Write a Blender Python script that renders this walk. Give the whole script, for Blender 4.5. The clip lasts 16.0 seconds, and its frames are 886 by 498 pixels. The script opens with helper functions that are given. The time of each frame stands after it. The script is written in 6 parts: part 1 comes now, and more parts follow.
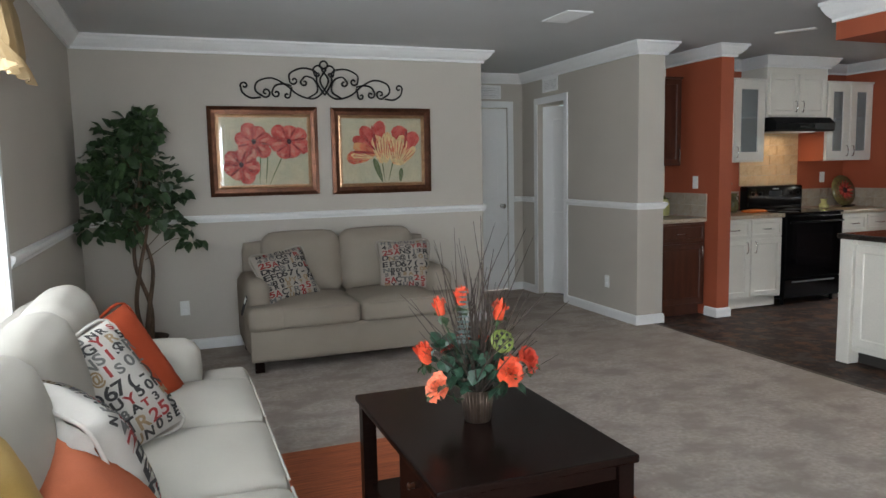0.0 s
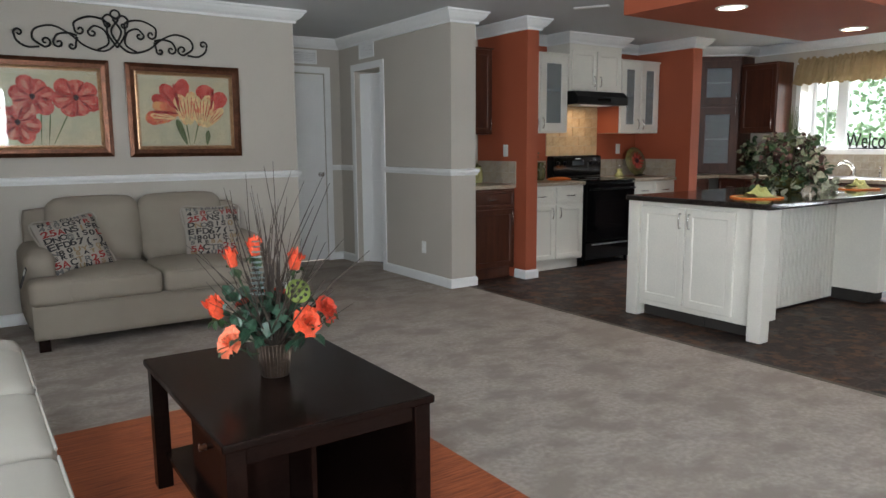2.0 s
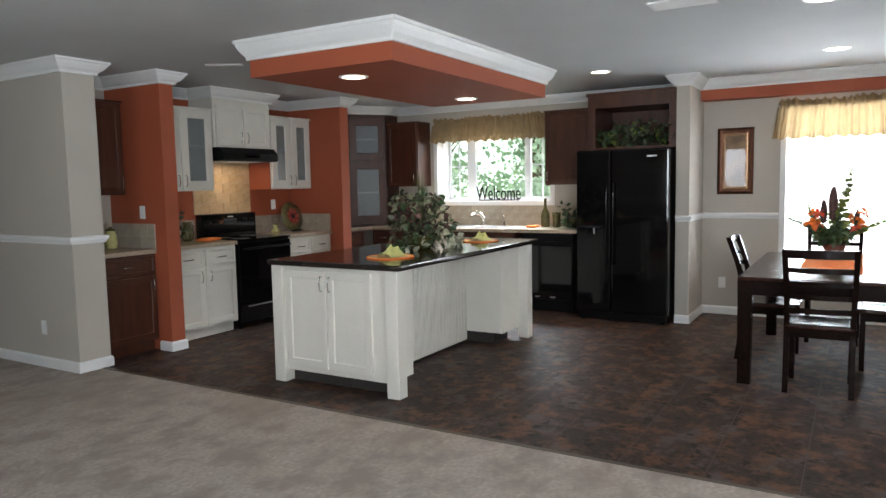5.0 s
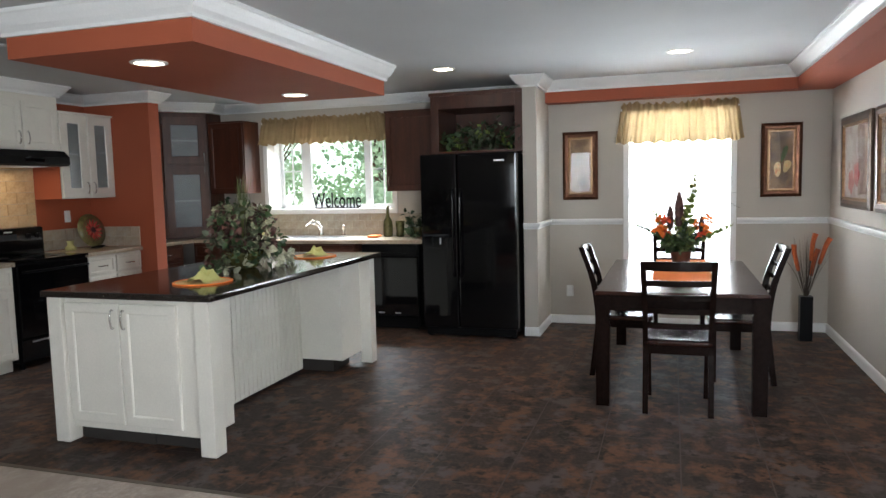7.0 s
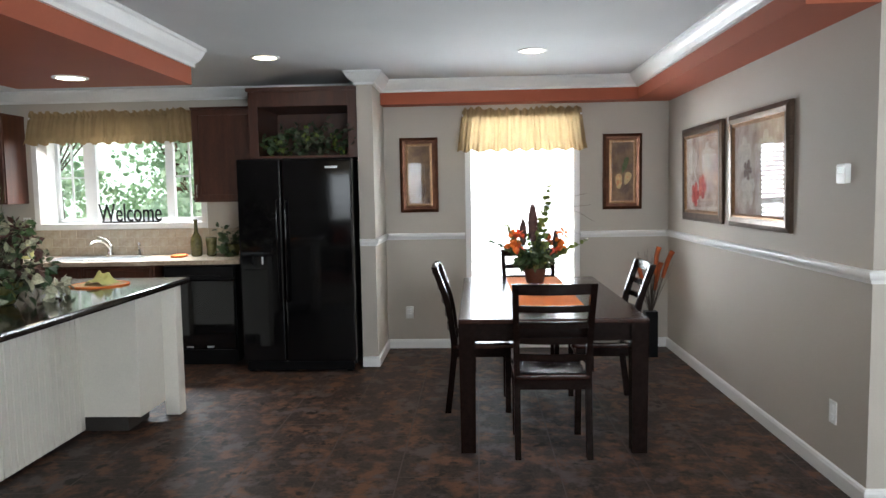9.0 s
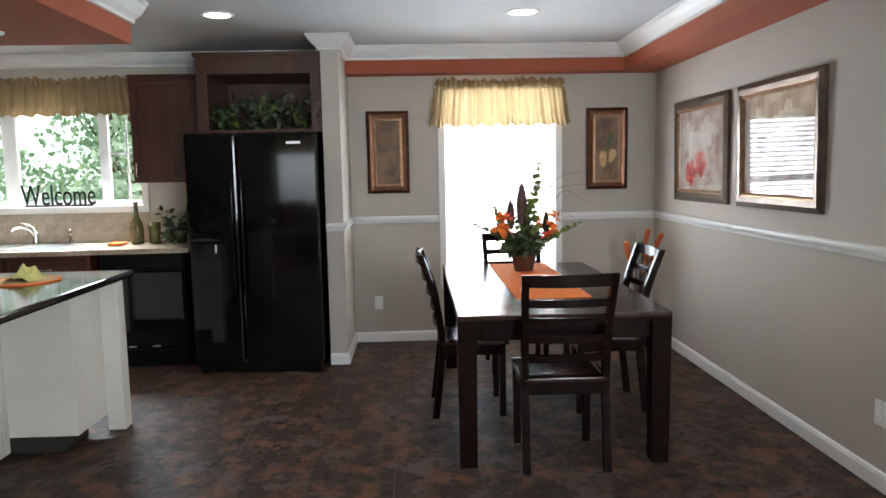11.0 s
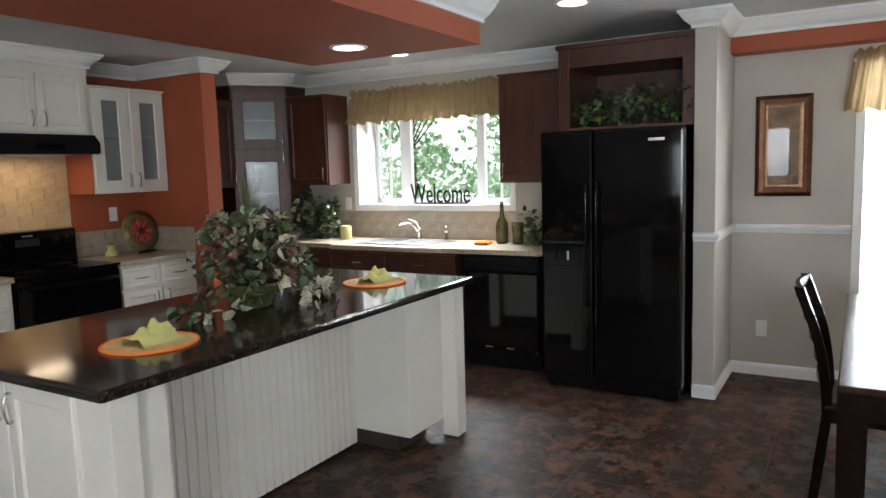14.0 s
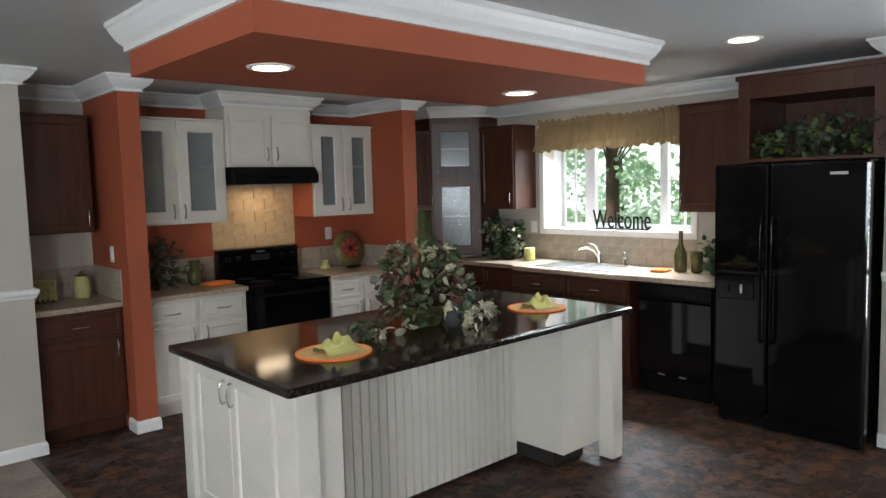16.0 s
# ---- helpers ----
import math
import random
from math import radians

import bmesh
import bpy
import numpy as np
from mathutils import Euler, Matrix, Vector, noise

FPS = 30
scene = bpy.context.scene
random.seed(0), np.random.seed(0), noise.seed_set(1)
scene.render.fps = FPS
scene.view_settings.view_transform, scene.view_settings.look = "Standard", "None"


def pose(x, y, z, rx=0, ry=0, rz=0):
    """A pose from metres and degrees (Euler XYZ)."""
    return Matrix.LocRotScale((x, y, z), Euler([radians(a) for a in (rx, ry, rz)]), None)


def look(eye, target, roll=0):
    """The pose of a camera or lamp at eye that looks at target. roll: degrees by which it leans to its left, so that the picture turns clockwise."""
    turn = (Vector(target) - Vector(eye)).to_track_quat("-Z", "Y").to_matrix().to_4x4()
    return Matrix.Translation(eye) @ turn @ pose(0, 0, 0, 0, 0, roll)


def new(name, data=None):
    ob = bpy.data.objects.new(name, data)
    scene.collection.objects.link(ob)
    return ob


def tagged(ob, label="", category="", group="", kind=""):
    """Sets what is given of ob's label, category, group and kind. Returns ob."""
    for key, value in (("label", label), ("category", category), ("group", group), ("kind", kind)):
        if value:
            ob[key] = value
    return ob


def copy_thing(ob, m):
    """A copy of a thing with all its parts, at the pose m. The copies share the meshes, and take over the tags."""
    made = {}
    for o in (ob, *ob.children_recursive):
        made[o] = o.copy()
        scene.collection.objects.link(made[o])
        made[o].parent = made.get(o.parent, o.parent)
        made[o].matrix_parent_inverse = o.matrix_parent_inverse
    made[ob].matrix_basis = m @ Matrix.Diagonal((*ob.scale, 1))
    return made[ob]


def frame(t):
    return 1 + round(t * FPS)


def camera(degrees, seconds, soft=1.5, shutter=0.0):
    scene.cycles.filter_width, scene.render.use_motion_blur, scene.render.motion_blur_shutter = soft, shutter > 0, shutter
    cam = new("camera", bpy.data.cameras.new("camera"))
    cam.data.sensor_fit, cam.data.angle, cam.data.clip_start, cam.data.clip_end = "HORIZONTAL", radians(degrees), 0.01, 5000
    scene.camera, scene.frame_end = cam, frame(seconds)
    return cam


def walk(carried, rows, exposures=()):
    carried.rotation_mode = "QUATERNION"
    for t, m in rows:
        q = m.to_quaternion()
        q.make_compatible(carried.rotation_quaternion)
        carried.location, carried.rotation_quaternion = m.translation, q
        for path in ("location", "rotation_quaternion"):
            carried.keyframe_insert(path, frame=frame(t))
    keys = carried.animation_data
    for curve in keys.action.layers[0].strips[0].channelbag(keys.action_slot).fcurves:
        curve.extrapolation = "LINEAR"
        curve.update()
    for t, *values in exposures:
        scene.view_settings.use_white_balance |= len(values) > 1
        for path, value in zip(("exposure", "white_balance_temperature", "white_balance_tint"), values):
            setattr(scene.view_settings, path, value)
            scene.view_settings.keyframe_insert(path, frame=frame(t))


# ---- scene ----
cam = camera(64.1, 16.0)
PATH = [
    (0, (0.229, 0.344, 1.41), (0.929, 2.204, 1.187), -1.2),
    (0.5, (0.256, 0.333, 1.37), (1.062, 2.147, 1.121), -0.9),
    (1, (0.284, 0.336, 1.335), (1.19, 2.098, 1.06), -0.8),
    (1.5, (0.313, 0.329, 1.314), (1.32, 2.032, 1.022), -0.6),
    (2, (0.346, 0.324, 1.296), (1.464, 1.957, 1.006), -0.4),
    (2.5, (0.377, 0.308, 1.298), (1.616, 1.853, 1.02), -0.1),
    (3, (0.416, 0.29, 1.316), (1.775, 1.735, 1.06), 0.3),
    (3.5, (0.453, 0.265, 1.345), (1.922, 1.603, 1.117), 0.4),
    (4, (0.521, 0.246, 1.381), (2.078, 1.484, 1.178), -0.3),
    (4.5, (0.609, 0.224, 1.409), (2.251, 1.35, 1.221), -1.1),
    (5, (0.727, 0.217, 1.443), (2.441, 1.231, 1.26), -1.1),
    (5.2, (0.759, 0.209, 1.437), (2.496, 1.184, 1.259), -1.0),
    (7.3, (1.493, 0.507, 1.48), (3.412, 1.044, 1.306), -1.1),
    (7.5, (1.574, 0.529, 1.48), (3.509, 1.007, 1.317), -0.8),
    (8, (1.752, 0.654, 1.482), (3.721, 0.972, 1.334), -0.4),
    (8.5, (1.931, 0.752, 1.481), (3.915, 0.948, 1.333), -0.7),
    (9, (2.122, 0.837, 1.468), (4.114, 0.932, 1.306), -1.0),
    (9.2, (2.192, 0.864, 1.457), (4.184, 0.92, 1.29), -1.1),
    (11.3, (2.743, 1.133, 1.45), (4.729, 1.062, 1.232), -1.1),
    (11.5, (2.803, 1.122, 1.445), (4.791, 1.111, 1.226), -1.0),
    (12, (2.904, 1.084, 1.446), (4.884, 1.257, 1.221), -0.6),
    (12.5, (3.025, 1.059, 1.446), (4.974, 1.439, 1.211), -0.5),
    (13, (3.143, 1.008, 1.465), (5.033, 1.609, 1.212), -1.1),
    (13.5, (3.231, 0.96, 1.497), (5.04, 1.775, 1.246), -1.8),
    (14, (3.288, 0.9, 1.535), (4.999, 1.91, 1.31), -1.7),
    (14.5, (3.299, 0.805, 1.572), (4.917, 1.963, 1.37), -1.5),
    (15, (3.238, 0.712, 1.601), (4.771, 1.985, 1.422), -1.5),
    (15.5, (3.183, 0.602, 1.65), (4.621, 1.98, 1.474), -1.5),
    (16, (3.189, 0.471, 1.666), (4.532, 1.942, 1.488), -1.5),
]
EXPOSURE = 0.33
walk(cam, [(t, look(eye, target, roll)) for t, eye, target, roll in PATH], [(0, EXPOSURE + 0.1), (5, EXPOSURE + 0.05), (9, EXPOSURE), (16, EXPOSURE)])

# ---- world and lights ----
world = bpy.data.worlds.new("overcast_sky")
world.use_nodes = True
scene.world = world
sky = world.node_tree.nodes.new("ShaderNodeTexSky")
sky.sky_type, sky.sun_disc, sky.sun_elevation, sky.sun_rotation = "NISHITA", False, radians(50), radians(-20)
world.node_tree.links.new(sky.outputs[0], world.node_tree.nodes["Background"].inputs[0])
world.node_tree.nodes["Background"].inputs[1].default_value = 0.15


def lamp(name, kind, m, energy, colour, **settings):
    data = bpy.data.lights.new(name, kind)
    data.energy, data.color = energy, colour
    if kind == "AREA":
        data.shape, data.size, data.size_y = "RECTANGLE", settings["size"], settings["size_y"]
        data.spread = settings["spread"] if "spread" in settings else radians(180)
    elif kind == "SUN":
        data.angle = settings["angle"]
    elif kind == "SPOT":
        data.spot_size, data.spot_blend, data.shadow_soft_size = settings["cone"], 0.6, 0.05
    ob = new(name, data)
    ob.matrix_world = m
    return ob


lamp("sun", "SUN", look((-34, 26, 46), (0, 0, 0)), 5.0, (1, 0.96, 0.9), angle=radians(3))
DAY = (0.84, 0.925, 1.0)
lamp("window_light_living", "AREA", look((-0.50, 2.87, 1.35), (2, 2.87, 1.1)), 52, DAY, size=1.65, size_y=1.45)
lamp("window_light_back", "AREA", look((0.7, -2.66, 1.35), (0.7, 0, 1.1)), 105, DAY, size=0.95, size_y=1.45)
# fill lamp in an unseen, added window (window_5) to brighten the rooms
lamp("fill_light_entry", "AREA", look((-0.50, -0.75, 1.35), (2, -0.75, 1.1)), 150, DAY, size=1.05, size_y=1.45)
lamp("window_light_dining", "AREA", look((8.86, 0.41, 1.3), (6, 0.41, 1.0)), 105, DAY, size=0.95, size_y=1.55)
lamp("window_light_kitchen", "AREA", look((8.86, 4.2, 1.92), (8.22, 4.2, 0.9)), 36, DAY, size=1.5, size_y=0.26, spread=radians(90))
WARM = (1.0, 0.88, 0.76)
LIGHT_SPOTS = [(7.28, 2.35, 2.46), (7.29, 0.42, 2.46), (5.41, 0.44, 2.46), (8.13, 4.13, 2.46), (4.795, 3.33, 2.21), (6.454, 3.33, 2.21)]
for lx, ly, lz in LIGHT_SPOTS:
    lamp("downlight_bulb", "SPOT", pose(lx, ly, lz - 0.02), 18, WARM, cone=radians(120))
lamp("hood_bulb", "AREA", pose(6.2, 6.02, 1.70), 1.2, (1.0, 0.78, 0.52), size=0.3, size_y=0.1)


# ---- materials ----
def mat(name, colour, rough=0.5, metal=0.0, vary=0.12, scale=8.0, fine=90.0, bump=0.1, stretch=(1, 1, 1), spec=0.5, depth=0.002, per_piece=0.0):
    m = bpy.data.materials.new(name)
    m.use_nodes = True
    n, l = m.node_tree.nodes, m.node_tree.links
    b = n["Principled BSDF"]
    b.inputs["Roughness"].default_value, b.inputs["Metallic"].default_value = rough, metal
    b.inputs["Specular IOR Level"].default_value = spec
    co, mp = n.new("ShaderNodeTexCoord"), n.new("ShaderNodeMapping")
    mp.inputs["Scale"].default_value = stretch
    l.new(co.outputs["Object"], mp.inputs[0])
    big, small = n.new("ShaderNodeTexNoise"), n.new("ShaderNodeTexNoise")
    for t, s in ((big, scale), (small, fine)):
        t.inputs["Scale"].default_value, t.inputs["Detail"].default_value = s, 4
        l.new(mp.outputs[0], t.inputs[0])
    add = n.new("ShaderNodeMath")
    add.operation = "ADD"
    l.new(big.outputs[0], add.inputs[0]), l.new(small.outputs[0], add.inputs[1])
    last = add
    if per_piece:
        info, mul = n.new("ShaderNodeObjectInfo"), n.new("ShaderNodeMath")
        mul.operation = "MULTIPLY_ADD"
        mul.inputs[1].default_value = per_piece
        l.new(info.outputs["Random"], mul.inputs[0]), l.new(add.outputs[0], mul.inputs[2])
        last = mul
    ramp = n.new("ShaderNodeMapRange")
    ramp.inputs[1].default_value, ramp.inputs[2].default_value = 0.7, 1.3 + per_piece
    ramp.inputs[3].default_value, ramp.inputs[4].default_value = 1 - vary, 1 + vary
    l.new(last.outputs[0], ramp.inputs[0])
    mix = n.new("ShaderNodeVectorMath")
    mix.operation = "SCALE"
    mix.inputs[0].default_value = colour
    l.new(ramp.outputs[0], mix.inputs["Scale"])
    l.new(mix.outputs[0], b.inputs["Base Color"])
    if bump:
        bp = n.new("ShaderNodeBump")
        bp.inputs["Strength"].default_value, bp.inputs["Distance"].default_value = bump, depth
        l.new(small.outputs[0], bp.inputs["Height"]), l.new(bp.outputs[0], b.inputs["Normal"])
    return m


def two_tone(m, other, scale, low=0.45, high=0.6, stretch=(1, 1, 1), detail=6):
    """Mottles the base colour of a material with a second colour."""
    n, l = m.node_tree.nodes, m.node_tree.links
    b = n["Principled BSDF"]
    first = b.inputs["Base Color"].links[0].from_socket
    co, mp, t = n.new("ShaderNodeTexCoord"), n.new("ShaderNodeMapping"), n.new("ShaderNodeTexNoise")
    mp.inputs["Scale"].default_value = stretch
    l.new(co.outputs["Object"], mp.inputs[0]), l.new(mp.outputs[0], t.inputs[0])
    t.inputs["Scale"].default_value, t.inputs["Detail"].default_value, t.inputs["Roughness"].default_value = scale, detail, 0.65
    r, mix = n.new("ShaderNodeMapRange"), n.new("ShaderNodeMix")
    mix.data_type = "RGBA"
    r.inputs[1].default_value, r.inputs[2].default_value = low, high
    l.new(t.outputs[0], r.inputs[0]), l.new(r.outputs[0], mix.inputs[0])
    l.new(first, mix.inputs[6])
    mix.inputs[7].default_value = (*other, 1)
    l.new(mix.outputs[2], b.inputs["Base Color"])
    return m


def glow(name, colour, strength):
    m = bpy.data.materials.new(name)
    m.use_nodes = True
    b = m.node_tree.nodes["Principled BSDF"]
    b.inputs["Base Color"].default_value = (*colour, 1)
    b.inputs["Emission Color"].default_value = (*colour, 1)
    b.inputs["Emission Strength"].default_value = strength
    return m


def clear_glass(name, tint=(1, 1, 1), rough=0.02, gloss=1.0, veil=0.0):
    m = bpy.data.materials.new(name)
    m.use_nodes = True
    n, l = m.node_tree.nodes, m.node_tree.links
    n.remove(n["Principled BSDF"])
    out = n["Material Output"]
    tr, gl, fr, mix = n.new("ShaderNodeBsdfTransparent"), n.new("ShaderNodeBsdfGlossy"), n.new("ShaderNodeLayerWeight"), n.new("ShaderNodeMixShader")
    power, fresnel = n.new("ShaderNodeMath"), n.new("ShaderNodeMath")
    power.operation, fresnel.operation = "POWER", "MULTIPLY_ADD"
    power.inputs[1].default_value, fresnel.inputs[1].default_value, fresnel.inputs[2].default_value = 5.0, 0.85, 0.035
    tr.inputs[0].default_value = (*tint, 1)
    gl.inputs["Roughness"].default_value = rough
    l.new(fr.outputs["Facing"], power.inputs[0]), l.new(power.outputs[0], fresnel.inputs[0])
    l.new(fresnel.outputs[0], mix.inputs[0]), l.new(tr.outputs[0], mix.inputs[1]), l.new(gl.outputs[0], mix.inputs[2])
    if veil:
        df, m2 = n.new("ShaderNodeBsdfDiffuse"), n.new("ShaderNodeMixShader")
        df.inputs[0].default_value = (0.6, 0.62, 0.65, 1)
        m2.inputs[0].default_value = veil
        l.new(mix.outputs[0], m2.inputs[1]), l.new(df.outputs[0], m2.inputs[2]), l.new(m2.outputs[0], out.inputs[0])
    else:
        l.new(mix.outputs[0], out.inputs[0])
    return m


def cloth_sheer(name, colour):
    m = mat(name, colour, 0.9, vary=0.12, scale=14, fine=300, bump=0.2)
    n, l = m.node_tree.nodes, m.node_tree.links
    b, out = n["Principled BSDF"], n["Material Output"]
    tl, mix = n.new("ShaderNodeBsdfTranslucent"), n.new("ShaderNodeMixShader")
    tl.inputs[0].default_value = (*colour, 1)
    mix.inputs[0].default_value = 0.34
    l.new(b.outputs[0], mix.inputs[1]), l.new(tl.outputs[0], mix.inputs[2]), l.new(mix.outputs[0], out.inputs[0])
    return m


BEIGE = mat("beige_wall_paint", (0.485, 0.443, 0.388), 0.75, vary=0.04, scale=1.5, fine=160, bump=0.08)
WHITE = mat("white_trim_paint", (0.80, 0.80, 0.79), 0.4, vary=0.04, scale=3, bump=0.03)
CEIL = mat("ceiling_paint", (0.56, 0.575, 0.58), 0.85, vary=0.04, scale=2, fine=120, bump=0.15)
RUST = mat("terracotta_wall_paint", (0.36, 0.083, 0.036), 0.7, vary=0.06, scale=2, fine=150, bump=0.06)
CARPET = two_tone(two_tone(mat("beige_carpet", (0.455, 0.395, 0.350), 0.95, vary=0.24, scale=40, fine=420, bump=0.8, depth=0.006, spec=0.1), (0.345, 0.292, 0.254), 3.4, 0.45, 0.60, (1, 1.3, 1), 11), (0.36, 0.30, 0.255), 0.9, 0.52, 0.70, (1, 1, 1), 10)
VINYL = two_tone(two_tone(two_tone(mat("slate_vinyl_floor", (0.040, 0.028, 0.025), 0.5, vary=0.5, scale=9, fine=60, bump=0.3, spec=0.14), (0.140, 0.068, 0.039), 6.0, 0.48, 0.60, (1, 1, 1), 12), (0.092, 0.074, 0.070), 4.2, 0.53, 0.61, (1, 1, 1), 12), (0.016, 0.012, 0.011), 9.0, 0.55, 0.62, (1, 1, 1), 12)
CREAM = mat("cream_cabinet_paint", (0.72, 0.685, 0.615), 0.42, vary=0.05, scale=4, bump=0.04)
CHERRY = mat("cherry_cabinet_wood", (0.066, 0.021, 0.011), 0.38, vary=0.35, scale=3, fine=26, bump=0.08, stretch=(9, 9, 0.8))
ESPRESSO = mat("espresso_wood", (0.009, 0.0045, 0.0036), 0.22, vary=0.4, scale=4, fine=40, bump=0.03, stretch=(1, 8, 8), spec=0.10)
MAHOGANY = mat("mahogany_tabletop", (0.026, 0.008, 0.005), 0.2, vary=0.4, scale=3, fine=30, bump=0.02, stretch=(0.8, 9, 9), spec=0.35)
BLACK = mat("black_enamel", (0.003, 0.003, 0.0035), 0.06, vary=0.1, bump=0.006, fine=140, spec=0.27)
BLACKSOFT = mat("black_plastic", (0.0045, 0.0045, 0.005), 0.32, vary=0.1, bump=0.03, spec=0.10)
CHROME = mat("brushed_nickel", (0.66, 0.65, 0.62), 0.25, metal=1.0, vary=0.06, bump=0.02)
STEEL = mat("stainless_steel", (0.55, 0.56, 0.57), 0.3, metal=1.0, vary=0.06, bump=0.03)
LAMINATE = two_tone(mat("speckled_beige_laminate", (0.44, 0.36, 0.27), 0.3, vary=0.2, scale=22, fine=150, bump=0.02), (0.26, 0.19, 0.13), 60, 0.5, 0.62)
DARKTOP = two_tone(mat("dark_granite_laminate", (0.014, 0.010, 0.009), 0.10, vary=0.4, scale=30, fine=160, bump=0.02), (0.05, 0.038, 0.030), 70, 0.52, 0.64)
TILE_GOLD = two_tone(mat("honey_stone_tile", (0.56, 0.38, 0.21), 0.45, vary=0.30, scale=9, fine=60, bump=0.25, per_piece=0.6), (0.62, 0.47, 0.28), 14, 0.45, 0.65)
TILE_GREY = two_tone(mat("taupe_stone_tile", (0.36, 0.30, 0.23), 0.4, vary=0.24, scale=9, fine=60, bump=0.2, per_piece=0.6), (0.42, 0.38, 0.32), 14, 0.45, 0.65)
GROUT = mat("grout", (0.45, 0.40, 0.33), 0.9)
TAUPE = mat("taupe_upholstery", (0.29, 0.247, 0.202), 0.95, vary=0.07, scale=5, fine=500, bump=0.4, spec=0.15)
IVORY = mat("ivory_upholstery", (0.36, 0.335, 0.295), 0.95, vary=0.05, scale=5, fine=500, bump=0.35, spec=0.15)
PILLOW = mat("off_white_cotton", (0.47, 0.44, 0.40), 0.95, vary=0.06, scale=10, fine=500, bump=0.3, spec=0.1)
CORAL_CLOTH = mat("coral_orange_cloth", (0.44, 0.125, 0.062), 0.9, vary=0.1, scale=10, fine=400, bump=0.35, spec=0.15)
OATMEAL = mat("oatmeal_cotton", (0.34, 0.30, 0.26), 0.95, vary=0.06, scale=10, fine=500, bump=0.3, spec=0.1)
ORANGE_CLOTH = mat("burnt_orange_cloth", (0.30, 0.048, 0.018), 0.9, vary=0.1, scale=10, fine=400, bump=0.35, spec=0.15)
RUG = two_tone(mat("orange_bamboo_rug", (0.42, 0.105, 0.035), 0.7, vary=0.3, scale=5, fine=50, bump=0.4, stretch=(0.6, 14, 1)), (0.22, 0.05, 0.018), 6, 0.45, 0.62, (0.8, 16, 1))
GOLD_CLOTH = cloth_sheer("gold_valance_cloth", (0.335, 0.24, 0.13))
MUSTARD = mat("mustard_cloth", (0.34, 0.21, 0.055), 0.9, vary=0.12, scale=10, fine=400, bump=0.3)
BRONZE = mat("bronze_picture_frame", (0.095, 0.036, 0.018), 0.3, metal=0.7, vary=0.4, scale=12, fine=80, bump=0.15)
BRONZE_LT = mat("bronze_frame_highlight", (0.40, 0.235, 0.13), 0.3, metal=0.8, vary=0.3, scale=30, fine=120, bump=0.2)
PEWTER = mat("dark_pewter_frame", (0.12, 0.085, 0.065), 0.28, metal=0.7, vary=0.3, scale=12, fine=80, bump=0.15)
IRON = mat("black_wrought_iron", (0.012, 0.011, 0.010), 0.5, metal=0.5, vary=0.3, bump=0.2)
BARK = mat("ficus_bark", (0.10, 0.062, 0.038), 0.85, vary=0.4, scale=20, fine=80, bump=0.6, stretch=(1, 1, 0.3))
LEAF = mat("dark_green_leaf", (0.030, 0.060, 0.022), 0.45, vary=0.5, scale=6, fine=40, bump=0.2)
LEAF2 = mat("ivy_leaf", (0.045, 0.085, 0.030), 0.45, vary=0.6, scale=12, fine=60, bump=0.2)
LEAF3 = mat("grey_green_leaf", (0.080, 0.095, 0.055), 0.5, vary=0.6, scale=14, fine=60, bump=0.2)
LEAF_PALE = mat("pale_variegated_leaf", (0.26, 0.27, 0.17), 0.5, vary=0.5, scale=20, fine=80, bump=0.2)
LEAF_WINE = mat("wine_brown_leaf", (0.085, 0.035, 0.028), 0.5, vary=0.5, scale=14, fine=60, bump=0.2)
LEAF_LIME = mat("yellow_green_leaf", (0.17, 0.22, 0.045), 0.5, vary=0.5, scale=14, fine=60, bump=0.2)
PETAL = mat("coral_orange_petal", (0.80, 0.10, 0.040), 0.55, vary=0.25, scale=25, fine=120, bump=0.15)
PETAL_PALE = mat("salmon_petal", (0.85, 0.20, 0.10), 0.55, vary=0.25, scale=25, fine=120, bump=0.15)
PETAL2 = mat("deep_red_petal", (0.56, 0.055, 0.026), 0.55, vary=0.3, scale=25, fine=120, bump=0.15)
PETAL_OR = mat("bright_orange_petal", (0.85, 0.20, 0.02), 0.55, vary=0.25, scale=25, fine=120, bump=0.15)
TWIG = mat("dry_brown_twig", (0.045, 0.030, 0.022), 0.8, vary=0.4, scale=20, bump=0.3)
RUNNER = mat("orange_table_runner", (0.80, 0.20, 0.035), 0.85, vary=0.08, scale=6, fine=300, bump=0.3, stretch=(1, 5, 1))
LIME = mat("lime_napkin_cloth", (0.42, 0.43, 0.16), 0.9, vary=0.15, scale=12, fine=300, bump=0.3)
STRAW = mat("woven_straw", (0.55, 0.36, 0.17), 0.8, vary=0.25, scale=40, fine=200, bump=0.5)
OLIVE_GLASS = mat("olive_ceramic", (0.10, 0.095, 0.035), 0.25, vary=0.4, scale=10, fine=40, bump=0.2)
CANDLE = mat("yellow_green_candle_wax", (0.50, 0.48, 0.20), 0.5, vary=0.12, scale=20, bump=0.1)
PLASTIC_WHITE = mat("white_plastic", (0.78, 0.78, 0.76), 0.35, vary=0.03, bump=0.01)
INK = mat("black_ink", (0.03, 0.028, 0.028), 0.9, vary=0.2)
INK_RED = mat("red_ink", (0.25, 0.022, 0.020), 0.9, vary=0.2)
INK_TAN = mat("tan_ink", (0.26, 0.18, 0.10), 0.9, vary=0.2)
INK_GREY = mat("grey_ink", (0.12, 0.115, 0.11), 0.9, vary=0.2)
PANE = clear_glass("window_glass")
PIC_GLASS = clear_glass("picture_glass", rough=0.015)
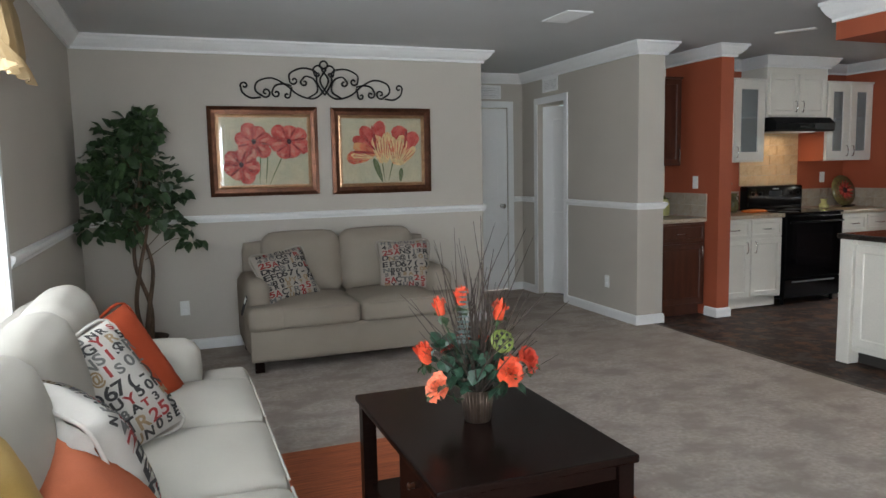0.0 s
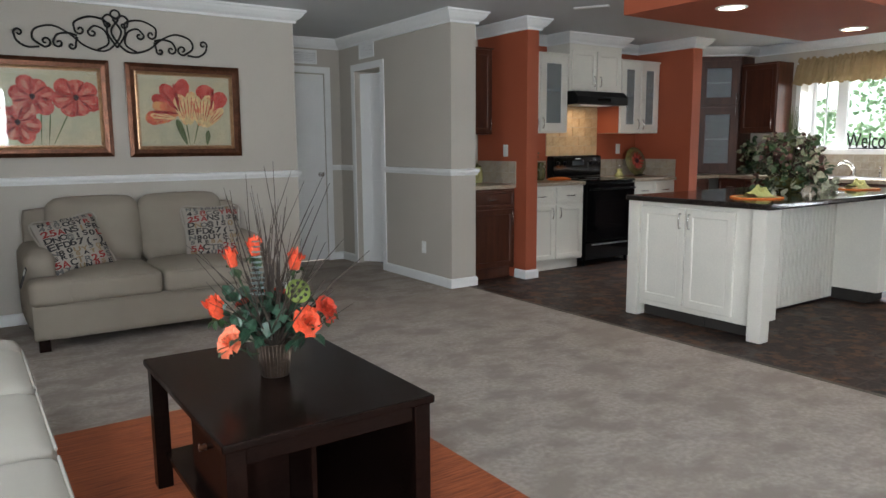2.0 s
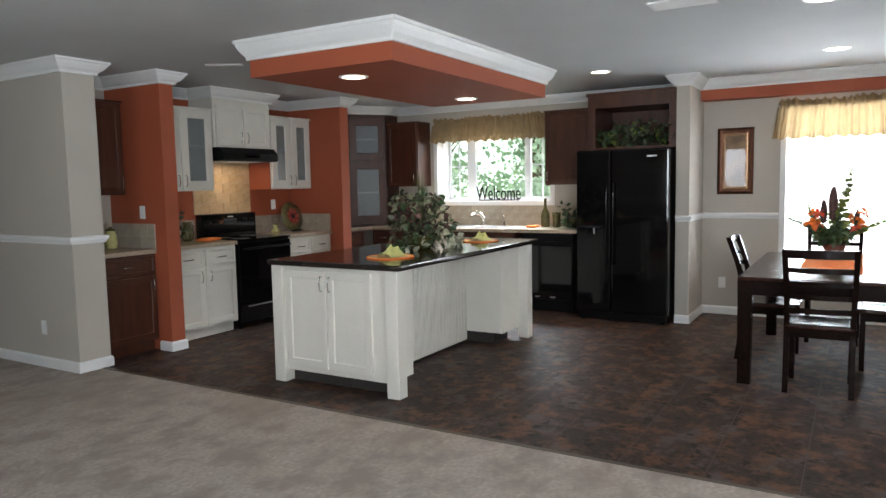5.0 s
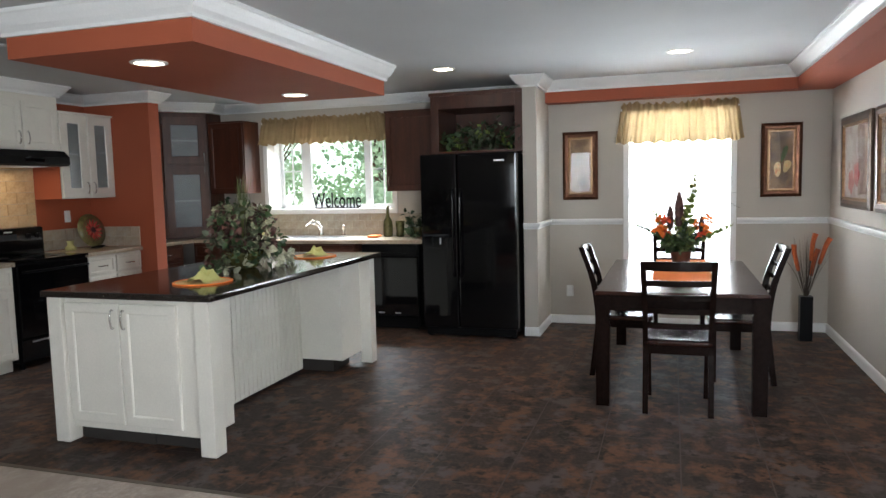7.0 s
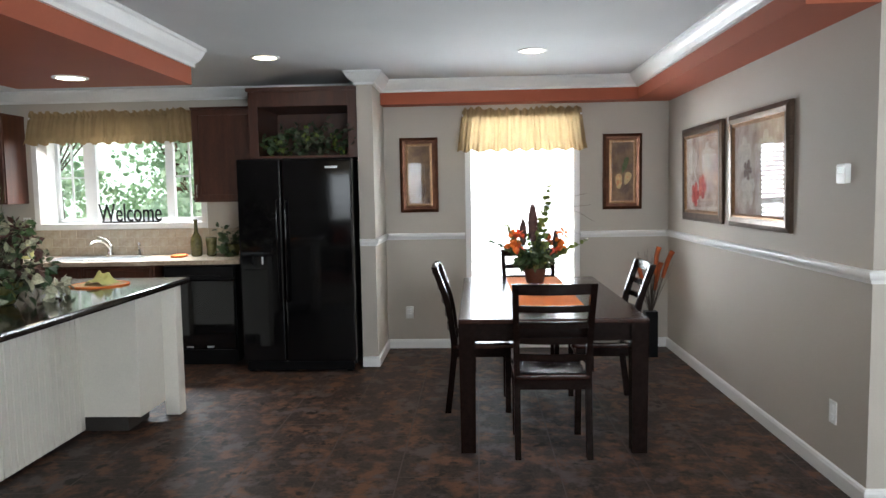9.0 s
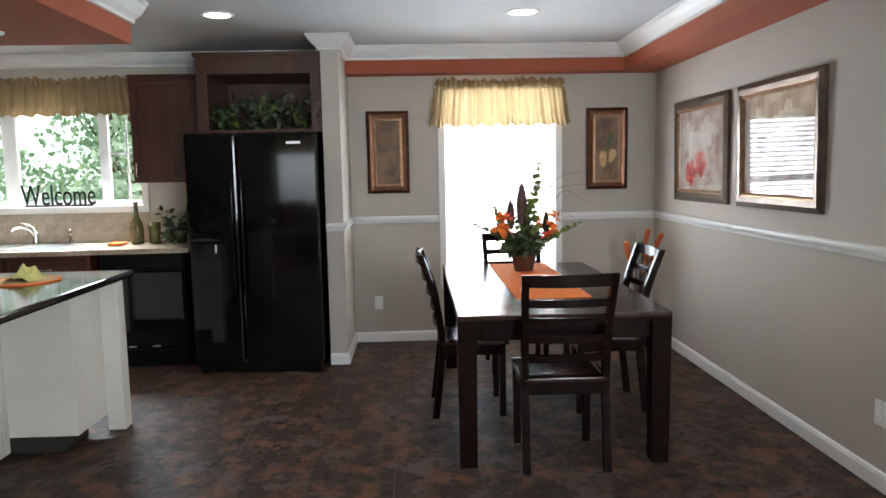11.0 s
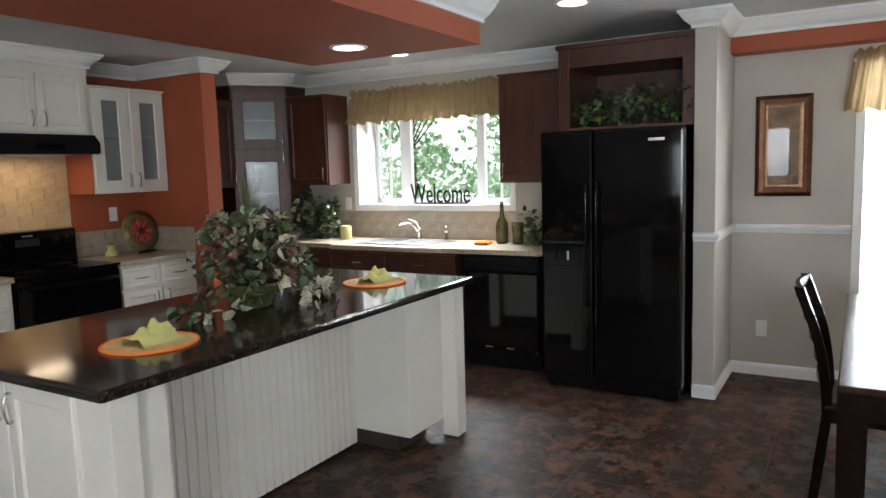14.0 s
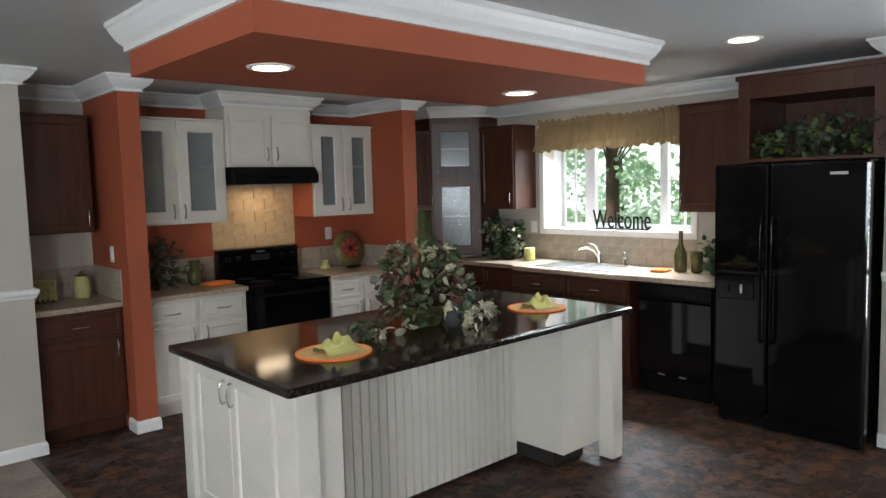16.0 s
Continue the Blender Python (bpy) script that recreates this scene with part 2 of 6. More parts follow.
FROST = clear_glass("frosted_cabinet_glass", (0.80, 0.83, 0.84), 0.15, veil=0.16)
BULB = glow("lit_bulb", (1.0, 0.86, 0.66), 9.0)


def joints(m, size, colour):
    """Thin darker joints of a printed tile pattern."""
    n, l = m.node_tree.nodes, m.node_tree.links
    b = n["Principled BSDF"]
    first = b.inputs["Base Color"].links[0].from_socket
    co, br, mix = n.new("ShaderNodeTexCoord"), n.new("ShaderNodeTexBrick"), n.new("ShaderNodeMix")
    mix.data_type = "RGBA"
    br.inputs["Scale"].default_value, br.inputs["Mortar Size"].default_value, br.inputs["Mortar Smooth"].default_value = 1.0, 0.004, 0.3
    br.inputs["Brick Width"].default_value, br.inputs["Row Height"].default_value = size, size
    l.new(co.outputs["Object"], br.inputs["Vector"]), l.new(br.outputs["Fac"], mix.inputs[0]), l.new(first, mix.inputs[6])
    mix.inputs[7].default_value = (*colour, 1)
    l.new(mix.outputs[2], b.inputs["Base Color"])


joints(VINYL, 0.42, (0.078, 0.062, 0.055))


# ---- mesh tools ----
def box(x0, y0, z0, x1, y1, z1, bev=0.0, bm=None):
    bm = bm or bmesh.new()
    made = bmesh.ops.create_cube(bm, size=1, matrix=Matrix.Translation(((x0 + x1) / 2, (y0 + y1) / 2, (z0 + z1) / 2)) @ Matrix.Diagonal((abs(x1 - x0), abs(y1 - y0), abs(z1 - z0), 1)))
    if bev:
        edges = list({e for v in made["verts"] for e in v.link_edges})
        bmesh.ops.bevel(bm, geom=edges, offset=bev, segments=2, profile=0.6, affect="EDGES")
    return bm


def mesh_object(name, bm, material, smooth=False):
    me = bpy.data.meshes.new(name)
    bmesh.ops.recalc_face_normals(bm, faces=bm.faces)
    bm.to_mesh(me)
    bm.free()
    me.materials.append(material)
    if smooth:
        for p in me.polygons:
            p.use_smooth = True
    return new(name, me)


def part(name, bm, material, parent, label="", smooth=False):
    ob = mesh_object(name, bm, material, smooth)
    ob.parent = parent
    if label:
        ob["label"] = label
    return ob


def thing(name, label, category, group="", m=None, kind=""):
    ob = new(name)
    ob.empty_display_size = 0.1
    if m is not None:
        ob.matrix_basis = m
    return tagged(ob, label, category, group, kind)


def solid(name, bm, material, label, category, group="", kind="", smooth=False):
    return tagged(mesh_object(name, bm, material, smooth), label, category, group, kind)


def lathe(profile, segments=24, bm=None, at=(0, 0, 0)):
    """A turned shape from (radius, height) pairs."""
    bm = bm or bmesh.new()
    rings = []
    for r, z in profile:
        rings.append([bm.verts.new((at[0] + r * math.cos(2 * math.pi * k / segments), at[1] + r * math.sin(2 * math.pi * k / segments), at[2] + z)) for k in range(segments)])
    for a, b in zip(rings, rings[1:]):
        for k in range(segments):
            bm.faces.new((a[k], a[(k + 1) % segments], b[(k + 1) % segments], b[k]))
    bm.faces.new(rings[0][::-1]), bm.faces.new(rings[-1])
    return bm


def tube(points, r0, r1=None, segments=6, bm=None):
    """A round rod along points, tapering from r0 to r1."""
    bm = bm or bmesh.new()
    r1 = r0 if r1 is None else r1
    pts = [Vector(p) for p in points]
    rings, side = [], None
    for i, p in enumerate(pts):
        d = (pts[min(i + 1, len(pts) - 1)] - pts[max(i - 1, 0)]).normalized()
        side = d.orthogonal() if side is None else side - d * side.dot(d)
        side.normalize()
        other = d.cross(side)
        r = r0 + (r1 - r0) * i / max(1, len(pts) - 1)
        rings.append([bm.verts.new(p + r * (math.cos(2 * math.pi * k / segments) * side + math.sin(2 * math.pi * k / segments) * other)) for k in range(segments)])
    for a, b in zip(rings, rings[1:]):
        for k in range(segments):
            bm.faces.new((a[k], a[(k + 1) % segments], b[(k + 1) % segments], b[k]))
    bm.faces.new(rings[0][::-1]), bm.faces.new(rings[-1])
    return bm


def curve(points, steps=8):
    """Catmull-Rom points through the given ones."""
    p = [Vector(q) for q in points]
    p = [2 * p[0] - p[1], *p, 2 * p[-1] - p[-2]]
    out = []
    for a, b, c, d in zip(p, p[1:], p[2:], p[3:]):
        for k in range(steps):
            t = k / steps
            out.append(0.5 * (2 * b + (c - a) * t + (2 * a - 5 * b + 4 * c - d) * t * t + (3 * b - a - 3 * c + d) * t ** 3))
    return out + [p[-2]]


def prism(points, z0, z1, bm=None):
    bm = bm or bmesh.new()
    low = [bm.verts.new((x, y, z0)) for x, y in points]
    high = [bm.verts.new((x, y, z1)) for x, y in points]
    bm.faces.new(low[::-1]), bm.faces.new(high)
    for k in range(len(points)):
        n = (k + 1) % len(points)
        bm.faces.new((low[k], low[n], high[n], high[k]))
    return bm


def molding(path, profile, closed=False):
    """A profile of (out, z) swept along a plan line with mitred corners; out points to the left of the way."""
    bm = bmesh.new()
    pts = [Vector(p) for p in path]
    rings, count = [], len(pts)
    for i, p in enumerate(pts):
        a = pts[i - 1] if i or closed else None
        b = pts[(i + 1) % count] if i < count - 1 or closed else None
        n1 = Vector((-(p - a).y, (p - a).x)).normalized() if a is not None else None
        n2 = Vector((-(b - p).y, (b - p).x)).normalized() if b is not None else None
        if n1 is None or n2 is None:
            off = n1 or n2
        else:
            off = (n1 + n2) / max(0.3, 1 + n1.dot(n2))
        rings.append([bm.verts.new((p.x + off.x * o, p.y + off.y * o, z)) for o, z in profile])
    for i in range(count if closed else count - 1):
        a, b = rings[i], rings[(i + 1) % count]
        for k in range(len(profile)):
            n = (k + 1) % len(profile)
            bm.faces.new((a[k], b[k], b[n], a[n]))
    if not closed:
        bm.faces.new(rings[0]), bm.faces.new(rings[-1][::-1])
    return bm


def wall(name, axis, w0, w1, a0, a1, z1, openings, material, label):
    """A wall w0..w1 thick across axis, from a0 to a1 along it, with openings (a, b, bottom, top) right through."""
    bm = bmesh.new()

    def slab(a, b, za, zb):
        if b - a > 1e-4 and zb - za > 1e-4:
            box(*((w0, a, za, w1, b, zb) if axis == "x" else (a, w0, za, b, w1, zb)), bm=bm)

    at = a0
    for a, b, za, zb in sorted(openings):
        slab(at, a, 0, z1), slab(a, b, 0, za), slab(a, b, zb, z1)
        at = b
    slab(at, a1, 0, z1)
    return solid(name, bm, material, label, "wall", kind="structure")


def cushion(w, d, h, r=0.06, bulge=0.03, cuts=9, m=None, bm=None):
    """A soft block, centred, with round edges and a swollen top."""
    own = bmesh.new()
    bmesh.ops.create_cube(own, size=2)
    bmesh.ops.subdivide_edges(own, edges=own.edges[:], cuts=cuts, use_grid_fill=True)
    half = Vector((w / 2, d / 2, h / 2))
    for v in own.verts:
        u, s, t = v.co
        p = Vector((u * half.x, s * half.y, t * half.z))
        q = Vector([max(-(half[k] - r), min(half[k] - r, p[k])) for k in range(3)])
        away = p - q
        p = q + away.normalized() * r if away.length > 1e-6 else p
        swell = (1 - u * u) * (1 - s * s)
        p.z += bulge * swell * (1 if t > 0 else 0.3 * -1 if t < 0 else 0) * abs(t)
        p.x += 0.25 * bulge * u * (1 - s * s) * (1 - t * t)
        p.y += 0.25 * bulge * s * (1 - u * u) * (1 - t * t)
        v.co = p
    if m is not None:
        bmesh.ops.transform(own, matrix=m, verts=own.verts)
    if bm is None:
        return own
    me = bpy.data.meshes.new("tmp")
    own.to_mesh(me)
    own.free()
    bm.from_mesh(me)
    bpy.data.meshes.remove(me)
    return bm


# ---- rooms ----
H = 2.46
ground = box(-40, -40, -0.75, 60, 50, -0.6)
solid("ground", ground, mat("lawn", (0.07, 0.11, 0.035), 0.9, vary=0.5, scale=0.8, fine=30, bump=0.5), "green lawn outside the house", "ground", kind="structure")
solid("floor_carpet", box(-0.6, -2.75, -0.12, 4.19, 7.85, 0.0), CARPET, "beige mottled cut-pile carpet of the living room", "carpet", kind="structure")
solid("floor_vinyl", box(4.19, -2.75, -0.12, 9.3, 7.85, -0.006), VINYL, "dark brown slate-look vinyl floor of the kitchen", "floor", kind="structure")
solid("transition_strip", box(4.175, -2.6, -0.004, 4.205, 5.5, 0.004, 0.002), mat("brown_transition_strip", (0.09, 0.07, 0.055), 0.5), "thin brown strip between carpet and vinyl", "trim", kind="structure")
solid("ceiling", box(-0.6, -2.75, H, 9.3, 7.85, H + 0.12), CEIL, "smooth pale grey ceiling", "ceiling", kind="structure")
wall("wall_west", "x", -0.6, -0.45, -2.6, 6.32, H, [(-1.3, -0.2, 0.6, 2.1), (2.0, 3.72, 0.6, 2.1)], BEIGE, "beige painted wall with windows behind the sofa")
wall("wall_back", "y", -2.75, -2.6, -0.6, 5.33, H, [(0.2, 1.2, 0.6, 2.1)], BEIGE, "beige painted wall with a window")
wall("wall_entry", "x", 5.33, 5.45, -2.75, -1.04, H, [], BEIGE, "beige painted side wall of the entry")
wall("wall_dining_side", "y", -1.04, -0.92, 5.33, 8.69, H, [], BEIGE, "beige dining wall with two framed prints")
wall("wall_east", "x", 8.69, 8.84, -1.04, 6.4, H, [(-0.06, 0.88, 0.5, 2.1), (3.42, 4.98, 1.22, 2.1)], BEIGE, "beige wall with the kitchen and dining windows")
wall("wall_kitchen", "y", 6.25, 6.4, 4.27, 8.69, H, [], RUST, "terracotta painted kitchen wall")
wall("wall_niche", "y", 6.235, 6.25, 4.27, 4.84, H, [], BEIGE, "beige wall behind the small counter")
wall("wall_hall_kitchen", "x", 4.0, 4.27, 5.52, 7.7, H, [(6.76, 7.33, 0, 2.09)], BEIGE, "beige wall between hall and kitchen with a doorway")
wall("wall_hall_end", "y", 7.7, 7.85, 2.76, 4.27, H, [(3.02, 3.81, 0, 2.09)], BEIGE, "beige end wall of the hall with a white door")
wall("wall_hall_side", "x", 2.76, 2.88, 6.44, 7.7, H, [], BEIGE, "beige side wall of the hall")
wall("wall_sofa", "y", 6.32, 6.44, -0.6, 2.88, H, [], BEIGE, "beige living room wall with two flower prints")
solid("pillar_rust_a", box(4.84, 5.47, 0, 4.98, 6.25, H), RUST, "terracotta painted wall stub beside the white cabinets", "pillar", "terracotta pillars", "structure")
solid("pillar_rust_b", box(7.28, 5.45, 0, 7.43, 6.25, H), RUST, "terracotta painted wall stub beside the brown cabinets", "pillar", "terracotta pillars", "structure")
solid("wall_partition", box(7.99, 1.68, 0, 8.69, 1.81, H), BEIGE, "beige partition between refrigerator and dining area", "wall", kind="structure")
# closet behind the half-open door
solid("closet_wall", box(5.0, 6.42, 0, 5.1, 7.85, H), WHITE, "white closet wall seen through the doorway", "wall", kind="structure")
# lowered soffits
solid("soffit_island", box(4.40, 2.73, 2.21, 6.86, 3.93, H), RUST, "terracotta soffit box hanging over the island", "soffit", kind="structure")
beam = box(8.50, -0.92, 2.25, 8.69, 1.68, H)
box(5.33, -0.92, 2.25, 8.50, -0.60, H, bm=beam)
solid("soffit_dining", beam, RUST, "terracotta soffit band round the dining corner", "soffit", kind="structure")
CROWN = [(0, H), (0.094, H), (0.094, H - 0.016), (0.084, H - 0.022), (0.074, H - 0.040), (0.050, H - 0.068), (0.028, H - 0.084), (0.022, H - 0.090), (0.022, H - 0.106), (0, H - 0.106)]
loop = [(5.33, -2.6), (5.33, -0.60), (8.50, -0.60), (8.50, 1.68), (7.99, 1.68), (7.99, 1.81), (8.69, 1.81), (8.69, 5.56), (8.44, 5.56), (8.04, 5.92), (8.04, 6.25), (7.43, 6.25), (7.43, 5.45), (7.28, 5.45), (7.28, 6.25), (6.60, 6.25), (6.60, 5.90), (5.80, 5.90), (5.80, 6.25), (4.98, 6.25), (4.98, 5.47), (4.84, 5.47), (4.84, 6.235), (4.27, 6.235), (4.27, 5.52), (4.0, 5.52), (4.0, 7.7), (2.88, 7.7), (2.88, 6.32), (-0.45, 6.32), (-0.45, -2.6)]
solid("crown_trim", molding(loop, CROWN, True), WHITE, "white stepped crown moulding along the ceiling", "trim", kind="structure")
solid("crown_trim_island", molding([(4.40, 2.73), (4.40, 3.93), (6.86, 3.93), (6.86, 2.73)], [(o * 0.85, H + (z - H) * 1.27) for o, z in CROWN], True), WHITE, "white crown moulding round the island soffit", "trim", kind="structure")
solid("soffit_end_trim", box(5.315, -0.92, 2.275, 5.33, -0.60, H - 0.11, 0.003), WHITE, "white trim board on the soffit end", "trim", kind="structure")
RAIL = [(0, 1.025), (0.012, 1.025), (0.016, 1.040), (0.026, 1.052), (0.030, 1.066), (0.030, 1.078), (0.018, 1.085), (0, 1.085)]
BASE = [(0, 0), (0.016, 0), (0.016, 0.065), (0.010, 0.080), (0, 0.086)]
for pts in ([(5.33, -2.6), (5.33, -0.92), (8.69, -0.92), (8.69, -0.12)], [(8.69, 0.94), (8.69, 1.68), (7.99, 1.68), (7.99, 1.81)], [(4.27, 5.60), (4.27, 5.52), (4.0, 5.52), (4.0, 6.69)], [(4.0, 7.40), (4.0, 7.7), (3.88, 7.7)], [(2.88, 6.7), (2.88, 6.32), (-0.45, 6.32), (-0.45, 3.79)]):
    solid("chair_rail_trim", molding(pts, RAIL), WHITE, "white chair rail moulding on the beige wall", "trim", "chair rails", "structure")
for pts in ([(5.33, -2.6), (5.33, -0.92), (8.69, -0.92), (8.69, 1.68), (7.99, 1.68), (7.99, 1.81)], [(4.27, 5.62), (4.27, 5.52), (4.0, 5.52), (4.0, 6.69)], [(4.0, 7.40), (4.0, 7.7), (3.88, 7.7)], [(2.95, 7.7), (2.88, 7.7), (2.88, 6.32), (-0.45, 6.32), (-0.45, -2.6), (5.33, -2.6)], [(4.98, 5.62), (4.98, 5.47), (4.84, 5.47), (4.84, 5.62)], [(7.43, 5.62), (7.43, 5.45), (7.28, 5.45), (7.28, 5.62)]):
    solid("baseboard", molding(pts, BASE), WHITE, "white painted baseboard along the floor", "baseboard", "baseboards", "structure")


# ---- windows and doors ----
def casing(name, label, axis, face, a0, a1, z0, z1, out, width=0.055):
    """White casing boards round an opening, on the room face of a wall."""
    win = thing(name, label, "window" if "window" in name else "door frame", kind="structure")
    lo, hi = sorted((face, face + out))
    for n, (a, b, c, d) in (("casing_side", (a0 - width, a0, z0, z1)), ("casing_side", (a1, a1 + width, z0, z1)), ("casing_head", (a0 - width, a1 + width, z1, z1 + width)), ("window_sill", (a0 - width, a1 + width, z0 - width, z0))):
        if n == "window_sill" and z0 < 0.05:
            continue
        part(n, box(*((lo, a, c, hi, b, d) if axis == "x" else (a, lo, c, b, hi, d)), bev=0.004), WHITE, win)
    return win


win = casing("window_1", "white kitchen window box with side lites over the sink", "x", 8.69, 3.42, 4.98, 1.22, 2.1, -0.014)
for n, b in (("reveal", (8.84, 3.36, 1.16, 9.02, 5.04, 1.22)), ("reveal", (8.84, 3.36, 2.1, 9.02, 5.04, 2.16)), ("reveal", (8.84, 3.36, 1.22, 9.02, 3.42, 2.1)), ("reveal", (8.84, 4.98, 1.22, 9.02, 5.04, 2.1)), ("mullion", (8.96, 4.57, 1.22, 9.01, 4.69, 2.1)), ("mullion", (8.96, 3.79, 1.22, 9.01, 3.87, 2.1)), ("sash", (8.965, 4.945, 1.22, 9.0, 4.98, 2.1)), ("sash", (8.965, 3.42, 1.22, 9.0, 3.46, 2.1)), ("sash", (8.965, 3.42, 1.22, 9.0, 4.98, 1.265)), ("sash", (8.965, 3.42, 2.06, 9.0, 4.98, 2.1)), ("muntin", (8.975, 4.812, 1.265, 8.995, 4.83, 2.06)), ("muntin", (8.975, 3.63, 1.265, 8.995, 3.648, 2.06)), ("muntin", (8.975, 4.69, 1.655, 8.995, 4.945, 1.673)), ("muntin", (8.975, 3.46, 1.655, 8.995, 3.79, 1.673))):
    part(n, box(*b, bev=0.003), WHITE, win)
pane = part("pane", box(8.984, 3.43, 1.23, 8.988, 4.97, 2.09), PANE, win)
pane.visible_shadow = False
BLIND = mat("white_blind_slat", (0.85, 0.85, 0.85), 0.5, vary=0.02, bump=0.0)


def blind_window(name, label, axis, face, out, a0, a1, z0, z1, depth):
    w = casing(name, label, axis, face, a0, a1, z0, z1, out)
    sign = -1 if out > 0 else 1
    at = face + sign * depth
    slat = box(-(a1 - a0) / 2 + 0.01, -0.024, -0.0012, (a1 - a0) / 2 - 0.01, 0.024, 0.0012)
    bmesh.ops.rotate(slat, matrix=Matrix.Rotation(radians(28), 3, "X"), verts=slat.verts)
    first = None
    for k in range(int((z1 - z0 - 0.04) / 0.042)):
        if first is None:
            first = o = part("slat", slat, BLIND, w)
        else:
            o = first.copy()
            scene.collection.objects.link(o)
            o.parent = w
        mid = (a0 + a1) / 2
        o.matrix_basis = pose(at, mid, z0 + 0.03 + k * 0.042, 0, 0, 90 if sign > 0 else -90) if axis == "x" else pose(mid, at, z0 + 0.03 + k * 0.042, 0, 0, 0 if sign < 0 else 180)
    far = face + sign * (depth + 0.05)
    g = part("pane", box(*((far, a0, z0, far + 0.004, a1, z1) if axis == "x" else (a0, far, z0, a1, far + 0.004, z1))), PANE, w)
    g.visible_shadow = False
    bar = part("sash_rail", box(*((far - 0.02, a0, (z0 + z1) / 2 - 0.02, far + 0.02, a1, (z0 + z1) / 2 + 0.02) if axis == "x" else (a0, far - 0.02, (z0 + z1) / 2 - 0.02, a1, far + 0.02, (z0 + z1) / 2 + 0.02)), bev=0.004), WHITE, w)
    return w


blind_window("window_2", "tall white dining window with lowered white blinds", "x", 8.69, -0.014, -0.06, 0.88, 0.5, 2.1, 0.06)
blind_window("window_3", "wide unseen white window with lowered blinds, added for the fill lamp", "x", -0.45, 0.014, 2.0, 3.72, 0.6, 2.1, 0.06)
blind_window("window_4", "white window with lowered blinds on the back wall", "y", -2.6, 0.014, 0.2, 1.2, 0.6, 2.1, 0.06)
# never in view: added as an opening for the fill lamp
blind_window("window_5", "unseen white window with lowered blinds, added for the fill lamp", "x", -0.45, 0.014, -1.3, -0.2, 0.6, 2.1, 0.06)


def valance(name, label, a0, a1, z0, z1, m, seed):
    """A gathered cloth on a rod: a0..a1 along local x, pleats towards local -y."""
    rng = random.Random(seed)
    v = thing(name, label, "valance", "gold valances", m)
    bm = bmesh.new()
    n, rows = 260, 14
    grid = []
    phases = [rng.uniform(0, 6.28) for _ in range(6)]
    drop = z1 - z0
    for j in range(rows + 1):
        f = j / rows
        line = []
        for i in range(n + 1):
            u = i / n
            x = a0 + (a1 - a0) * u + (u - 0.5) * 0.10 * f
            w = u * (a1 - a0)
            slow = math.sin(w * 9 + phases[3]) + 0.6 * math.sin(w * 21 + phases[4])
            fold = 0.016 * math.sin(w * 62 + phases[0] + 1.7 * slow) * (0.4 + f) + 0.018 * math.sin(w * 27 + phases[1] + slow) * f
            crimp = 0.010 * math.sin(w * 170 + phases[2] + 2.0 * slow)
            head = max(0.0, 1 - f / 0.16)
            hem = max(0.0, (f - 0.78) / 0.22)
            pinch = -0.016 * math.exp(-((f - 0.16) / 0.05) ** 2) - 0.010 * math.exp(-((f - 0.78) / 0.04) ** 2)
            y = -0.05 - 0.03 * f + fold + crimp * (0.5 + head + 0.8 * hem) - pinch - 0.020 * hem - 0.012 * head
            z = z1 + 0.02 - (drop + 0.02) * f + 0.012 * head * math.sin(w * 88 + phases[5] + 2 * slow) + 0.008 * slow * head + hem * 0.012 * math.sin(w * 55 + phases[1] + slow)
            line.append(bm.verts.new((x, y, z)))
        grid.append(line)
    for a, b in zip(grid, grid[1:]):
        for i in range(n):
            bm.faces.new((a[i], a[i + 1], b[i + 1], b[i]))
    part("cloth", bm, GOLD_CLOTH, v, smooth=True)
    part("rod", tube([(a0, -0.010, z1 - 0.035), (a1, -0.010, z1 - 0.035)], 0.007), WHITE, v)
    for a in (a0, a1):
        part("bracket", box(a - 0.006, -0.045, z1 - 0.045, a + 0.006, 0.0, z1 - 0.025), WHITE, v)
    return v


FACE_W = Matrix.Rotation(radians(-90), 4, "Z")
valance("valance", "gathered gold cloth valance over the kitchen window", 0, 1.62, 1.965, 2.245, Matrix.Translation((8.67, 5.0, 0)) @ FACE_W, 1)
valance("valance", "gathered gold cloth valance over the dining window", 0, 1.07, 1.825, 2.185, Matrix.Translation((8.67, 0.95, 0)) @ FACE_W, 2)
valance("valance", "gathered gold cloth valance over the living room window", 0, 2.1, 1.83, 2.2, Matrix.Translation((-0.43, 1.85, 0)) @ Matrix.Rotation(radians(90), 4, "Z"), 3)


def panel_door(name, label, m, w, h, knob_x):
    """A white two-panel door: hinge at the origin, width along x, front towards -y."""
    d = thing(name, label, "door", m=m, kind="structure")
    part("leaf", box(0, 0, 0.012, w, 0.035, h, 0.003), WHITE, d)
    for z0, z1 in ((0.16, 0.92), (1.06, h - 0.14)):
        part("panel", box(0.12, -0.007, z0, w - 0.12, 0.002, z1, 0.006), WHITE, d)
    part("knob", lathe([(0.026, 0), (0.026, 0.006), (0.010, 0.012), (0.010, 0.032), (0.026, 0.042), (0.028, 0.056), (0.018, 0.066), (0.001, 0.068)], 16), CHROME, d, "brushed nickel knob", True).matrix_basis = pose(knob_x, 0, 0.98, 90, 0, 0)
    return d


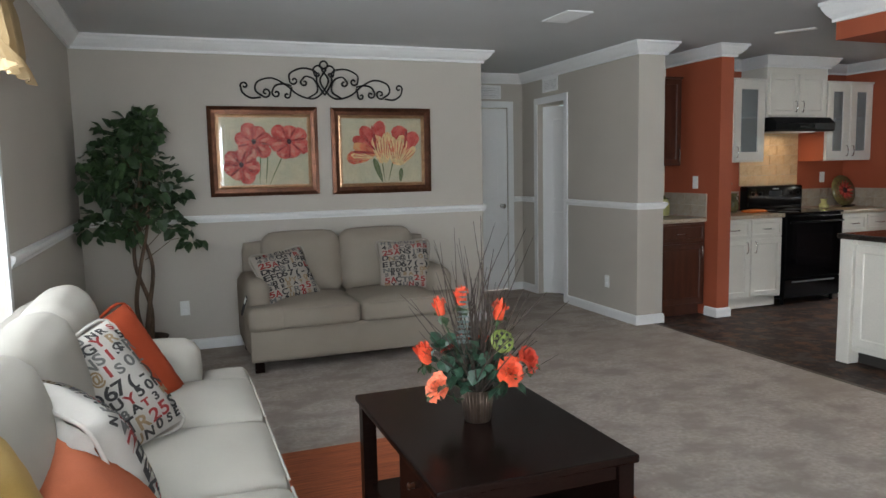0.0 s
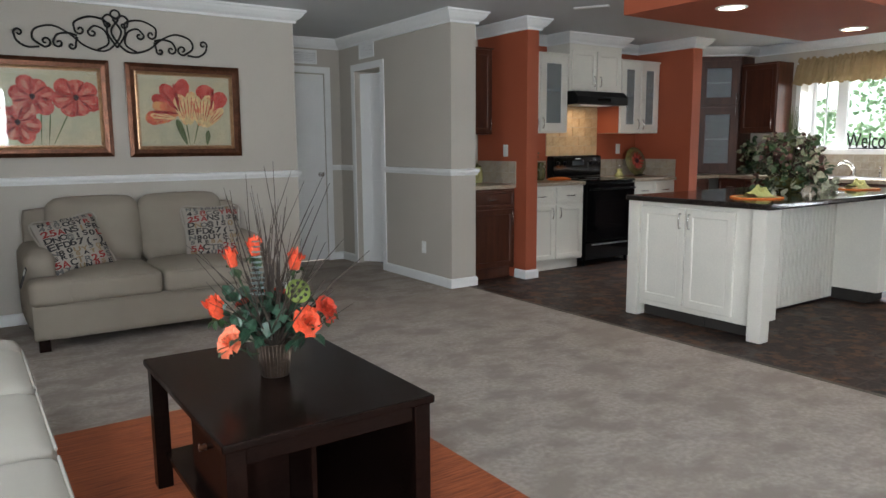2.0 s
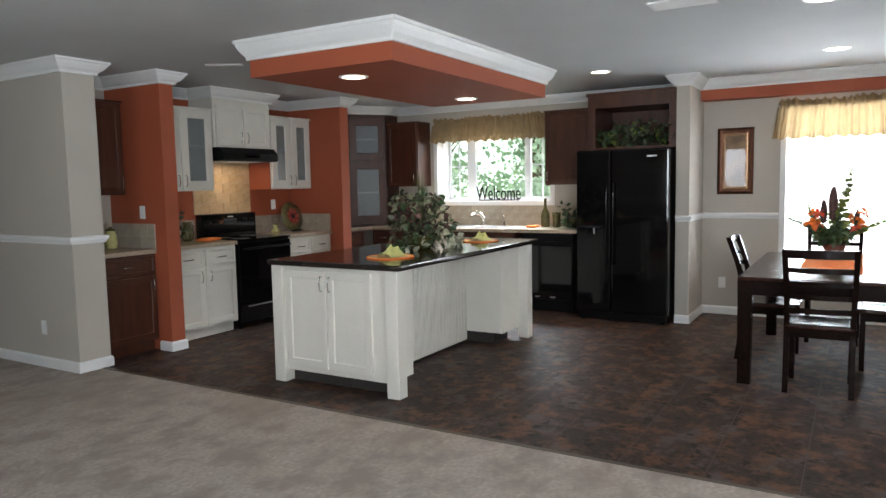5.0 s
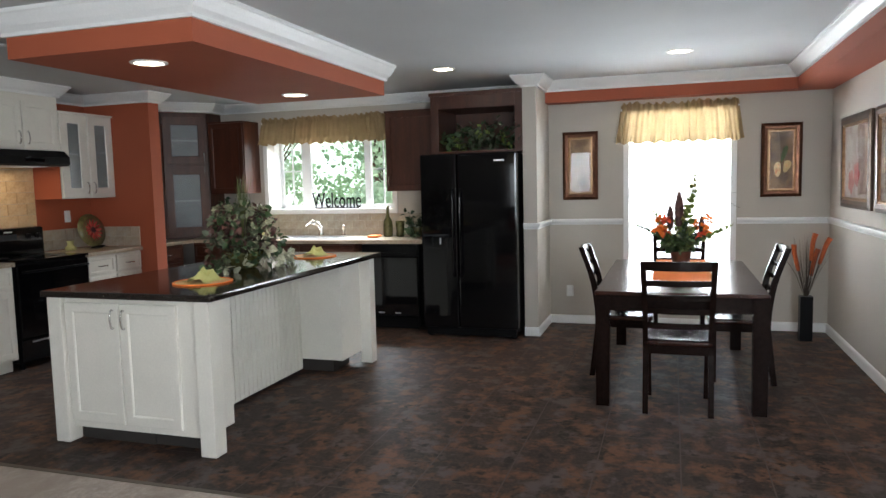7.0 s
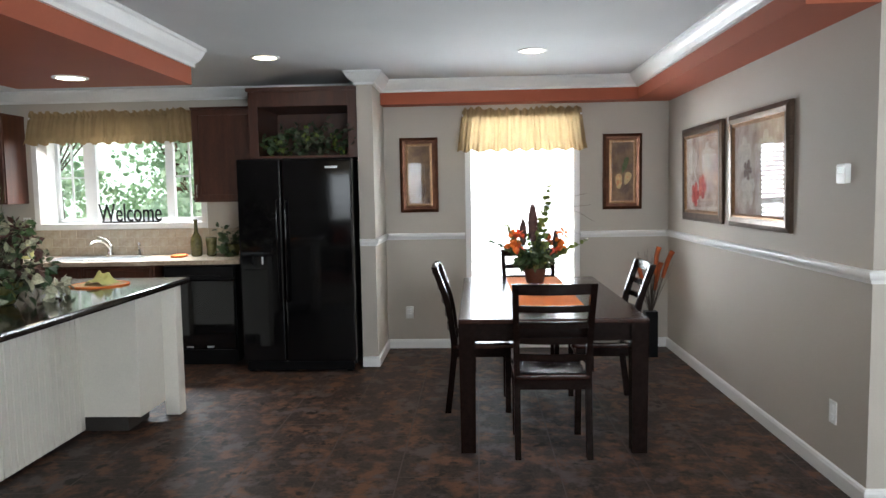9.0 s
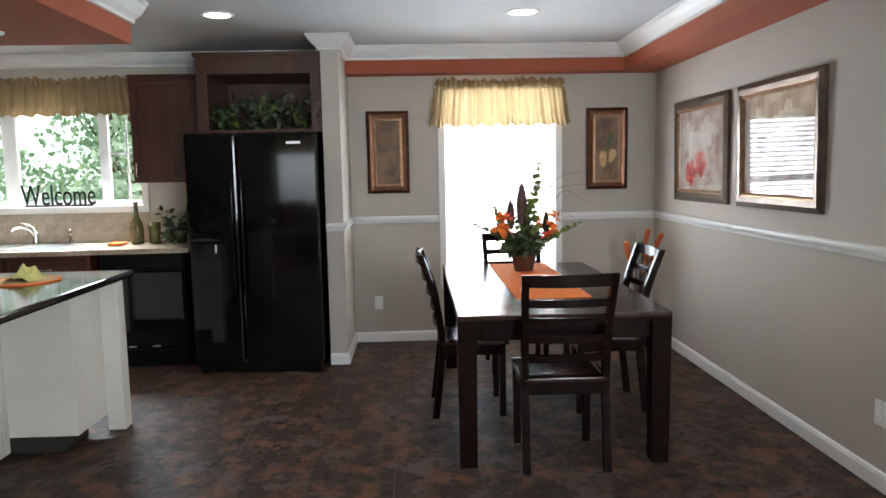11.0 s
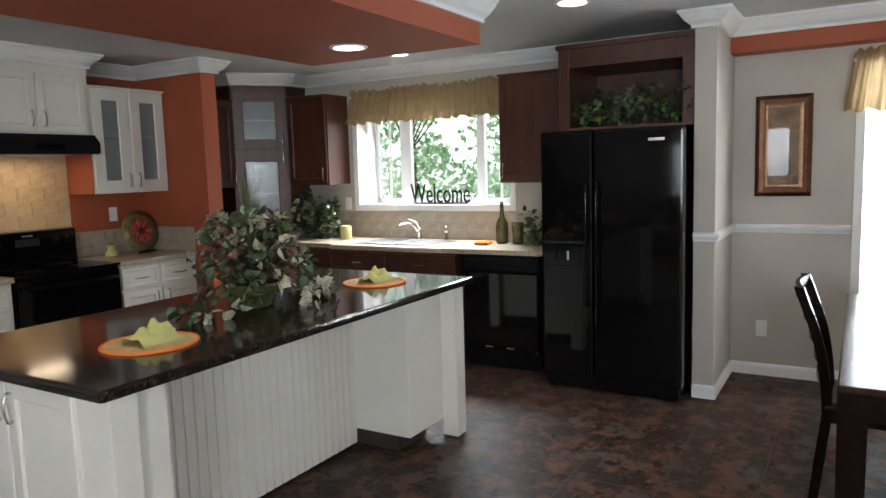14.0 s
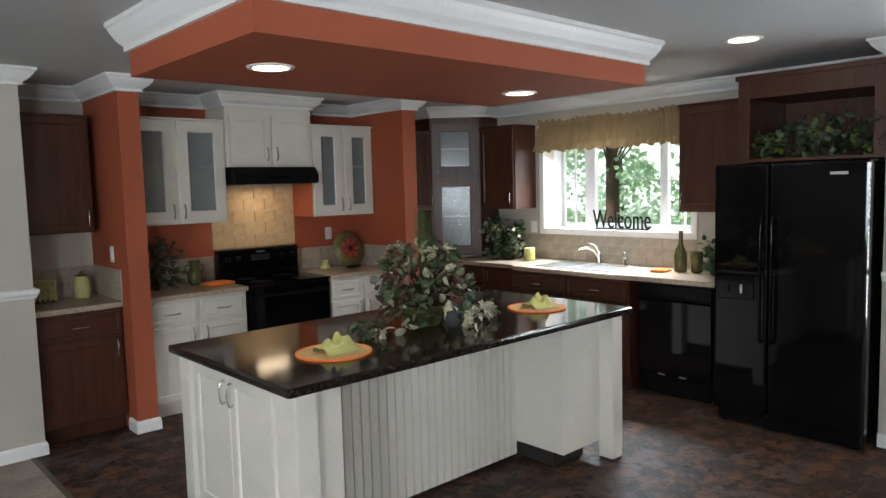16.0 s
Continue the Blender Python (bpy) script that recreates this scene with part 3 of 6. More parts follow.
panel_door("door_1", "closed white panelled door at the hall end", pose(3.02, 7.72, 0), 0.79, 2.08, 0.72)
casing("door_frame_1", "white casing of the hall end door", "y", 7.7, 3.02, 3.81, 0, 2.09, -0.014, 0.07)
panel_door("door_2", "white panelled door standing partly open", pose(4.06, 7.33, 0, 0, 0, -52), 0.56, 2.07, 0.50)
casing("door_frame_2", "white casing of the hall side doorway", "x", 4.0, 6.76, 7.33, 0, 2.09, -0.014, 0.07)
louver = thing("louvered_door", "grey louvered closet panel beyond the open door", "door")
part("frame", box(4.50, 6.50, 0.05, 4.53, 6.98, 1.0, 0.003), PLASTIC_WHITE, louver)
for k in range(20):
    part("slat", box(4.485, 6.53, 0.10 + k * 0.043, 4.50, 6.95, 0.125 + k * 0.043, 0.002), mat("grey_slat", (0.42, 0.43, 0.45), 0.5) if k == 0 else bpy.data.materials["grey_slat"], louver)
part("leg", box(4.50, 6.52, 0, 4.53, 6.56, 0.05), PLASTIC_WHITE, louver)
part("leg", box(4.50, 6.90, 0, 4.53, 6.95, 0.05), PLASTIC_WHITE, louver)


# ---- cabinets ----
def pull(parent, x, z, upright, scale=1.0):
    """An arched bar pull on a front at y = 0."""
    s = 0.052 * scale
    pts = [(0, 0.004, -s), (0, -0.018, -s), (0, -0.026, -s * 0.6), (0, -0.030, 0), (0, -0.026, s * 0.6), (0, -0.018, s), (0, 0.004, s)]
    if not upright:
        pts = [(c, b, a) for a, b, c in pts]
    part("handle", tube([(x + a, b, z + c) for a, b, c in curve(pts, 3)], 0.0052, segments=6), CHROME, parent, "brushed nickel handle", True)


def front(parent, name, x0, x1, z0, z1, material, handle=None, glass=False, frame_w=0.055, y=0.0):
    """A framed cabinet door or drawer front, proud of y."""
    t = 0.018
    bm = bmesh.new()
    f = min(frame_w, (z1 - z0) * 0.28)
    rows = []
    for o, d in ((0, 0.0005), (0, t - 0.003), (0.003, t), (f - 0.006, t), (f, t - 0.006), (f, 0.0005)):
        rows.append([bm.verts.new((x, y - d, z)) for x, z in ((x0 + o, z0 + o), (x1 - o, z0 + o), (x1 - o, z1 - o), (x0 + o, z1 - o))])
    for k in range(len(rows)):
        p, q = rows[k], rows[(k + 1) % len(rows)]
        for i in range(4):
            bm.faces.new((p[i], p[(i + 1) % 4], q[(i + 1) % 4], q[i]))
    d = part(name, bm, material, parent)
    if not glass:
        part("panel", box(x0 + f, y - t * 0.45, z0 + f, x1 - f, y - 0.001, z1 - f), material, d)
    if glass:
        g = part("pane", box(x0 + f, y - 0.010, z0 + f, x1 - f, y - 0.006, z1 - f), FROST, d)
    if handle:
        hx, hz, up = handle
        holder = part("handle", tube([(hx + a, y - t + b, hz + c) for a, b, c in curve([(0, 0.004, -0.05), (0, -0.018, -0.05), (0, -0.028, 0), (0, -0.018, 0.05), (0, 0.004, 0.05)] if up else [(-0.05, 0.004, 0), (-0.05, -0.018, 0), (0, -0.028, 0), (0.05, -0.018, 0), (0.05, 0.004, 0)], 4)], 0.0055, segments=6), CHROME, d, "brushed nickel handle", True)
    return d


def carcass(parent, w, d, z0, z1, material, hollow=False, shelves=1):
    if not hollow:
        part("body", box(0, 0, z0, w, d, z1, 0.002), material, parent)
        return
    t = 0.018
    for n, q in (("side", (0, 0, z0, t, d, z1)), ("side", (w - t, 0, z0, w, d, z1)), ("bottom", (t, 0, z0, w - t, d, z0 + t)), ("top", (t, 0, z1 - t, w - t, d, z1)), ("back", (t, d - t, z0 + t, w - t, d, z1 - t)), ("stile", (w / 2 - 0.02, 0, z0 + t, w / 2 + 0.02, 0.02, z1 - t))):
        part(n, box(*q), material, parent)
    for k in range(shelves):
        z = z0 + (z1 - z0) * (k + 1) / (shelves + 1) + 0.03
        part("shelf", box(t, 0.03, z, w - t, d - t, z + 0.016), WHITE, parent)


def base_cabinet(label, m, w, d, material, doors=2, drawers=True, group="base cabinets"):
    c = thing("base_cabinet", label, "cabinet", group, m)
    carcass(c, w, d, 0.10, 0.875, material)
    part("toe_kick", box(0.01, 0.06, 0, w - 0.01, d, 0.10), material, c)
    step = w / doors
    top = 0.69 if drawers else 0.86
    for k in range(doors):
        a, b = k * step + 0.012, (k + 1) * step - 0.012
        inner = b - 0.04 if k % 2 == 0 and doors > 1 else a + 0.04
        if doors == 1:
            inner = b - 0.04
        front(c, "door", a, b, 0.12, top - 0.01, material, (inner, top - 0.09, True))
        if drawers:
            front(c, "drawer", a, b, top + 0.01, 0.86, material, ((a + b) / 2, 0.775, False), frame_w=0.03)
    return c


def wall_cabinet(label, m, w, d, z0, z1, material, doors=2, glass=False, group="wall cabinets", low_handle=True, single_right=True):
    c = thing("wall_cabinet", label, "cabinet", group, m)
    carcass(c, w, d, z0, z1, material, glass)
    step = w / doors
    for k in range(doors):
        a, b = k * step + 0.012, (k + 1) * step - 0.012
        inner = b - 0.03 if (k % 2 == 0 and doors > 1) or (doors == 1 and single_right) else a + 0.03
        front(c, "door", a, b, z0 + 0.012, z1 - 0.02, material, (inner, z0 + 0.10, True), glass, 0.088 if glass else 0.055)
    part("cornice", box(-0.004, -0.022, z1 - 0.018, w + 0.004, d, z1, 0.003), material, c)
    return c


base_cabinet("cherry base cabinet with one drawer beside the hall wall", pose(4.275, 5.64, 0), 0.56, 0.59, CHERRY, 1)
wall_cabinet("cherry wall cabinet over the small counter", pose(4.275, 5.92, 0), 0.50, 0.31, 1.40, 2.23, CHERRY, 1)
base_cabinet("cream base cabinet with two drawers beside the range", pose(4.985, 5.65, 0), 0.80, 0.60, CREAM)
base_cabinet("cream base cabinet with two drawers beside the terracotta pillar", pose(6.565, 5.65, 0), 0.71, 0.60, CREAM)
wall_cabinet("cream wall cabinet with two frosted glass doors", pose(4.985, 5.92, 0), 0.81, 0.33, 1.42, 2.24, CREAM, 2, True)
uc = wall_cabinet("cream wall cabinet with frosted glass doors and terracotta side", pose(6.61, 5.92, 0), 0.665, 0.33, 1.42, 2.24, CREAM, 2, True)
part("side_panel", box(-0.006, 0.004, 1.42, -0.001, 0.33, 1.855), RUST, uc, "terracotta side panel")
hc = thing("hood_cabinet", "cream wall cabinet with two solid doors over the range hood", "cabinet", "wall cabinets", pose(5.80, 5.90, 0))
carcass(hc, 0.80, 0.35, 1.86, 2.38, CREAM)
front(hc, "door", 0.03, 0.392, 1.88, 2.29, CREAM, (0.355, 1.97, True))
front(hc, "door", 0.408, 0.77, 1.88, 2.29, CREAM, (0.445, 1.97, True))

hood = thing("range_hood", "black range hood under the cream cabinet", "range hood", m=pose(5.81, 5.78, 0))
bm = bmesh.new()
for x in (0, 0.78):
    [bm.verts.new((x, y, z)) for y, z in ((0.0, 1.735), (0.02, 1.72), (0.47, 1.72), (0.47, 1.86), (0.06, 1.86), (0.0, 1.80))]
bm.verts.ensure_lookup_table()
v = bm.verts
bm.faces.new(v[0:6]), bm.faces.new([v[k] for k in range(11, 5, -1)])
for k in range(6):
    n = (k + 1) % 6
    bm.faces.new((v[k], v[n], v[6 + n], v[6 + k]))
part("canopy", bm, BLACKSOFT, hood)
part("control_strip", box(0.30, -0.004, 1.755, 0.50, 0.004, 1.785, 0.002), BLACK, hood)
part("filter", box(0.15, 0.10, 1.712, 0.62, 0.30, 1.721), STEEL, hood)

stove = thing("range", "black electric range with glass cooktop and back panel", "stove", m=pose(5.795, 5.62, 0))
part("body", box(0, 0.02, 0.06, 0.76, 0.62, 0.90, 0.006), BLACKSOFT, stove)
part("cooktop", box(-0.004, -0.01, 0.90, 0.764, 0.60, 0.918, 0.005), BLACK, stove)
for x, y, r in ((0.2, 0.16, 0.10), (0.56, 0.16, 0.08), (0.2, 0.42, 0.08), (0.56, 0.42, 0.10)):
    part("burner", lathe([(r, 0), (r, 0.0015), (r - 0.006, 0.0018), (0.01, 0.0015)], 32, at=(x, y, 0.917)), BLACKSOFT, stove)
bp = part("back_panel", box(0, 0.50, 0.90, 0.76, 0.61, 1.17, 0.02), BLACK, stove)
part("display", box(0.29, 0.496, 1.06, 0.47, 0.502, 1.115, 0.001), mat("dark_display", (0.02, 0.025, 0.03), 0.2), bp)
for x in (0.07, 0.17, 0.59, 0.69):
    part("knob", lathe([(0.022, 0), (0.022, 0.012), (0.016, 0.02), (0.001, 0.021)], 16), BLACKSOFT, bp, smooth=True).matrix_basis = pose(x, 0.50, 1.09, 90, 0, 0)
od = part("oven_door", box(0.01, -0.012, 0.27, 0.75, 0.02, 0.88, 0.006), BLACK, stove)
part("window", box(0.14, -0.015, 0.40, 0.62, -0.0125, 0.70, 0.001), mat("oven_glass", (0.004, 0.004, 0.005), 0.05, bump=0), od)
part("handle", tube(curve([(0.06, -0.012, 0.82), (0.06, -0.05, 0.825), (0.38, -0.058, 0.825), (0.70, -0.05, 0.825), (0.70, -0.012, 0.82)], 5), 0.011, segments=8), BLACKSOFT, od, smooth=True)
dr = part("drawer", box(0.01, -0.010, 0.07, 0.75, 0.02, 0.255, 0.006), BLACK, stove)
part("trim", box(0.10, -0.014, 0.222, 0.66, -0.0105, 0.236, 0.001), STEEL, dr)
for x, y in ((0.05, 0.06), (0.71, 0.06), (0.05, 0.56), (0.71, 0.56)):
    part("foot", lathe([(0.018, 0), (0.018, 0.06)], 10, at=(x, y, 0)), BLACKSOFT, stove)
part("badge", box(0.34, 0.495, 1.13, 0.42, 0.50, 1.142), STEEL, bp)

# corner cabinets and sink run
wall_cabinet("cherry wall cabinet beside the corner cabinet", pose(7.435, 5.92, 0), 0.60, 0.33, 1.42, 2.22, CHERRY, 1)
base_cabinet("cherry base cabinet with a drawer beside the terracotta pillar", pose(7.435, 5.65, 0), 0.50, 0.60, CHERRY, 1)
cc = thing("corner_cabinet", "tall cherry corner cabinet with two glass doors on the counter", "cabinet")
part("body", prism([(8.04, 5.945), (8.415, 5.60), (8.69, 5.60), (8.69, 6.25), (8.04, 6.25)], 0.92, 2.35), CHERRY, cc)
diag = math.degrees(math.atan2(5.60 - 5.945, 8.415 - 8.04))
dl = math.hypot(0.375, 0.345)
DM = pose(8.04, 5.945, 0, 0, 0, diag)
for z0, z1, hz in ((0.96, 1.74, 1.69), (1.77, 2.30, 1.84)):
    d = front(cc, "door", 0.02, dl - 0.02, z0, z1, CHERRY, (dl - 0.055, hz, True), True, 0.09)
    d.matrix_basis = DM
    part("shelf", box(0.10, -0.005, (z0 + z1) / 2 - 0.008, dl - 0.10, -0.002, (z0 + z1) / 2 + 0.008), WHITE, d)
    part("back", box(0.09, -0.0045, z0 + 0.08, dl - 0.09, -0.001, z1 - 0.08), mat("cabinet_liner", (0.42, 0.43, 0.45), 0.6) if z0 < 1 else bpy.data.materials["cabinet_liner"], d)
wall_cabinet("cherry wall cabinet between corner and kitchen window", Matrix.Translation((8.38, 5.56, 0)) @ FACE_W, 0.47, 0.31, 1.42, 2.24, CHERRY, 1)
wall_cabinet("cherry wall cabinet between kitchen window and refrigerator", Matrix.Translation((8.38, 3.36, 0)) @ FACE_W, 0.60, 0.31, 1.41, 2.25, CHERRY, 1, single_right=False)
for y1, w, label in ((5.64, 0.74, "cherry base cabinet near the corner"), (4.86, 1.26, "cherry sink base cabinet")):
    base_cabinet(label, Matrix.Translation((8.12 if w < 1 else 8.04, y1, 0)) @ FACE_W, w, 0.56, CHERRY, 2)
dish = thing("dishwasher", "black dishwasher beside the refrigerator", "dishwasher", m=Matrix.Translation((8.08, 3.54, 0)) @ FACE_W)
part("body", box(0, 0.02, 0.02, 0.62, 0.58, 0.87, 0.004), BLACKSOFT, dish)
part("door", box(0.005, -0.012, 0.14, 0.615, 0.02, 0.74, 0.008), BLACK, dish)
cp = part("control_panel", box(0.005, -0.016, 0.75, 0.615, 0.02, 0.865, 0.008), BLACKSOFT, dish)
part("handle", box(0.12, -0.030, 0.77, 0.50, -0.015, 0.785, 0.005), BLACKSOFT, cp)
kp = part("kick_plate", box(0.02, 0.01, 0.0, 0.60, 0.04, 0.13, 0.004), BLACKSOFT, dish)
for x in (0.18, 0.36):
    part("badge", box(x, -0.017, 0.155, x + 0.06, -0.0125, 0.168, 0.001), STEEL, dish)

bm = prism([(8.69, 2.86), (8.69, 6.248), (7.432, 6.248), (7.432, 5.615), (8.09, 5.615), (8.09, 4.88), (8.00, 4.80), (8.00, 3.76), (8.05, 3.62), (8.05, 2.86)], 0.878, 0.915)
bmesh.ops.bevel(bm, geom=[e for e in bm.edges if abs(e.verts[0].co.z - e.verts[1].co.z) < 1e-5], offset=0.008, segments=2, affect="EDGES")
solid("countertop", bm, LAMINATE, "speckled beige laminate countertop along the window", "countertop")
for x0, x1, lab in ((4.275, 4.838, "small speckled laminate countertop beside the hall wall"), (4.983, 5.793, "speckled laminate countertop beside the range and the pillar"), (6.557, 7.278, "speckled laminate countertop with a round plate")):
    solid("countertop", box(x0, 5.615, 0.878, x1, 6.232, 0.915, 0.007), LAMINATE, lab, "countertop", "countertops")

sink = thing("sink", "double stainless steel sink set into the counter", "sink")
bm = bmesh.new()
for y0, y1 in ((3.86, 4.24), (4.28, 4.66)):
    for b in ((8.14, y0, 8.52, y0 + 0.02), (8.14, y1 - 0.02, 8.52, y1), (8.14, y0 + 0.02, 8.16, y1 - 0.02), (8.50, y0 + 0.02, 8.52, y1 - 0.02)):
        box(b[0], b[1], 0.913, b[2], b[3], 0.924, 0.003, bm=bm)
part("rim", bm, STEEL, sink)
for y0, y1 in ((3.88, 4.22), (4.30, 4.64)):
    part("basin", box(8.16, y0, 0.9135, 8.50, y1, 0.917), mat("basin_steel", (0.22, 0.23, 0.24), 0.35, metal=1.0, vary=0.2, scale=4) if y0 < 4 else bpy.data.materials["basin_steel"], sink)
fau = thing("faucet", "chrome kitchen faucet with a lever handle", "faucet")
part("base", lathe([(0.032, 0.0), (0.030, 0.02), (0.024, 0.05), (0.024, 0.09), (0.020, 0.11), (0.001, 0.115)], 16, at=(8.57, 4.26, 0.915)), CHROME, fau, smooth=True)
part("spout", tube(curve([(8.57, 4.26, 0.98), (8.50, 4.27, 1.05), (8.40, 4.30, 1.07), (8.33, 4.32, 1.045)], 5), 0.014, 0.010, 8), CHROME, fau, smooth=True)
part("lever", tube(curve([(8.57, 4.26, 1.02), (8.58, 4.30, 1.07), (8.58, 4.38, 1.10)], 4), 0.010, 0.007, 8), CHROME, fau, smooth=True)
spr = thing("side_sprayer", "small chrome side sprayer beside the faucet", "sprayer")
part("base", lathe([(0.022, 0), (0.02, 0.015), (0.012, 0.03), (0.012, 0.07)], 14, at=(8.57, 3.98, 0.915)), CHROME, spr, smooth=True)
part("nozzle", lathe([(0.012, 0), (0.017, 0.03), (0.014, 0.055), (0.001, 0.06)], 14, at=(8.565, 3.98, 0.983)), CHROME, spr, smooth=True)

# refrigerator
fr = thing("refrigerator", "black side-by-side refrigerator with ice dispenser", "refrigerator")
part("body", box(7.885, 1.845, 0.05, 8.62, 2.765, 1.745, 0.006), BLACKSOFT, fr)
ld = part("freezer_door", box(7.80, 2.415, 0.09, 7.88, 2.775, 1.755, 0.016), BLACK, fr)
rd = part("fridge_door", box(7.80, 1.835, 0.09, 7.88, 2.405, 1.755, 0.016), BLACK, fr)
part("grille", box(7.83, 1.86, 0.015, 7.89, 2.75, 0.085, 0.004), BLACKSOFT, fr)
for d, y in ((ld, 2.445), (rd, 2.375)):
    part("handle", tube(curve([(7.802, y, 1.42), (7.765, y, 1.40), (7.755, y, 1.25), (7.755, y, 0.85), (7.765, y, 0.62), (7.802, y, 0.60)], 5), 0.011, segments=8), BLACK, d, smooth=True)
dp = part("dispenser", box(7.793, 2.50, 0.86, 7.801, 2.74, 1.10, 0.003), BLACK, ld)
part("paddle", box(7.788, 2.575, 0.90, 7.794, 2.590, 0.96, 0.002), STEEL, ld)
part("paddle", box(7.788, 2.655, 0.90, 7.794, 2.67, 0.96, 0.002), BLACKSOFT, ld)
part("badge", box(7.797, 1.95, 1.672, 7.8005, 2.05, 1.69, 0.001), STEEL, rd, "small silver maker's badge")
part("foot", box(7.85, 1.87, 0, 7.9, 1.92, 0.05), BLACKSOFT, fr)
part("foot", box(7.85, 2.69, 0, 7.9, 2.74, 0.05), BLACKSOFT, fr)
part("foot", box(8.5, 1.87, 0, 8.56, 1.92, 0.05), BLACKSOFT, fr)
part("foot", box(8.5, 2.69, 0, 8.56, 2.74, 0.05), BLACKSOFT, fr)
nc = thing("open_cabinet", "open cherry cabinet niche above the refrigerator", "cabinet", "wall cabinets")
for n, b in (("side", (8.06, 1.815, 1.77, 8.69, 1.90, 2.33)), ("side", (8.06, 2.66, 1.77, 8.69, 2.74, 2.33)), ("header", (8.06, 1.90, 2.20, 8.69, 2.66, 2.33)), ("shelf", (8.06, 1.90, 1.77, 8.69, 2.66, 1.79)), ("back", (8.66, 1.90, 1.79, 8.69, 2.66, 2.20))):
    part(n, box(*b, bev=0.003), CHERRY, nc)
part("cornice", box(8.045, 1.815, 2.325, 8.06, 2.755, 2.36, 0.004), CHERRY, nc)

# ---- island ----
isl = thing("kitchen_island", "cream kitchen island with two-door cabinet and beadboard side", "kitchen island")
part("body", box(4.60, 3.31, 0.09, 6.36, 3.90, 0.878), CREAM, isl)
part("end_cabinet", box(4.60, 2.96, 0.09, 4.80, 3.31, 0.878, 0.003), CREAM, isl)
part("wing_panel", box(4.66, 2.885, 0.12, 4.80, 2.96, 0.878, 0.003), CREAM, isl)
part("end_cabinet", box(6.34, 2.94, 0.10, 6.70, 3.90, 0.878, 0.003), CREAM, isl)
TOE = mat("dark_toe_kick", (0.03, 0.025, 0.022), 0.7)
part("toe_kick", box(4.66, 3.33, 0, 6.36, 3.86, 0.09), TOE, isl)
part("toe_kick", box(6.375, 3.04, 0, 6.66, 3.86, 0.099), TOE, isl)
part("toe_kick", box(4.67, 2.98, 0, 4.78, 3.33, 0.089), TOE, isl)
for x, y in ((4.56, 2.845), (4.56, 3.865), (6.695, 2.845), (6.695, 3.865)):
    part("corner_post", box(x, y, 0, x + 0.10, y + 0.10, 0.878, 0.005), CREAM, isl)
strip = 0.0550
n = int((6.34 - 4.80) / strip)
first = None
for k in range(n):
    if first is None:
        first = o = part("board", box(0.0042, -0.014, 0, strip - 0.0042, 0, 0.858, 0.003), CREAM, isl)
    else:
        o = first.copy()
        scene.collection.objects.link(o)
    o.matrix_basis = Matrix.Translation((4.802 + k * strip, 3.31, 0.02))
    o.parent = isl
fm = Matrix.Translation((4.60, 3.86, 0)) @ FACE_W
for a, b, hx in ((0.0, 0.386, 0.352), (0.394, 0.78, 0.428)):
    front(isl, "door", a, b, 0.13, 0.84, CREAM, (hx, 0.75, True), frame_w=0.06).matrix_basis = fm
bm = box(4.50, 2.79, 0.878, 6.83, 3.95, 0.917, 0.012)
solid("island_countertop", bm, DARKTOP, "glossy dark speckled countertop on the island", "countertop")


# ---- wall tiles ----
def tiles(name, label, m, w, h, tw, th, material, stagger=0.5, seed=0):
    """Tiles with recessed joints on a wall: local x across, z up, front towards -y."""
    rng = random.Random(seed)
    back = thing(name, label, "tile", kind="structure", m=m)
    part("grout", box(0, -0.004, 0, w, 0, h), GROUT, back)
    shared = {}
    row, z = 0, 0.0
    while z < h - 0.01:
        zb = min(z + th, h)
        x = -tw * stagger * (row % 2)
        while x < w - 0.005:
            a, b = max(0, x), min(w, x + tw)
            if b - a > 0.012:
                key = (round(b - a, 3), round(zb - z, 3))
                if key not in shared:
                    o = part("tile", box(0.0015, -0.009, 0.0015, b - a - 0.0015, -0.003, zb - z - 0.0015, 0.0015), material, back)
                    shared[key] = o.data
                else:
                    o = new("tile", shared[key])
                    o.parent = back
                o.matrix_basis = Matrix.Translation((a, 0, z)) @ Matrix.Rotation(rng.uniform(-0.004, 0.004), 4, "X")
            x += tw
        z = zb
        row += 1
    return back


tiles("backsplash_range", "honey stone tiles behind the range", pose(5.80, 6.25, 1.17), 0.80, 0.55, 0.20, 0.106, TILE_GOLD, 0.5, 3)
tiles("backsplash_left", "taupe stone tile splash behind the counter", pose(4.98, 6.25, 0.917), 0.82, 0.20, 0.20, 0.10, TILE_GREY, 0.5, 4)
tiles("backsplash_right", "taupe stone tile splash behind the plate", pose(6.56, 6.25, 0.917), 0.72, 0.20, 0.20, 0.10, TILE_GREY, 0.5, 5)
tiles("backsplash_pillar", "taupe stone tile splash on the pillar side", pose(7.28, 6.24, 0.917, 0, 0, -90), 0.60, 0.20, 0.20, 0.10, TILE_GREY, 0.5, 6)
tiles("backsplash_niche", "grey stone tile splash of the small counter", pose(4.275, 6.235, 0.917), 0.56, 0.22, 0.20, 0.11, TILE_GREY, 0.5, 7)
tiles("backsplash_niche_side", "grey stone tile splash on the pillar side", pose(4.84, 6.22, 0.917, 0, 0, -90), 0.60, 0.22, 0.20, 0.11, TILE_GREY, 0.5, 8)
tiles("backsplash_window", "taupe stone tiles under the kitchen window", Matrix.Translation((8.69, 5.60, 0.917)) @ FACE_W, 2.74, 0.245, 0.16, 0.082, TILE_GREY, 0.5, 9)


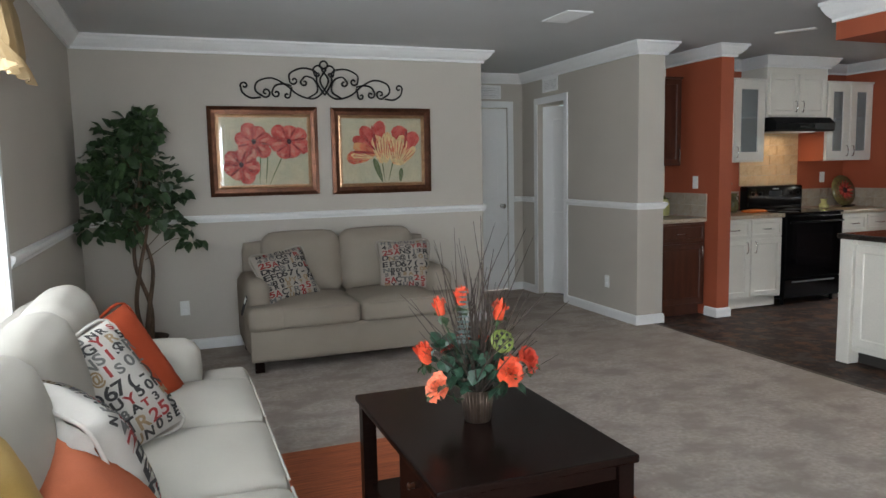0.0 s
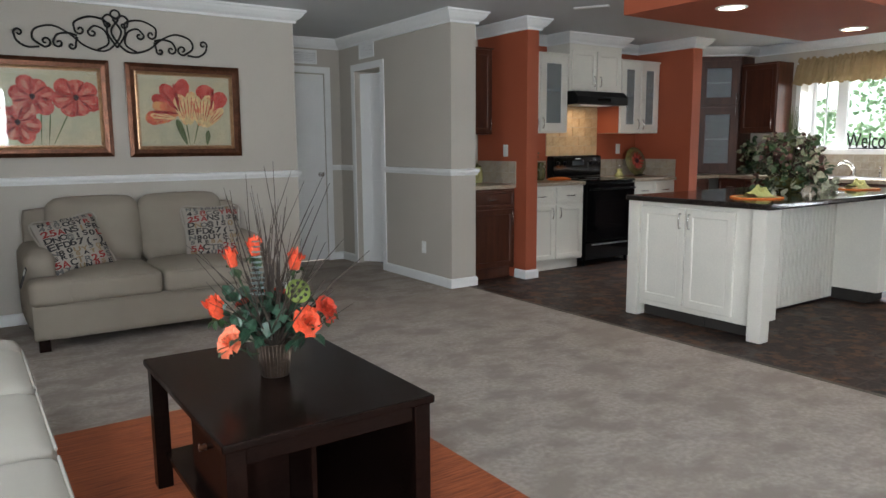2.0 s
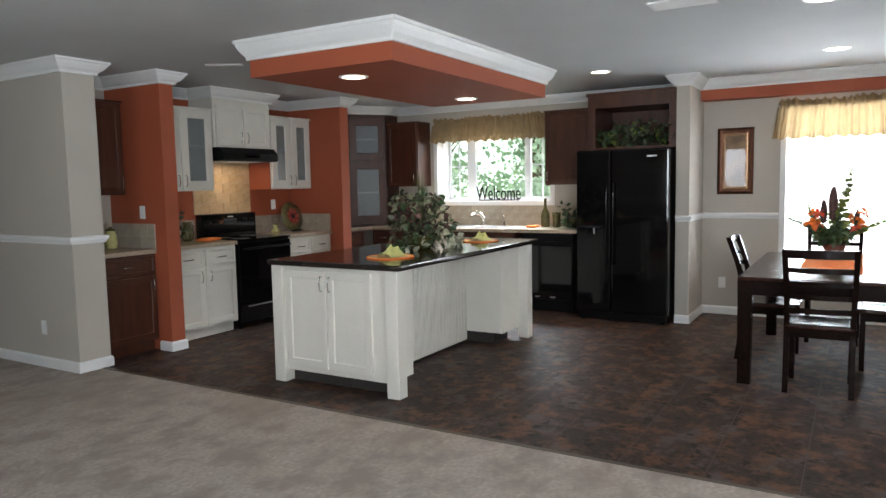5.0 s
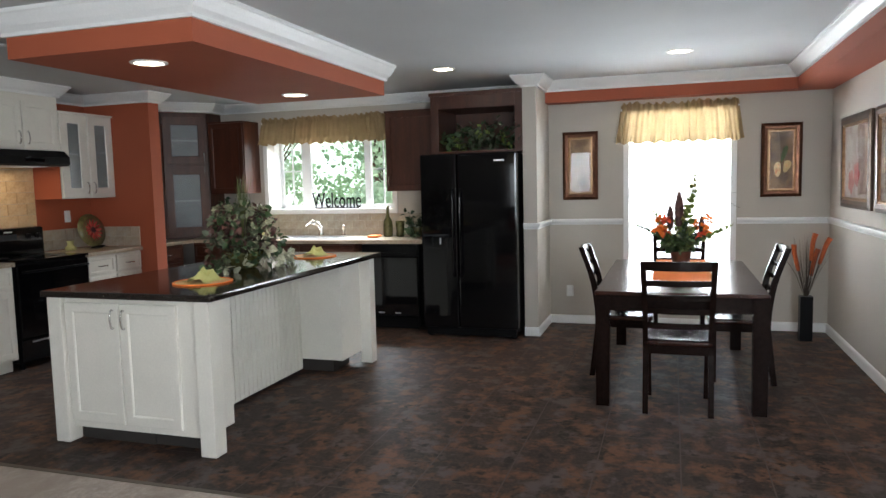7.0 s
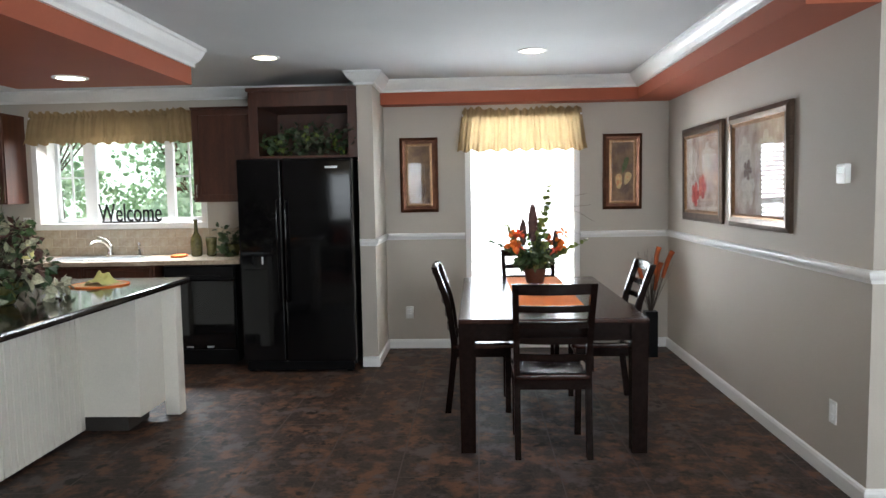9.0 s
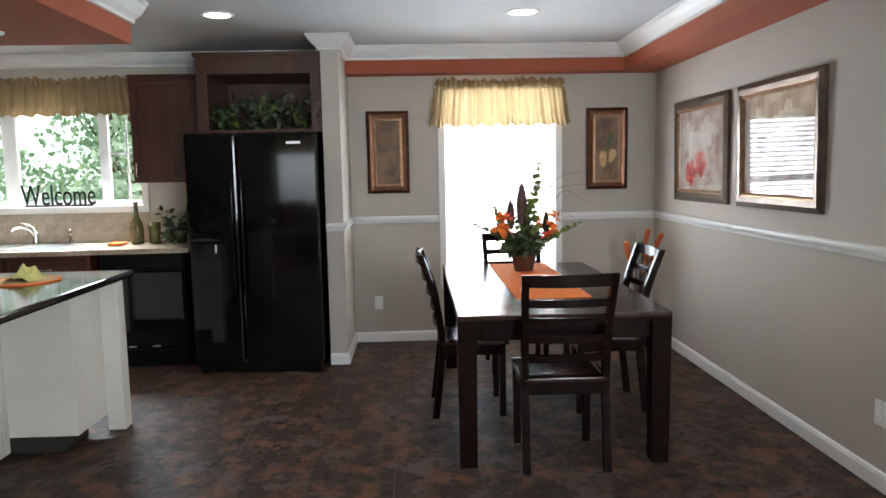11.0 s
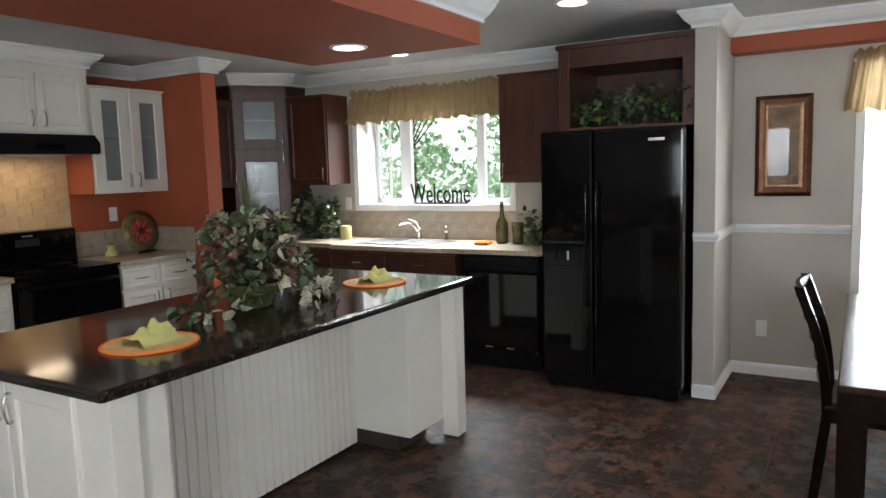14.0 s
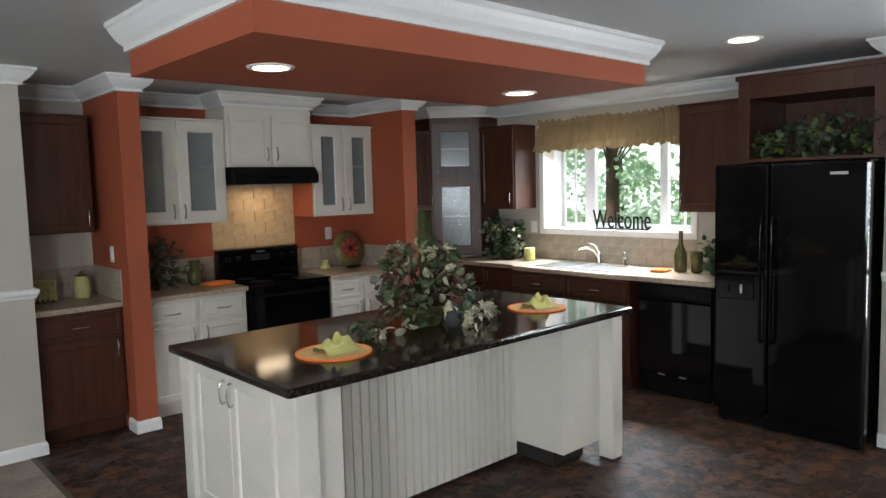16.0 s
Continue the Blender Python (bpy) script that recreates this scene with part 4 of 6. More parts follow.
# ---- ceiling fittings, switches ----
for lx, ly, lz in LIGHT_SPOTS:
    dlm = thing("recessed_downlight", "lit round recessed downlight with white ring", "ceiling light", "recessed downlights", pose(lx, ly, lz))
    bm = bmesh.new()
    rings = [[bm.verts.new((r * math.cos(k * math.pi / 16), r * math.sin(k * math.pi / 16), z)) for k in range(32)] for r, z in ((0.105, 0), (0.103, -0.006), (0.082, -0.008), (0.080, -0.001))]
    for a, b in zip(rings, rings[1:]):
        for k in range(32):
            bm.faces.new((a[k], a[(k + 1) % 32], b[(k + 1) % 32], b[k]))
    part("ring", bm, WHITE, dlm)
    part("lens", lathe([(0.081, -0.004), (0.081, -0.001)], 32), BULB, dlm)


def vent(label, m, w, d, n):
    v = thing("ceiling_vent", label, "vent", "vents", m)
    bm = bmesh.new()
    for b in ((-w / 2, -d / 2, -w / 2 + 0.02, d / 2), (w / 2 - 0.02, -d / 2, w / 2, d / 2), (-w / 2 + 0.02, -d / 2, w / 2 - 0.02, -d / 2 + 0.02), (-w / 2 + 0.02, d / 2 - 0.02, w / 2 - 0.02, d / 2)):
        box(b[0], b[1], -0.010, b[2], b[3], 0, 0.002, bm=bm)
    part("frame", bm, WHITE, v)
    part("backing", box(-w / 2 + 0.02, -d / 2 + 0.02, -0.002, w / 2 - 0.02, d / 2 - 0.02, 0), INK_GREY, v)
    for k in range(n):
        y = -d / 2 + 0.02 + (k + 0.5) * (d - 0.04) / n
        s = box(-w / 2 + 0.02, -(d - 0.04) / n * 0.46, -0.0008, w / 2 - 0.02, (d - 0.04) / n * 0.46, 0.0008)
        bmesh.ops.rotate(s, matrix=Matrix.Rotation(radians(30), 3, "X"), verts=s.verts)
        part("slat", s, WHITE, v).matrix_basis = pose(0, y, -0.006)


vent("white slotted ceiling air vent over the living room", pose(2.87, 4.80, H, 0, 0, 90), 0.36, 0.20, 6)
vent("white slotted ceiling air vent near the dining table", pose(5.04, 1.14, H, 0, 0, 90), 0.36, 0.20, 6)
vent("small white slotted ceiling vent near the hall wall", pose(4.95, 4.78, H, 0, 0, 120), 0.30, 0.06, 2)
vent("white return air grille above the hall end door", pose(3.42, 7.70, 2.26, -90, 0, 0), 0.62, 0.15, 6)
vent("white return air grille above the side doorway", pose(4.0, 7.05, 2.28, -90, 0, -90), 0.32, 0.15, 6)


def outlet(label, m, rocker=False):
    o = thing("wall_switch" if rocker else "wall_outlet", label, "switch" if rocker else "outlet", "wall plates", m)
    part("plate", box(-0.036, -0.006, -0.058, 0.036, 0, 0.058, 0.003), PLASTIC_WHITE, o)
    if rocker:
        part("rocker", box(-0.015, -0.010, -0.03, 0.015, -0.005, 0.03, 0.002), PLASTIC_WHITE, o)
    else:
        for z in (-0.022, 0.022):
            part("socket", box(-0.016, -0.009, z - 0.014, 0.016, -0.005, z + 0.014, 0.004), WHITE, o)


outlet("white outlet plate low on the sofa wall", pose(0.253, 6.32, 0.347))
outlet("white outlet plate low on the hall wall", pose(4.0, 5.98, 0.33, 0, 0, -90))
outlet("white outlet plate low on the dining wall", Matrix.Translation((8.69, 1.473, 0.34)) @ FACE_W)
outlet("white outlet plate on the side dining wall", pose(5.64, -0.92, 0.345, 0, 0, 180))
outlet("white outlet plate on the terracotta kitchen wall", pose(6.97, 6.25, 1.24))
outlet("white switch plate on the terracotta pillar", pose(4.84, 5.78, 1.24, 0, 0, -90), True)
outlet("white switch plate beside the kitchen window", Matrix.Translation((8.69, 5.12, 1.23)) @ FACE_W, True)
th = thing("thermostat", "small white thermostat on the dining wall", "thermostat", m=pose(5.58, -0.92, 1.52, 0, 0, 180))
part("case", box(-0.045, -0.028, -0.047, 0.045, 0, 0.047, 0.008), PLASTIC_WHITE, th)
part("display", box(-0.03, -0.030, 0.0, 0.03, -0.0275, 0.03, 0.001), mat("lcd", (0.35, 0.38, 0.34), 0.3), th)


# ---- dining set ----
tb = thing("dining_table", "dark mahogany dining table with square tapered legs", "table")
part("tabletop", box(5.98, -0.10, 0.735, 7.87, 0.945, 0.762, 0.007), MAHOGANY, tb)
for x0, y0, x1, y1 in ((6.06, -0.06, 7.79, -0.035), (6.06, 0.88, 7.79, 0.905), (6.02, -0.02, 6.045, 0.865), (7.805, -0.02, 7.83, 0.865)):
    part("apron", box(x0, y0, 0.63, x1, y1, 0.735, 0.002), ESPRESSO, tb)
for x, y in ((6.034, -0.052), (6.034, 0.897), (7.816, -0.052), (7.816, 0.897)):
    bm = bmesh.new()
    rows = [[bm.verts.new((x + sx * r, y + sy * r, z)) for sx, sy in ((-1, -1), (1, -1), (1, 1), (-1, 1))] for r, z in ((0.042, 0), (0.042, 0.05), (0.046, 0.60), (0.048, 0.735))]
    bm.faces.new(rows[0][::-1]), bm.faces.new(rows[-1])
    for a, b in zip(rows, rows[1:]):
        for k in range(4):
            bm.faces.new((a[k], a[(k + 1) % 4], b[(k + 1) % 4], b[k]))
    part("leg", bm, ESPRESSO, tb)


def bar(points, w, t, bm=None):
    """A rectangular bar w wide in x, t thick in y, along points."""
    bm = bm or bmesh.new()
    rows = [[bm.verts.new((x + sx * w / 2, y + sy * t / 2, z)) for sx, sy in ((-1, -1), (1, -1), (1, 1), (-1, 1))] for x, y, z in points]
    bm.faces.new(rows[0][::-1]), bm.faces.new(rows[-1])
    for a, b in zip(rows, rows[1:]):
        for k in range(4):
            bm.faces.new((a[k], a[(k + 1) % 4], b[(k + 1) % 4], b[k]))
    return bm


def chair(m):
    """Ladder-back chair; its back is at local y = 0 and it faces +y."""
    c = thing("dining_chair", "dark espresso ladder-back chair at the dining table", "chair", "chairs round the dining table", m)
    for s in (-1, 1):
        part("back_post", bar(curve([(s * 0.195, 0.0, 0.0), (s * 0.195, 0.035, 0.30), (s * 0.195, 0.045, 0.46), (s * 0.20, 0.01, 0.72), (s * 0.208, -0.075, 0.975)], 4), 0.034, 0.040), ESPRESSO, c)
        part("leg", bar([(s * 0.185, 0.40, 0), (s * 0.190, 0.40, 0.43)], 0.036, 0.036), ESPRESSO, c)
        part("side_rail", box(s * 0.19 - 0.011, 0.06, 0.375, s * 0.19 + 0.011, 0.39, 0.43), ESPRESSO, c)
    part("front_rail", box(-0.175, 0.39, 0.375, 0.175, 0.412, 0.43), ESPRESSO, c)
    part("back_rail", box(-0.18, 0.035, 0.375, 0.18, 0.06, 0.43), ESPRESSO, c)
    part("seat", cushion(0.43, 0.42, 0.034, 0.014, -0.010, 9, Matrix.Translation((0, 0.232, 0.447))), MAHOGANY, c, smooth=True)
    for z, y, hh in ((0.945, -0.062, 0.058), (0.835, -0.028, 0.036), (0.745, -0.002, 0.036), (0.655, 0.020, 0.036), (0.56, 0.034, 0.036)):
        pts = [(x, y - 0.030 * (1 - (x / 0.2) ** 2), z) for x in (-0.19, -0.1, 0, 0.1, 0.19)]
        bm = bmesh.new()
        rows = [[bm.verts.new((x, yy + a * 0.010, zz + b * hh / 2)) for a, b in ((-1, -1), (1, -1), (1, 1), (-1, 1))] for x, yy, zz in curve(pts, 3)]
        bm.faces.new(rows[0][::-1]), bm.faces.new(rows[-1])
        for a, b in zip(rows, rows[1:]):
            for k in range(4):
                bm.faces.new((a[k], a[(k + 1) % 4], b[(k + 1) % 4], b[k]))
        part("slat", bm, ESPRESSO, c)
    return c


ch = chair(pose(5.91, 0.43, 0, 0, 0, -90))
copy_thing(ch, pose(8.00, 0.41, 0, 0, 0, 90))
copy_thing(ch, pose(6.92, 1.04, 0, 0, 0, 180))
copy_thing(ch, pose(6.92, -0.22, 0, 0, 0, 0))


# ---- living room ----
def bun_sofa(name, label, m, w, d, seats, material, back_h, arm_h, feet):
    """A sofa: width along x from 0, depth along y from the front at 0 to d."""
    s = thing(name, label, "sofa", m=m)
    arm = 0.19
    part("base", box(arm * 0.3, 0.03, 0.09, w - arm * 0.3, d - 0.06, 0.30, 0.02), material, s)
    part("front_rail", cushion(w - 0.02, 0.05, 0.24, 0.02, 0.0, 7, Matrix.Translation((w / 2, 0.03, 0.20))), material, s, smooth=True)
    for k, x in enumerate((arm / 2, w - arm / 2)):
        bm = cushion(arm, d - 0.23, arm_h - 0.08, 0.075, 0.02, 9, Matrix.Translation((x, d / 2 + 0.085, (arm_h + 0.08) / 2)))
        part("armrest", bm, material, s, smooth=True)
    step = (w - 2 * arm) / seats
    for k in range(seats):
        cx = arm + step * (k + 0.5)
        bm = cushion(step - 0.006, d - 0.27, 0.17, 0.045, 0.035, 10, Matrix.Translation((cx, (d - 0.27) / 2 - 0.015, 0.385)))
        for end, at in ((0, arm / 2), (seats - 1, w - arm / 2)):
            if k == end:
                cushion(arm + 0.09, 0.215, 0.168, 0.045, 0.006, 8, Matrix.Translation((at + (0.045 if end == 0 else -0.045), 0.0925, 0.384)), bm)
        c = part("seat_cushion", bm, material, s, smooth=True)
        for zz in (0.31, 0.455):
            part("piping", tube([(cx - step / 2 + 0.03, -0.012, zz), (cx + step / 2 - 0.03, -0.012, zz)], 0.005), material, c)
        bk = Matrix.Translation((cx, d - 0.22, (back_h + 0.44) / 2)) @ Matrix.Rotation(radians(-10), 4, "X") @ Matrix.Rotation(radians(90), 4, "X")
        part("back_cushion", cushion(step - 0.006 + (0.08 if seats > 1 else 0) * 0, back_h - 0.42, 0.20, 0.085, 0.05, 10, bk), material, s, smooth=True)
    part("backrest", cushion(w - 0.10, 0.16, back_h - 0.15, 0.05, 0.0, 9, Matrix.Translation((w / 2, d - 0.08, (back_h - 0.15) / 2 + 0.09))), material, s, smooth=True)
    for x in (0.07, w - 0.07):
        for y in (0.08, d - 0.10):
            part("foot", bar([(x, y, 0), (x, y, 0.10)], 0.065, 0.065), ESPRESSO, s)
    return s


LOVE = pose(0.655, 5.34, 0)
bun_sofa("loveseat", "taupe two-seat sofa standing against the wall", LOVE, 1.62, 0.92, 2, TAUPE, 0.93, 0.63, True)
SOFA = Matrix.Translation((0.50, 1.66, 0)) @ Matrix.Rotation(radians(90), 4, "Z")
bun_sofa("sofa", "ivory three-seat sofa with welted cushions under the window", SOFA, 2.26, 0.92, 3, IVORY, 0.95, 0.64, True)

solid("area_rug", box(0.30, 1.30, 0.0, 1.985, 3.83, 0.012, 0.004), RUG, "flat orange woven rug under the coffee table", "rug")
ct = thing("coffee_table", "espresso wooden coffee table with open shelf and drawer", "coffee table")
part("tabletop", box(0.865, 2.125, 0.483, 1.545, 3.085, 0.510, 0.007), ESPRESSO, ct)
for x in (0.905, 1.505):
    for y in (2.165, 3.045):
        part("leg", box(x - 0.028, y - 0.028, 0.012, x + 0.028, y + 0.028, 0.483, 0.003), ESPRESSO, ct)
part("shelf", box(0.91, 2.17, 0.13, 1.50, 3.04, 0.152, 0.003), ESPRESSO, ct)
for b in ((0.935, 2.15, 1.475, 2.17), (0.935, 3.04, 1.475, 3.06), (1.49, 2.195, 1.51, 3.015)):
    part("apron", box(b[0], b[1], 0.43, b[2], b[3], 0.483, 0.002), ESPRESSO, ct)
part("cabinet_box", box(0.955, 2.38, 0.152, 1.15, 2.76, 0.483, 0.003), ESPRESSO, ct)
dd = part("drawer", box(0.942, 2.40, 0.17, 0.955, 2.74, 0.465, 0.003), ESPRESSO, ct)
part("back_panel", box(1.165, 3.02, 0.152, 1.49, 3.035, 0.43), ESPRESSO, ct)
part("side_panel", box(1.492, 2.195, 0.152, 1.507, 3.015, 0.43), ESPRESSO, ct)
part("divider", box(1.15, 2.20, 0.152, 1.165, 3.03, 0.483), ESPRESSO, ct)
part("knob", lathe([(0.012, 0), (0.008, 0.01), (0.014, 0.02), (0.001, 0.026)], 12), BRONZE, dd, smooth=True).matrix_basis = pose(0.942, 2.57, 0.33, 0, -90, 0)


# ---- outdoors ----
FOLIAGE = cloth_sheer("sunlit_foliage", (0.38, 0.54, 0.33))
FOLIAGE2 = cloth_sheer("pale_foliage", (0.48, 0.62, 0.45))


def leaf_quad(bm, p, d, up, size, wide=0.45):
    """One pointed leaf with a fold along its middle, from p towards d."""
    side = d.cross(up)
    side = (side if side.length > 1e-4 else d.orthogonal()).normalized() * size * wide
    n = side.cross(d).normalized() * size * 0.08
    mid, tip = p + d * size * 0.5, p + d * size - n * 1.5
    rim = [bm.verts.new(q) for q in (p, p + d * size * 0.28 + side * 0.85 + n, p + d * size * 0.62 + side * 0.8 + n, tip, p + d * size * 0.62 - side * 0.8 + n, p + d * size * 0.28 - side * 0.85 + n)]
    centre = bm.verts.new(mid)
    for k in range(6):
        bm.faces.new((centre, rim[k], rim[(k + 1) % 6]))


def rand_dir(rng, up=0.0):
    d = Vector((rng.gauss(0, 1), rng.gauss(0, 1), rng.gauss(0, 1) + up))
    return d.normalized()


def outdoor_tree(x, y, h, spread, seed, material):
    rng = random.Random(seed)
    t = thing("tree", "broad green leafy tree outside the kitchen window", "tree", "trees outside", pose(x, y, -0.6))
    part("trunk", tube(curve([(0, 0, 0), (0.1, 0.05, h * 0.3), (0, 0.1, h * 0.75)], 4), 0.22, 0.10, 8), BARK, t, smooth=True)
    bm = bmesh.new()
    for k in range(22):
        c = Vector((rng.gauss(0, spread * 0.5), rng.gauss(0, spread * 0.5), h * rng.uniform(0.12, 1.0)))
        r = rng.uniform(0.35, 0.8) * spread * 0.4
        for _ in range(110):
            q = c + rand_dir(rng) * r * rng.uniform(0.5, 1.0)
            leaf_quad(bm, q, rand_dir(rng), rand_dir(rng), rng.uniform(0.10, 0.20))
    part("crown", bm, material, t)
    bm = bmesh.new()
    for k in range(7):
        e = Vector((rng.gauss(0, spread * 0.5), rng.gauss(0, spread * 0.5), h * rng.uniform(0.5, 0.95)))
        tube([(0, 0.05, h * 0.35), tuple(e * 0.5 + Vector((0, 0, h * 0.2))), tuple(e)], 0.025, 0.01, 5, bm)
    tagged(part("branchwork", bm, BARK, t), kind="stuff")


for k, (x, y, h, s) in enumerate(((15.5, 6.0, 5.0, 2.0), (18, 10.5, 7.0, 2.4), (22, 13, 8, 2.8), (21, 8.8, 7, 2.4), (24, 17, 8, 3.0), (19, 5.2, 6, 2.4))):
    outdoor_tree(x, y, h, s, 20 + k, FOLIAGE if k % 2 else FOLIAGE2)
# self-lit sheet: sunlight and haze of distant woods put into its emission colour
WOODS_GLOW = glow("glowing_woods_backdrop", (0.93, 0.97, 1.0), 1.1)
hn, hl = WOODS_GLOW.node_tree.nodes, WOODS_GLOW.node_tree.links
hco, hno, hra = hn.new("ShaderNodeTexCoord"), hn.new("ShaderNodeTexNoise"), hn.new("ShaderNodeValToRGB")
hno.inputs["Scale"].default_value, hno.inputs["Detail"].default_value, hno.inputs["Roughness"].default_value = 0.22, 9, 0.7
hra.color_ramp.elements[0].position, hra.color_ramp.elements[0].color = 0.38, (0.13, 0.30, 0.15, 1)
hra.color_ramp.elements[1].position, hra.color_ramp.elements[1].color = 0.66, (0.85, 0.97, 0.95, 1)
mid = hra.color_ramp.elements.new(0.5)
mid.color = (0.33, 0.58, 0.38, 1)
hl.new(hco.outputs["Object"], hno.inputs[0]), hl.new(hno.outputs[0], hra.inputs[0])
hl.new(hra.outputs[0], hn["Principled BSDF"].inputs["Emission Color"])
solid("backdrop_sky", box(45, -30, -1, 45.1, 70, 30), WOODS_GLOW, "glowing backdrop painted with hazy sunlit woods and pale sky", "backdrop", kind="structure")
# added emitting panel, stands in for blown-out daylight behind the dining blinds
solid("backdrop_white", box(13.0, -4.5, -0.6, 13.1, 2.6, 4.5), glow("white_daylight_glow", (1.0, 1.0, 1.0), 2.2), "glowing white panel standing in for overexposed daylight outside the dining window", "backdrop", kind="structure")


# ---- text on things ----
def words(text, size, depth, material, parent, m, name="lettering", bold=0.0):
    """Lettering in the built-in font, made into a mesh part."""
    data = bpy.data.curves.new("text", "FONT")
    data.body, data.size, data.extrude, data.align_x, data.offset = text, size, depth, "CENTER", bold
    tmp = new("text_tmp", data)
    dg = bpy.context.evaluated_depsgraph_get()
    me = bpy.data.meshes.new_from_object(tmp.evaluated_get(dg))
    bpy.data.objects.remove(tmp)
    me.materials.clear()
    me.materials.append(material)
    ob = new(name, me)
    ob.parent = parent
    ob.matrix_basis = m
    return ob


sign = thing("welcome_sign", "black cut-out sign reading Welcome on the window sill", "sign", m=Matrix.Translation((8.76, 4.145, 1.222)) @ FACE_W)
words("Welcome", 0.185, 0.006, IRON, sign, pose(0, 0, 0.012, 90, 0, 0) @ Matrix.Diagonal((0.84, 1.35, 1, 1)))
part("base", box(-0.28, -0.012, 0, 0.28, 0.012, 0.014, 0.002), IRON, sign)

# ---- pictures ----


def ring_frame(parent, name, w, h, t0, t1, d0, d1, material):
    """A mitred frame: from outer width w, h inwards by t0..t1, with depth d0 outside and d1 inside."""
    bm = bmesh.new()
    rows = []
    for o, d in ((t0, 0.0), (t0, d0), ((t0 + t1) / 2, max(d0, d1) + 0.003), (t1, d1), (t1, 0.0)):
        rows.append([bm.verts.new((sx * (w / 2 - o), -d, sz * (h / 2 - o))) for sx, sz in ((-1, -1), (1, -1), (1, 1), (-1, 1))])
    for k in range(len(rows)):
        a, b = rows[k], rows[(k + 1) % len(rows)]
        for i in range(4):
            n = (i + 1) % 4
            bm.faces.new((a[i], a[n], b[n], b[i]))
    return part(name, bm, material, parent)


def canvas_mat(name, c1, c2, scale):
    return two_tone(mat(name, c1, 0.8, vary=0.12, scale=6, fine=60, bump=0.05), c2, scale, 0.42, 0.62)


def picture(label, m, w, h, canvas, frame_mat, border, beads, group):
    p = thing("framed_picture", label, "picture", group, m @ pose(0, 0, 0, 0.8, 0, 0))
    ring_frame(p, "frame", w, h, 0, border * 0.72, 0.022, 0.030, frame_mat)
    ring_frame(p, "inner_frame", w, h, border * 0.72, border, 0.024, 0.016, BRONZE_LT)
    art = part("print", box(-w / 2 + border * 0.9, -0.010, -h / 2 + border * 0.9, w / 2 - border * 0.9, -0.004, h / 2 - border * 0.9), canvas, p)
    g = part("glass", box(-w / 2 + border, -0.0155, -h / 2 + border, w / 2 - border, -0.0145, h / 2 - border), PIC_GLASS, p)
    g.visible_shadow = False
    if beads:
        bm = bmesh.new()
        iw, ih = w / 2 - border * 0.98, h / 2 - border * 0.98
        n = int(2 * iw / 0.022)
        for k in range(n + 1):
            for s in (-1, 1):
                box(-iw + k * 2 * iw / n - 0.006, -0.026, s * ih - 0.006, -iw + k * 2 * iw / n + 0.006, -0.016, s * ih + 0.006, bm=bm)
        n = int(2 * ih / 0.022)
        for k in range(1, n):
            for s in (-1, 1):
                box(s * iw - 0.006, -0.026, -ih + k * 2 * ih / n - 0.006, s * iw + 0.006, -0.016, -ih + k * 2 * ih / n + 0.006, bm=bm)
        tagged(part("beading", bm, BRONZE_LT, p), kind="stuff")
    return p, art


layer = [0]


def petal_shape(bm, cx, cz, ang, length, width, y, rng):
    """A flat painted petal on the print, with a wavy rim."""
    n = 14
    rim = []
    for k in range(n):
        t = 2 * math.pi * k / n
        u, v = length * (0.5 - 0.5 * math.cos(t)), width * math.sin(t) * (0.55 + 0.45 * (0.5 - 0.5 * math.cos(t))) * rng.uniform(0.9, 1.1)
        rim.append(bm.verts.new((cx + u * math.sin(ang) + v * math.cos(ang), y, cz + u * math.cos(ang) - v * math.sin(ang))))
    bm.faces.new(rim)


def painted(name, p, art_mat, shapes, y, seed):
    rng = random.Random(seed)
    bm = bmesh.new()
    for k, s in enumerate(shapes):
        petal_shape(bm, *s, -0.0102 - y - k * 0.00006, rng)
    return part(name, bm, art_mat, p)


PAINT_RED = two_tone(mat("painted_red", (0.42, 0.028, 0.025), 0.8, vary=0.4, scale=14, fine=60, bump=0.1), (0.58, 0.12, 0.09), 14, 0.45, 0.62)
PAINT_CORAL = two_tone(mat("painted_coral", (0.50, 0.085, 0.045), 0.8, vary=0.4, scale=14, fine=60, bump=0.1), (0.60, 0.30, 0.12), 12, 0.45, 0.62)
PAINT_YEL = two_tone(mat("painted_cream_yellow", (0.66, 0.48, 0.24), 0.8, vary=0.3, scale=14, fine=60, bump=0.1), (0.58, 0.14, 0.06), 16, 0.52, 0.66)
PAINT_DEEP = two_tone(mat("painted_crimson", (0.22, 0.010, 0.012), 0.8, vary=0.4, scale=20, fine=60, bump=0.1), (0.40, 0.04, 0.035), 20, 0.45, 0.6)
PAINT_ROSE = two_tone(mat("painted_rose", (0.60, 0.20, 0.15), 0.8, vary=0.3, scale=20, fine=60, bump=0.1), (0.50, 0.08, 0.06), 20, 0.45, 0.6)
PAINT_GRN = mat("painted_green", (0.10, 0.13, 0.055), 0.8, vary=0.4, scale=14)
PAINT_DARK = mat("painted_dark", (0.05, 0.015, 0.02), 0.8, vary=0.4, scale=14)
CANVAS = canvas_mat("sage_cream_canvas", (0.50, 0.45, 0.31), (0.42, 0.40, 0.29), 5)

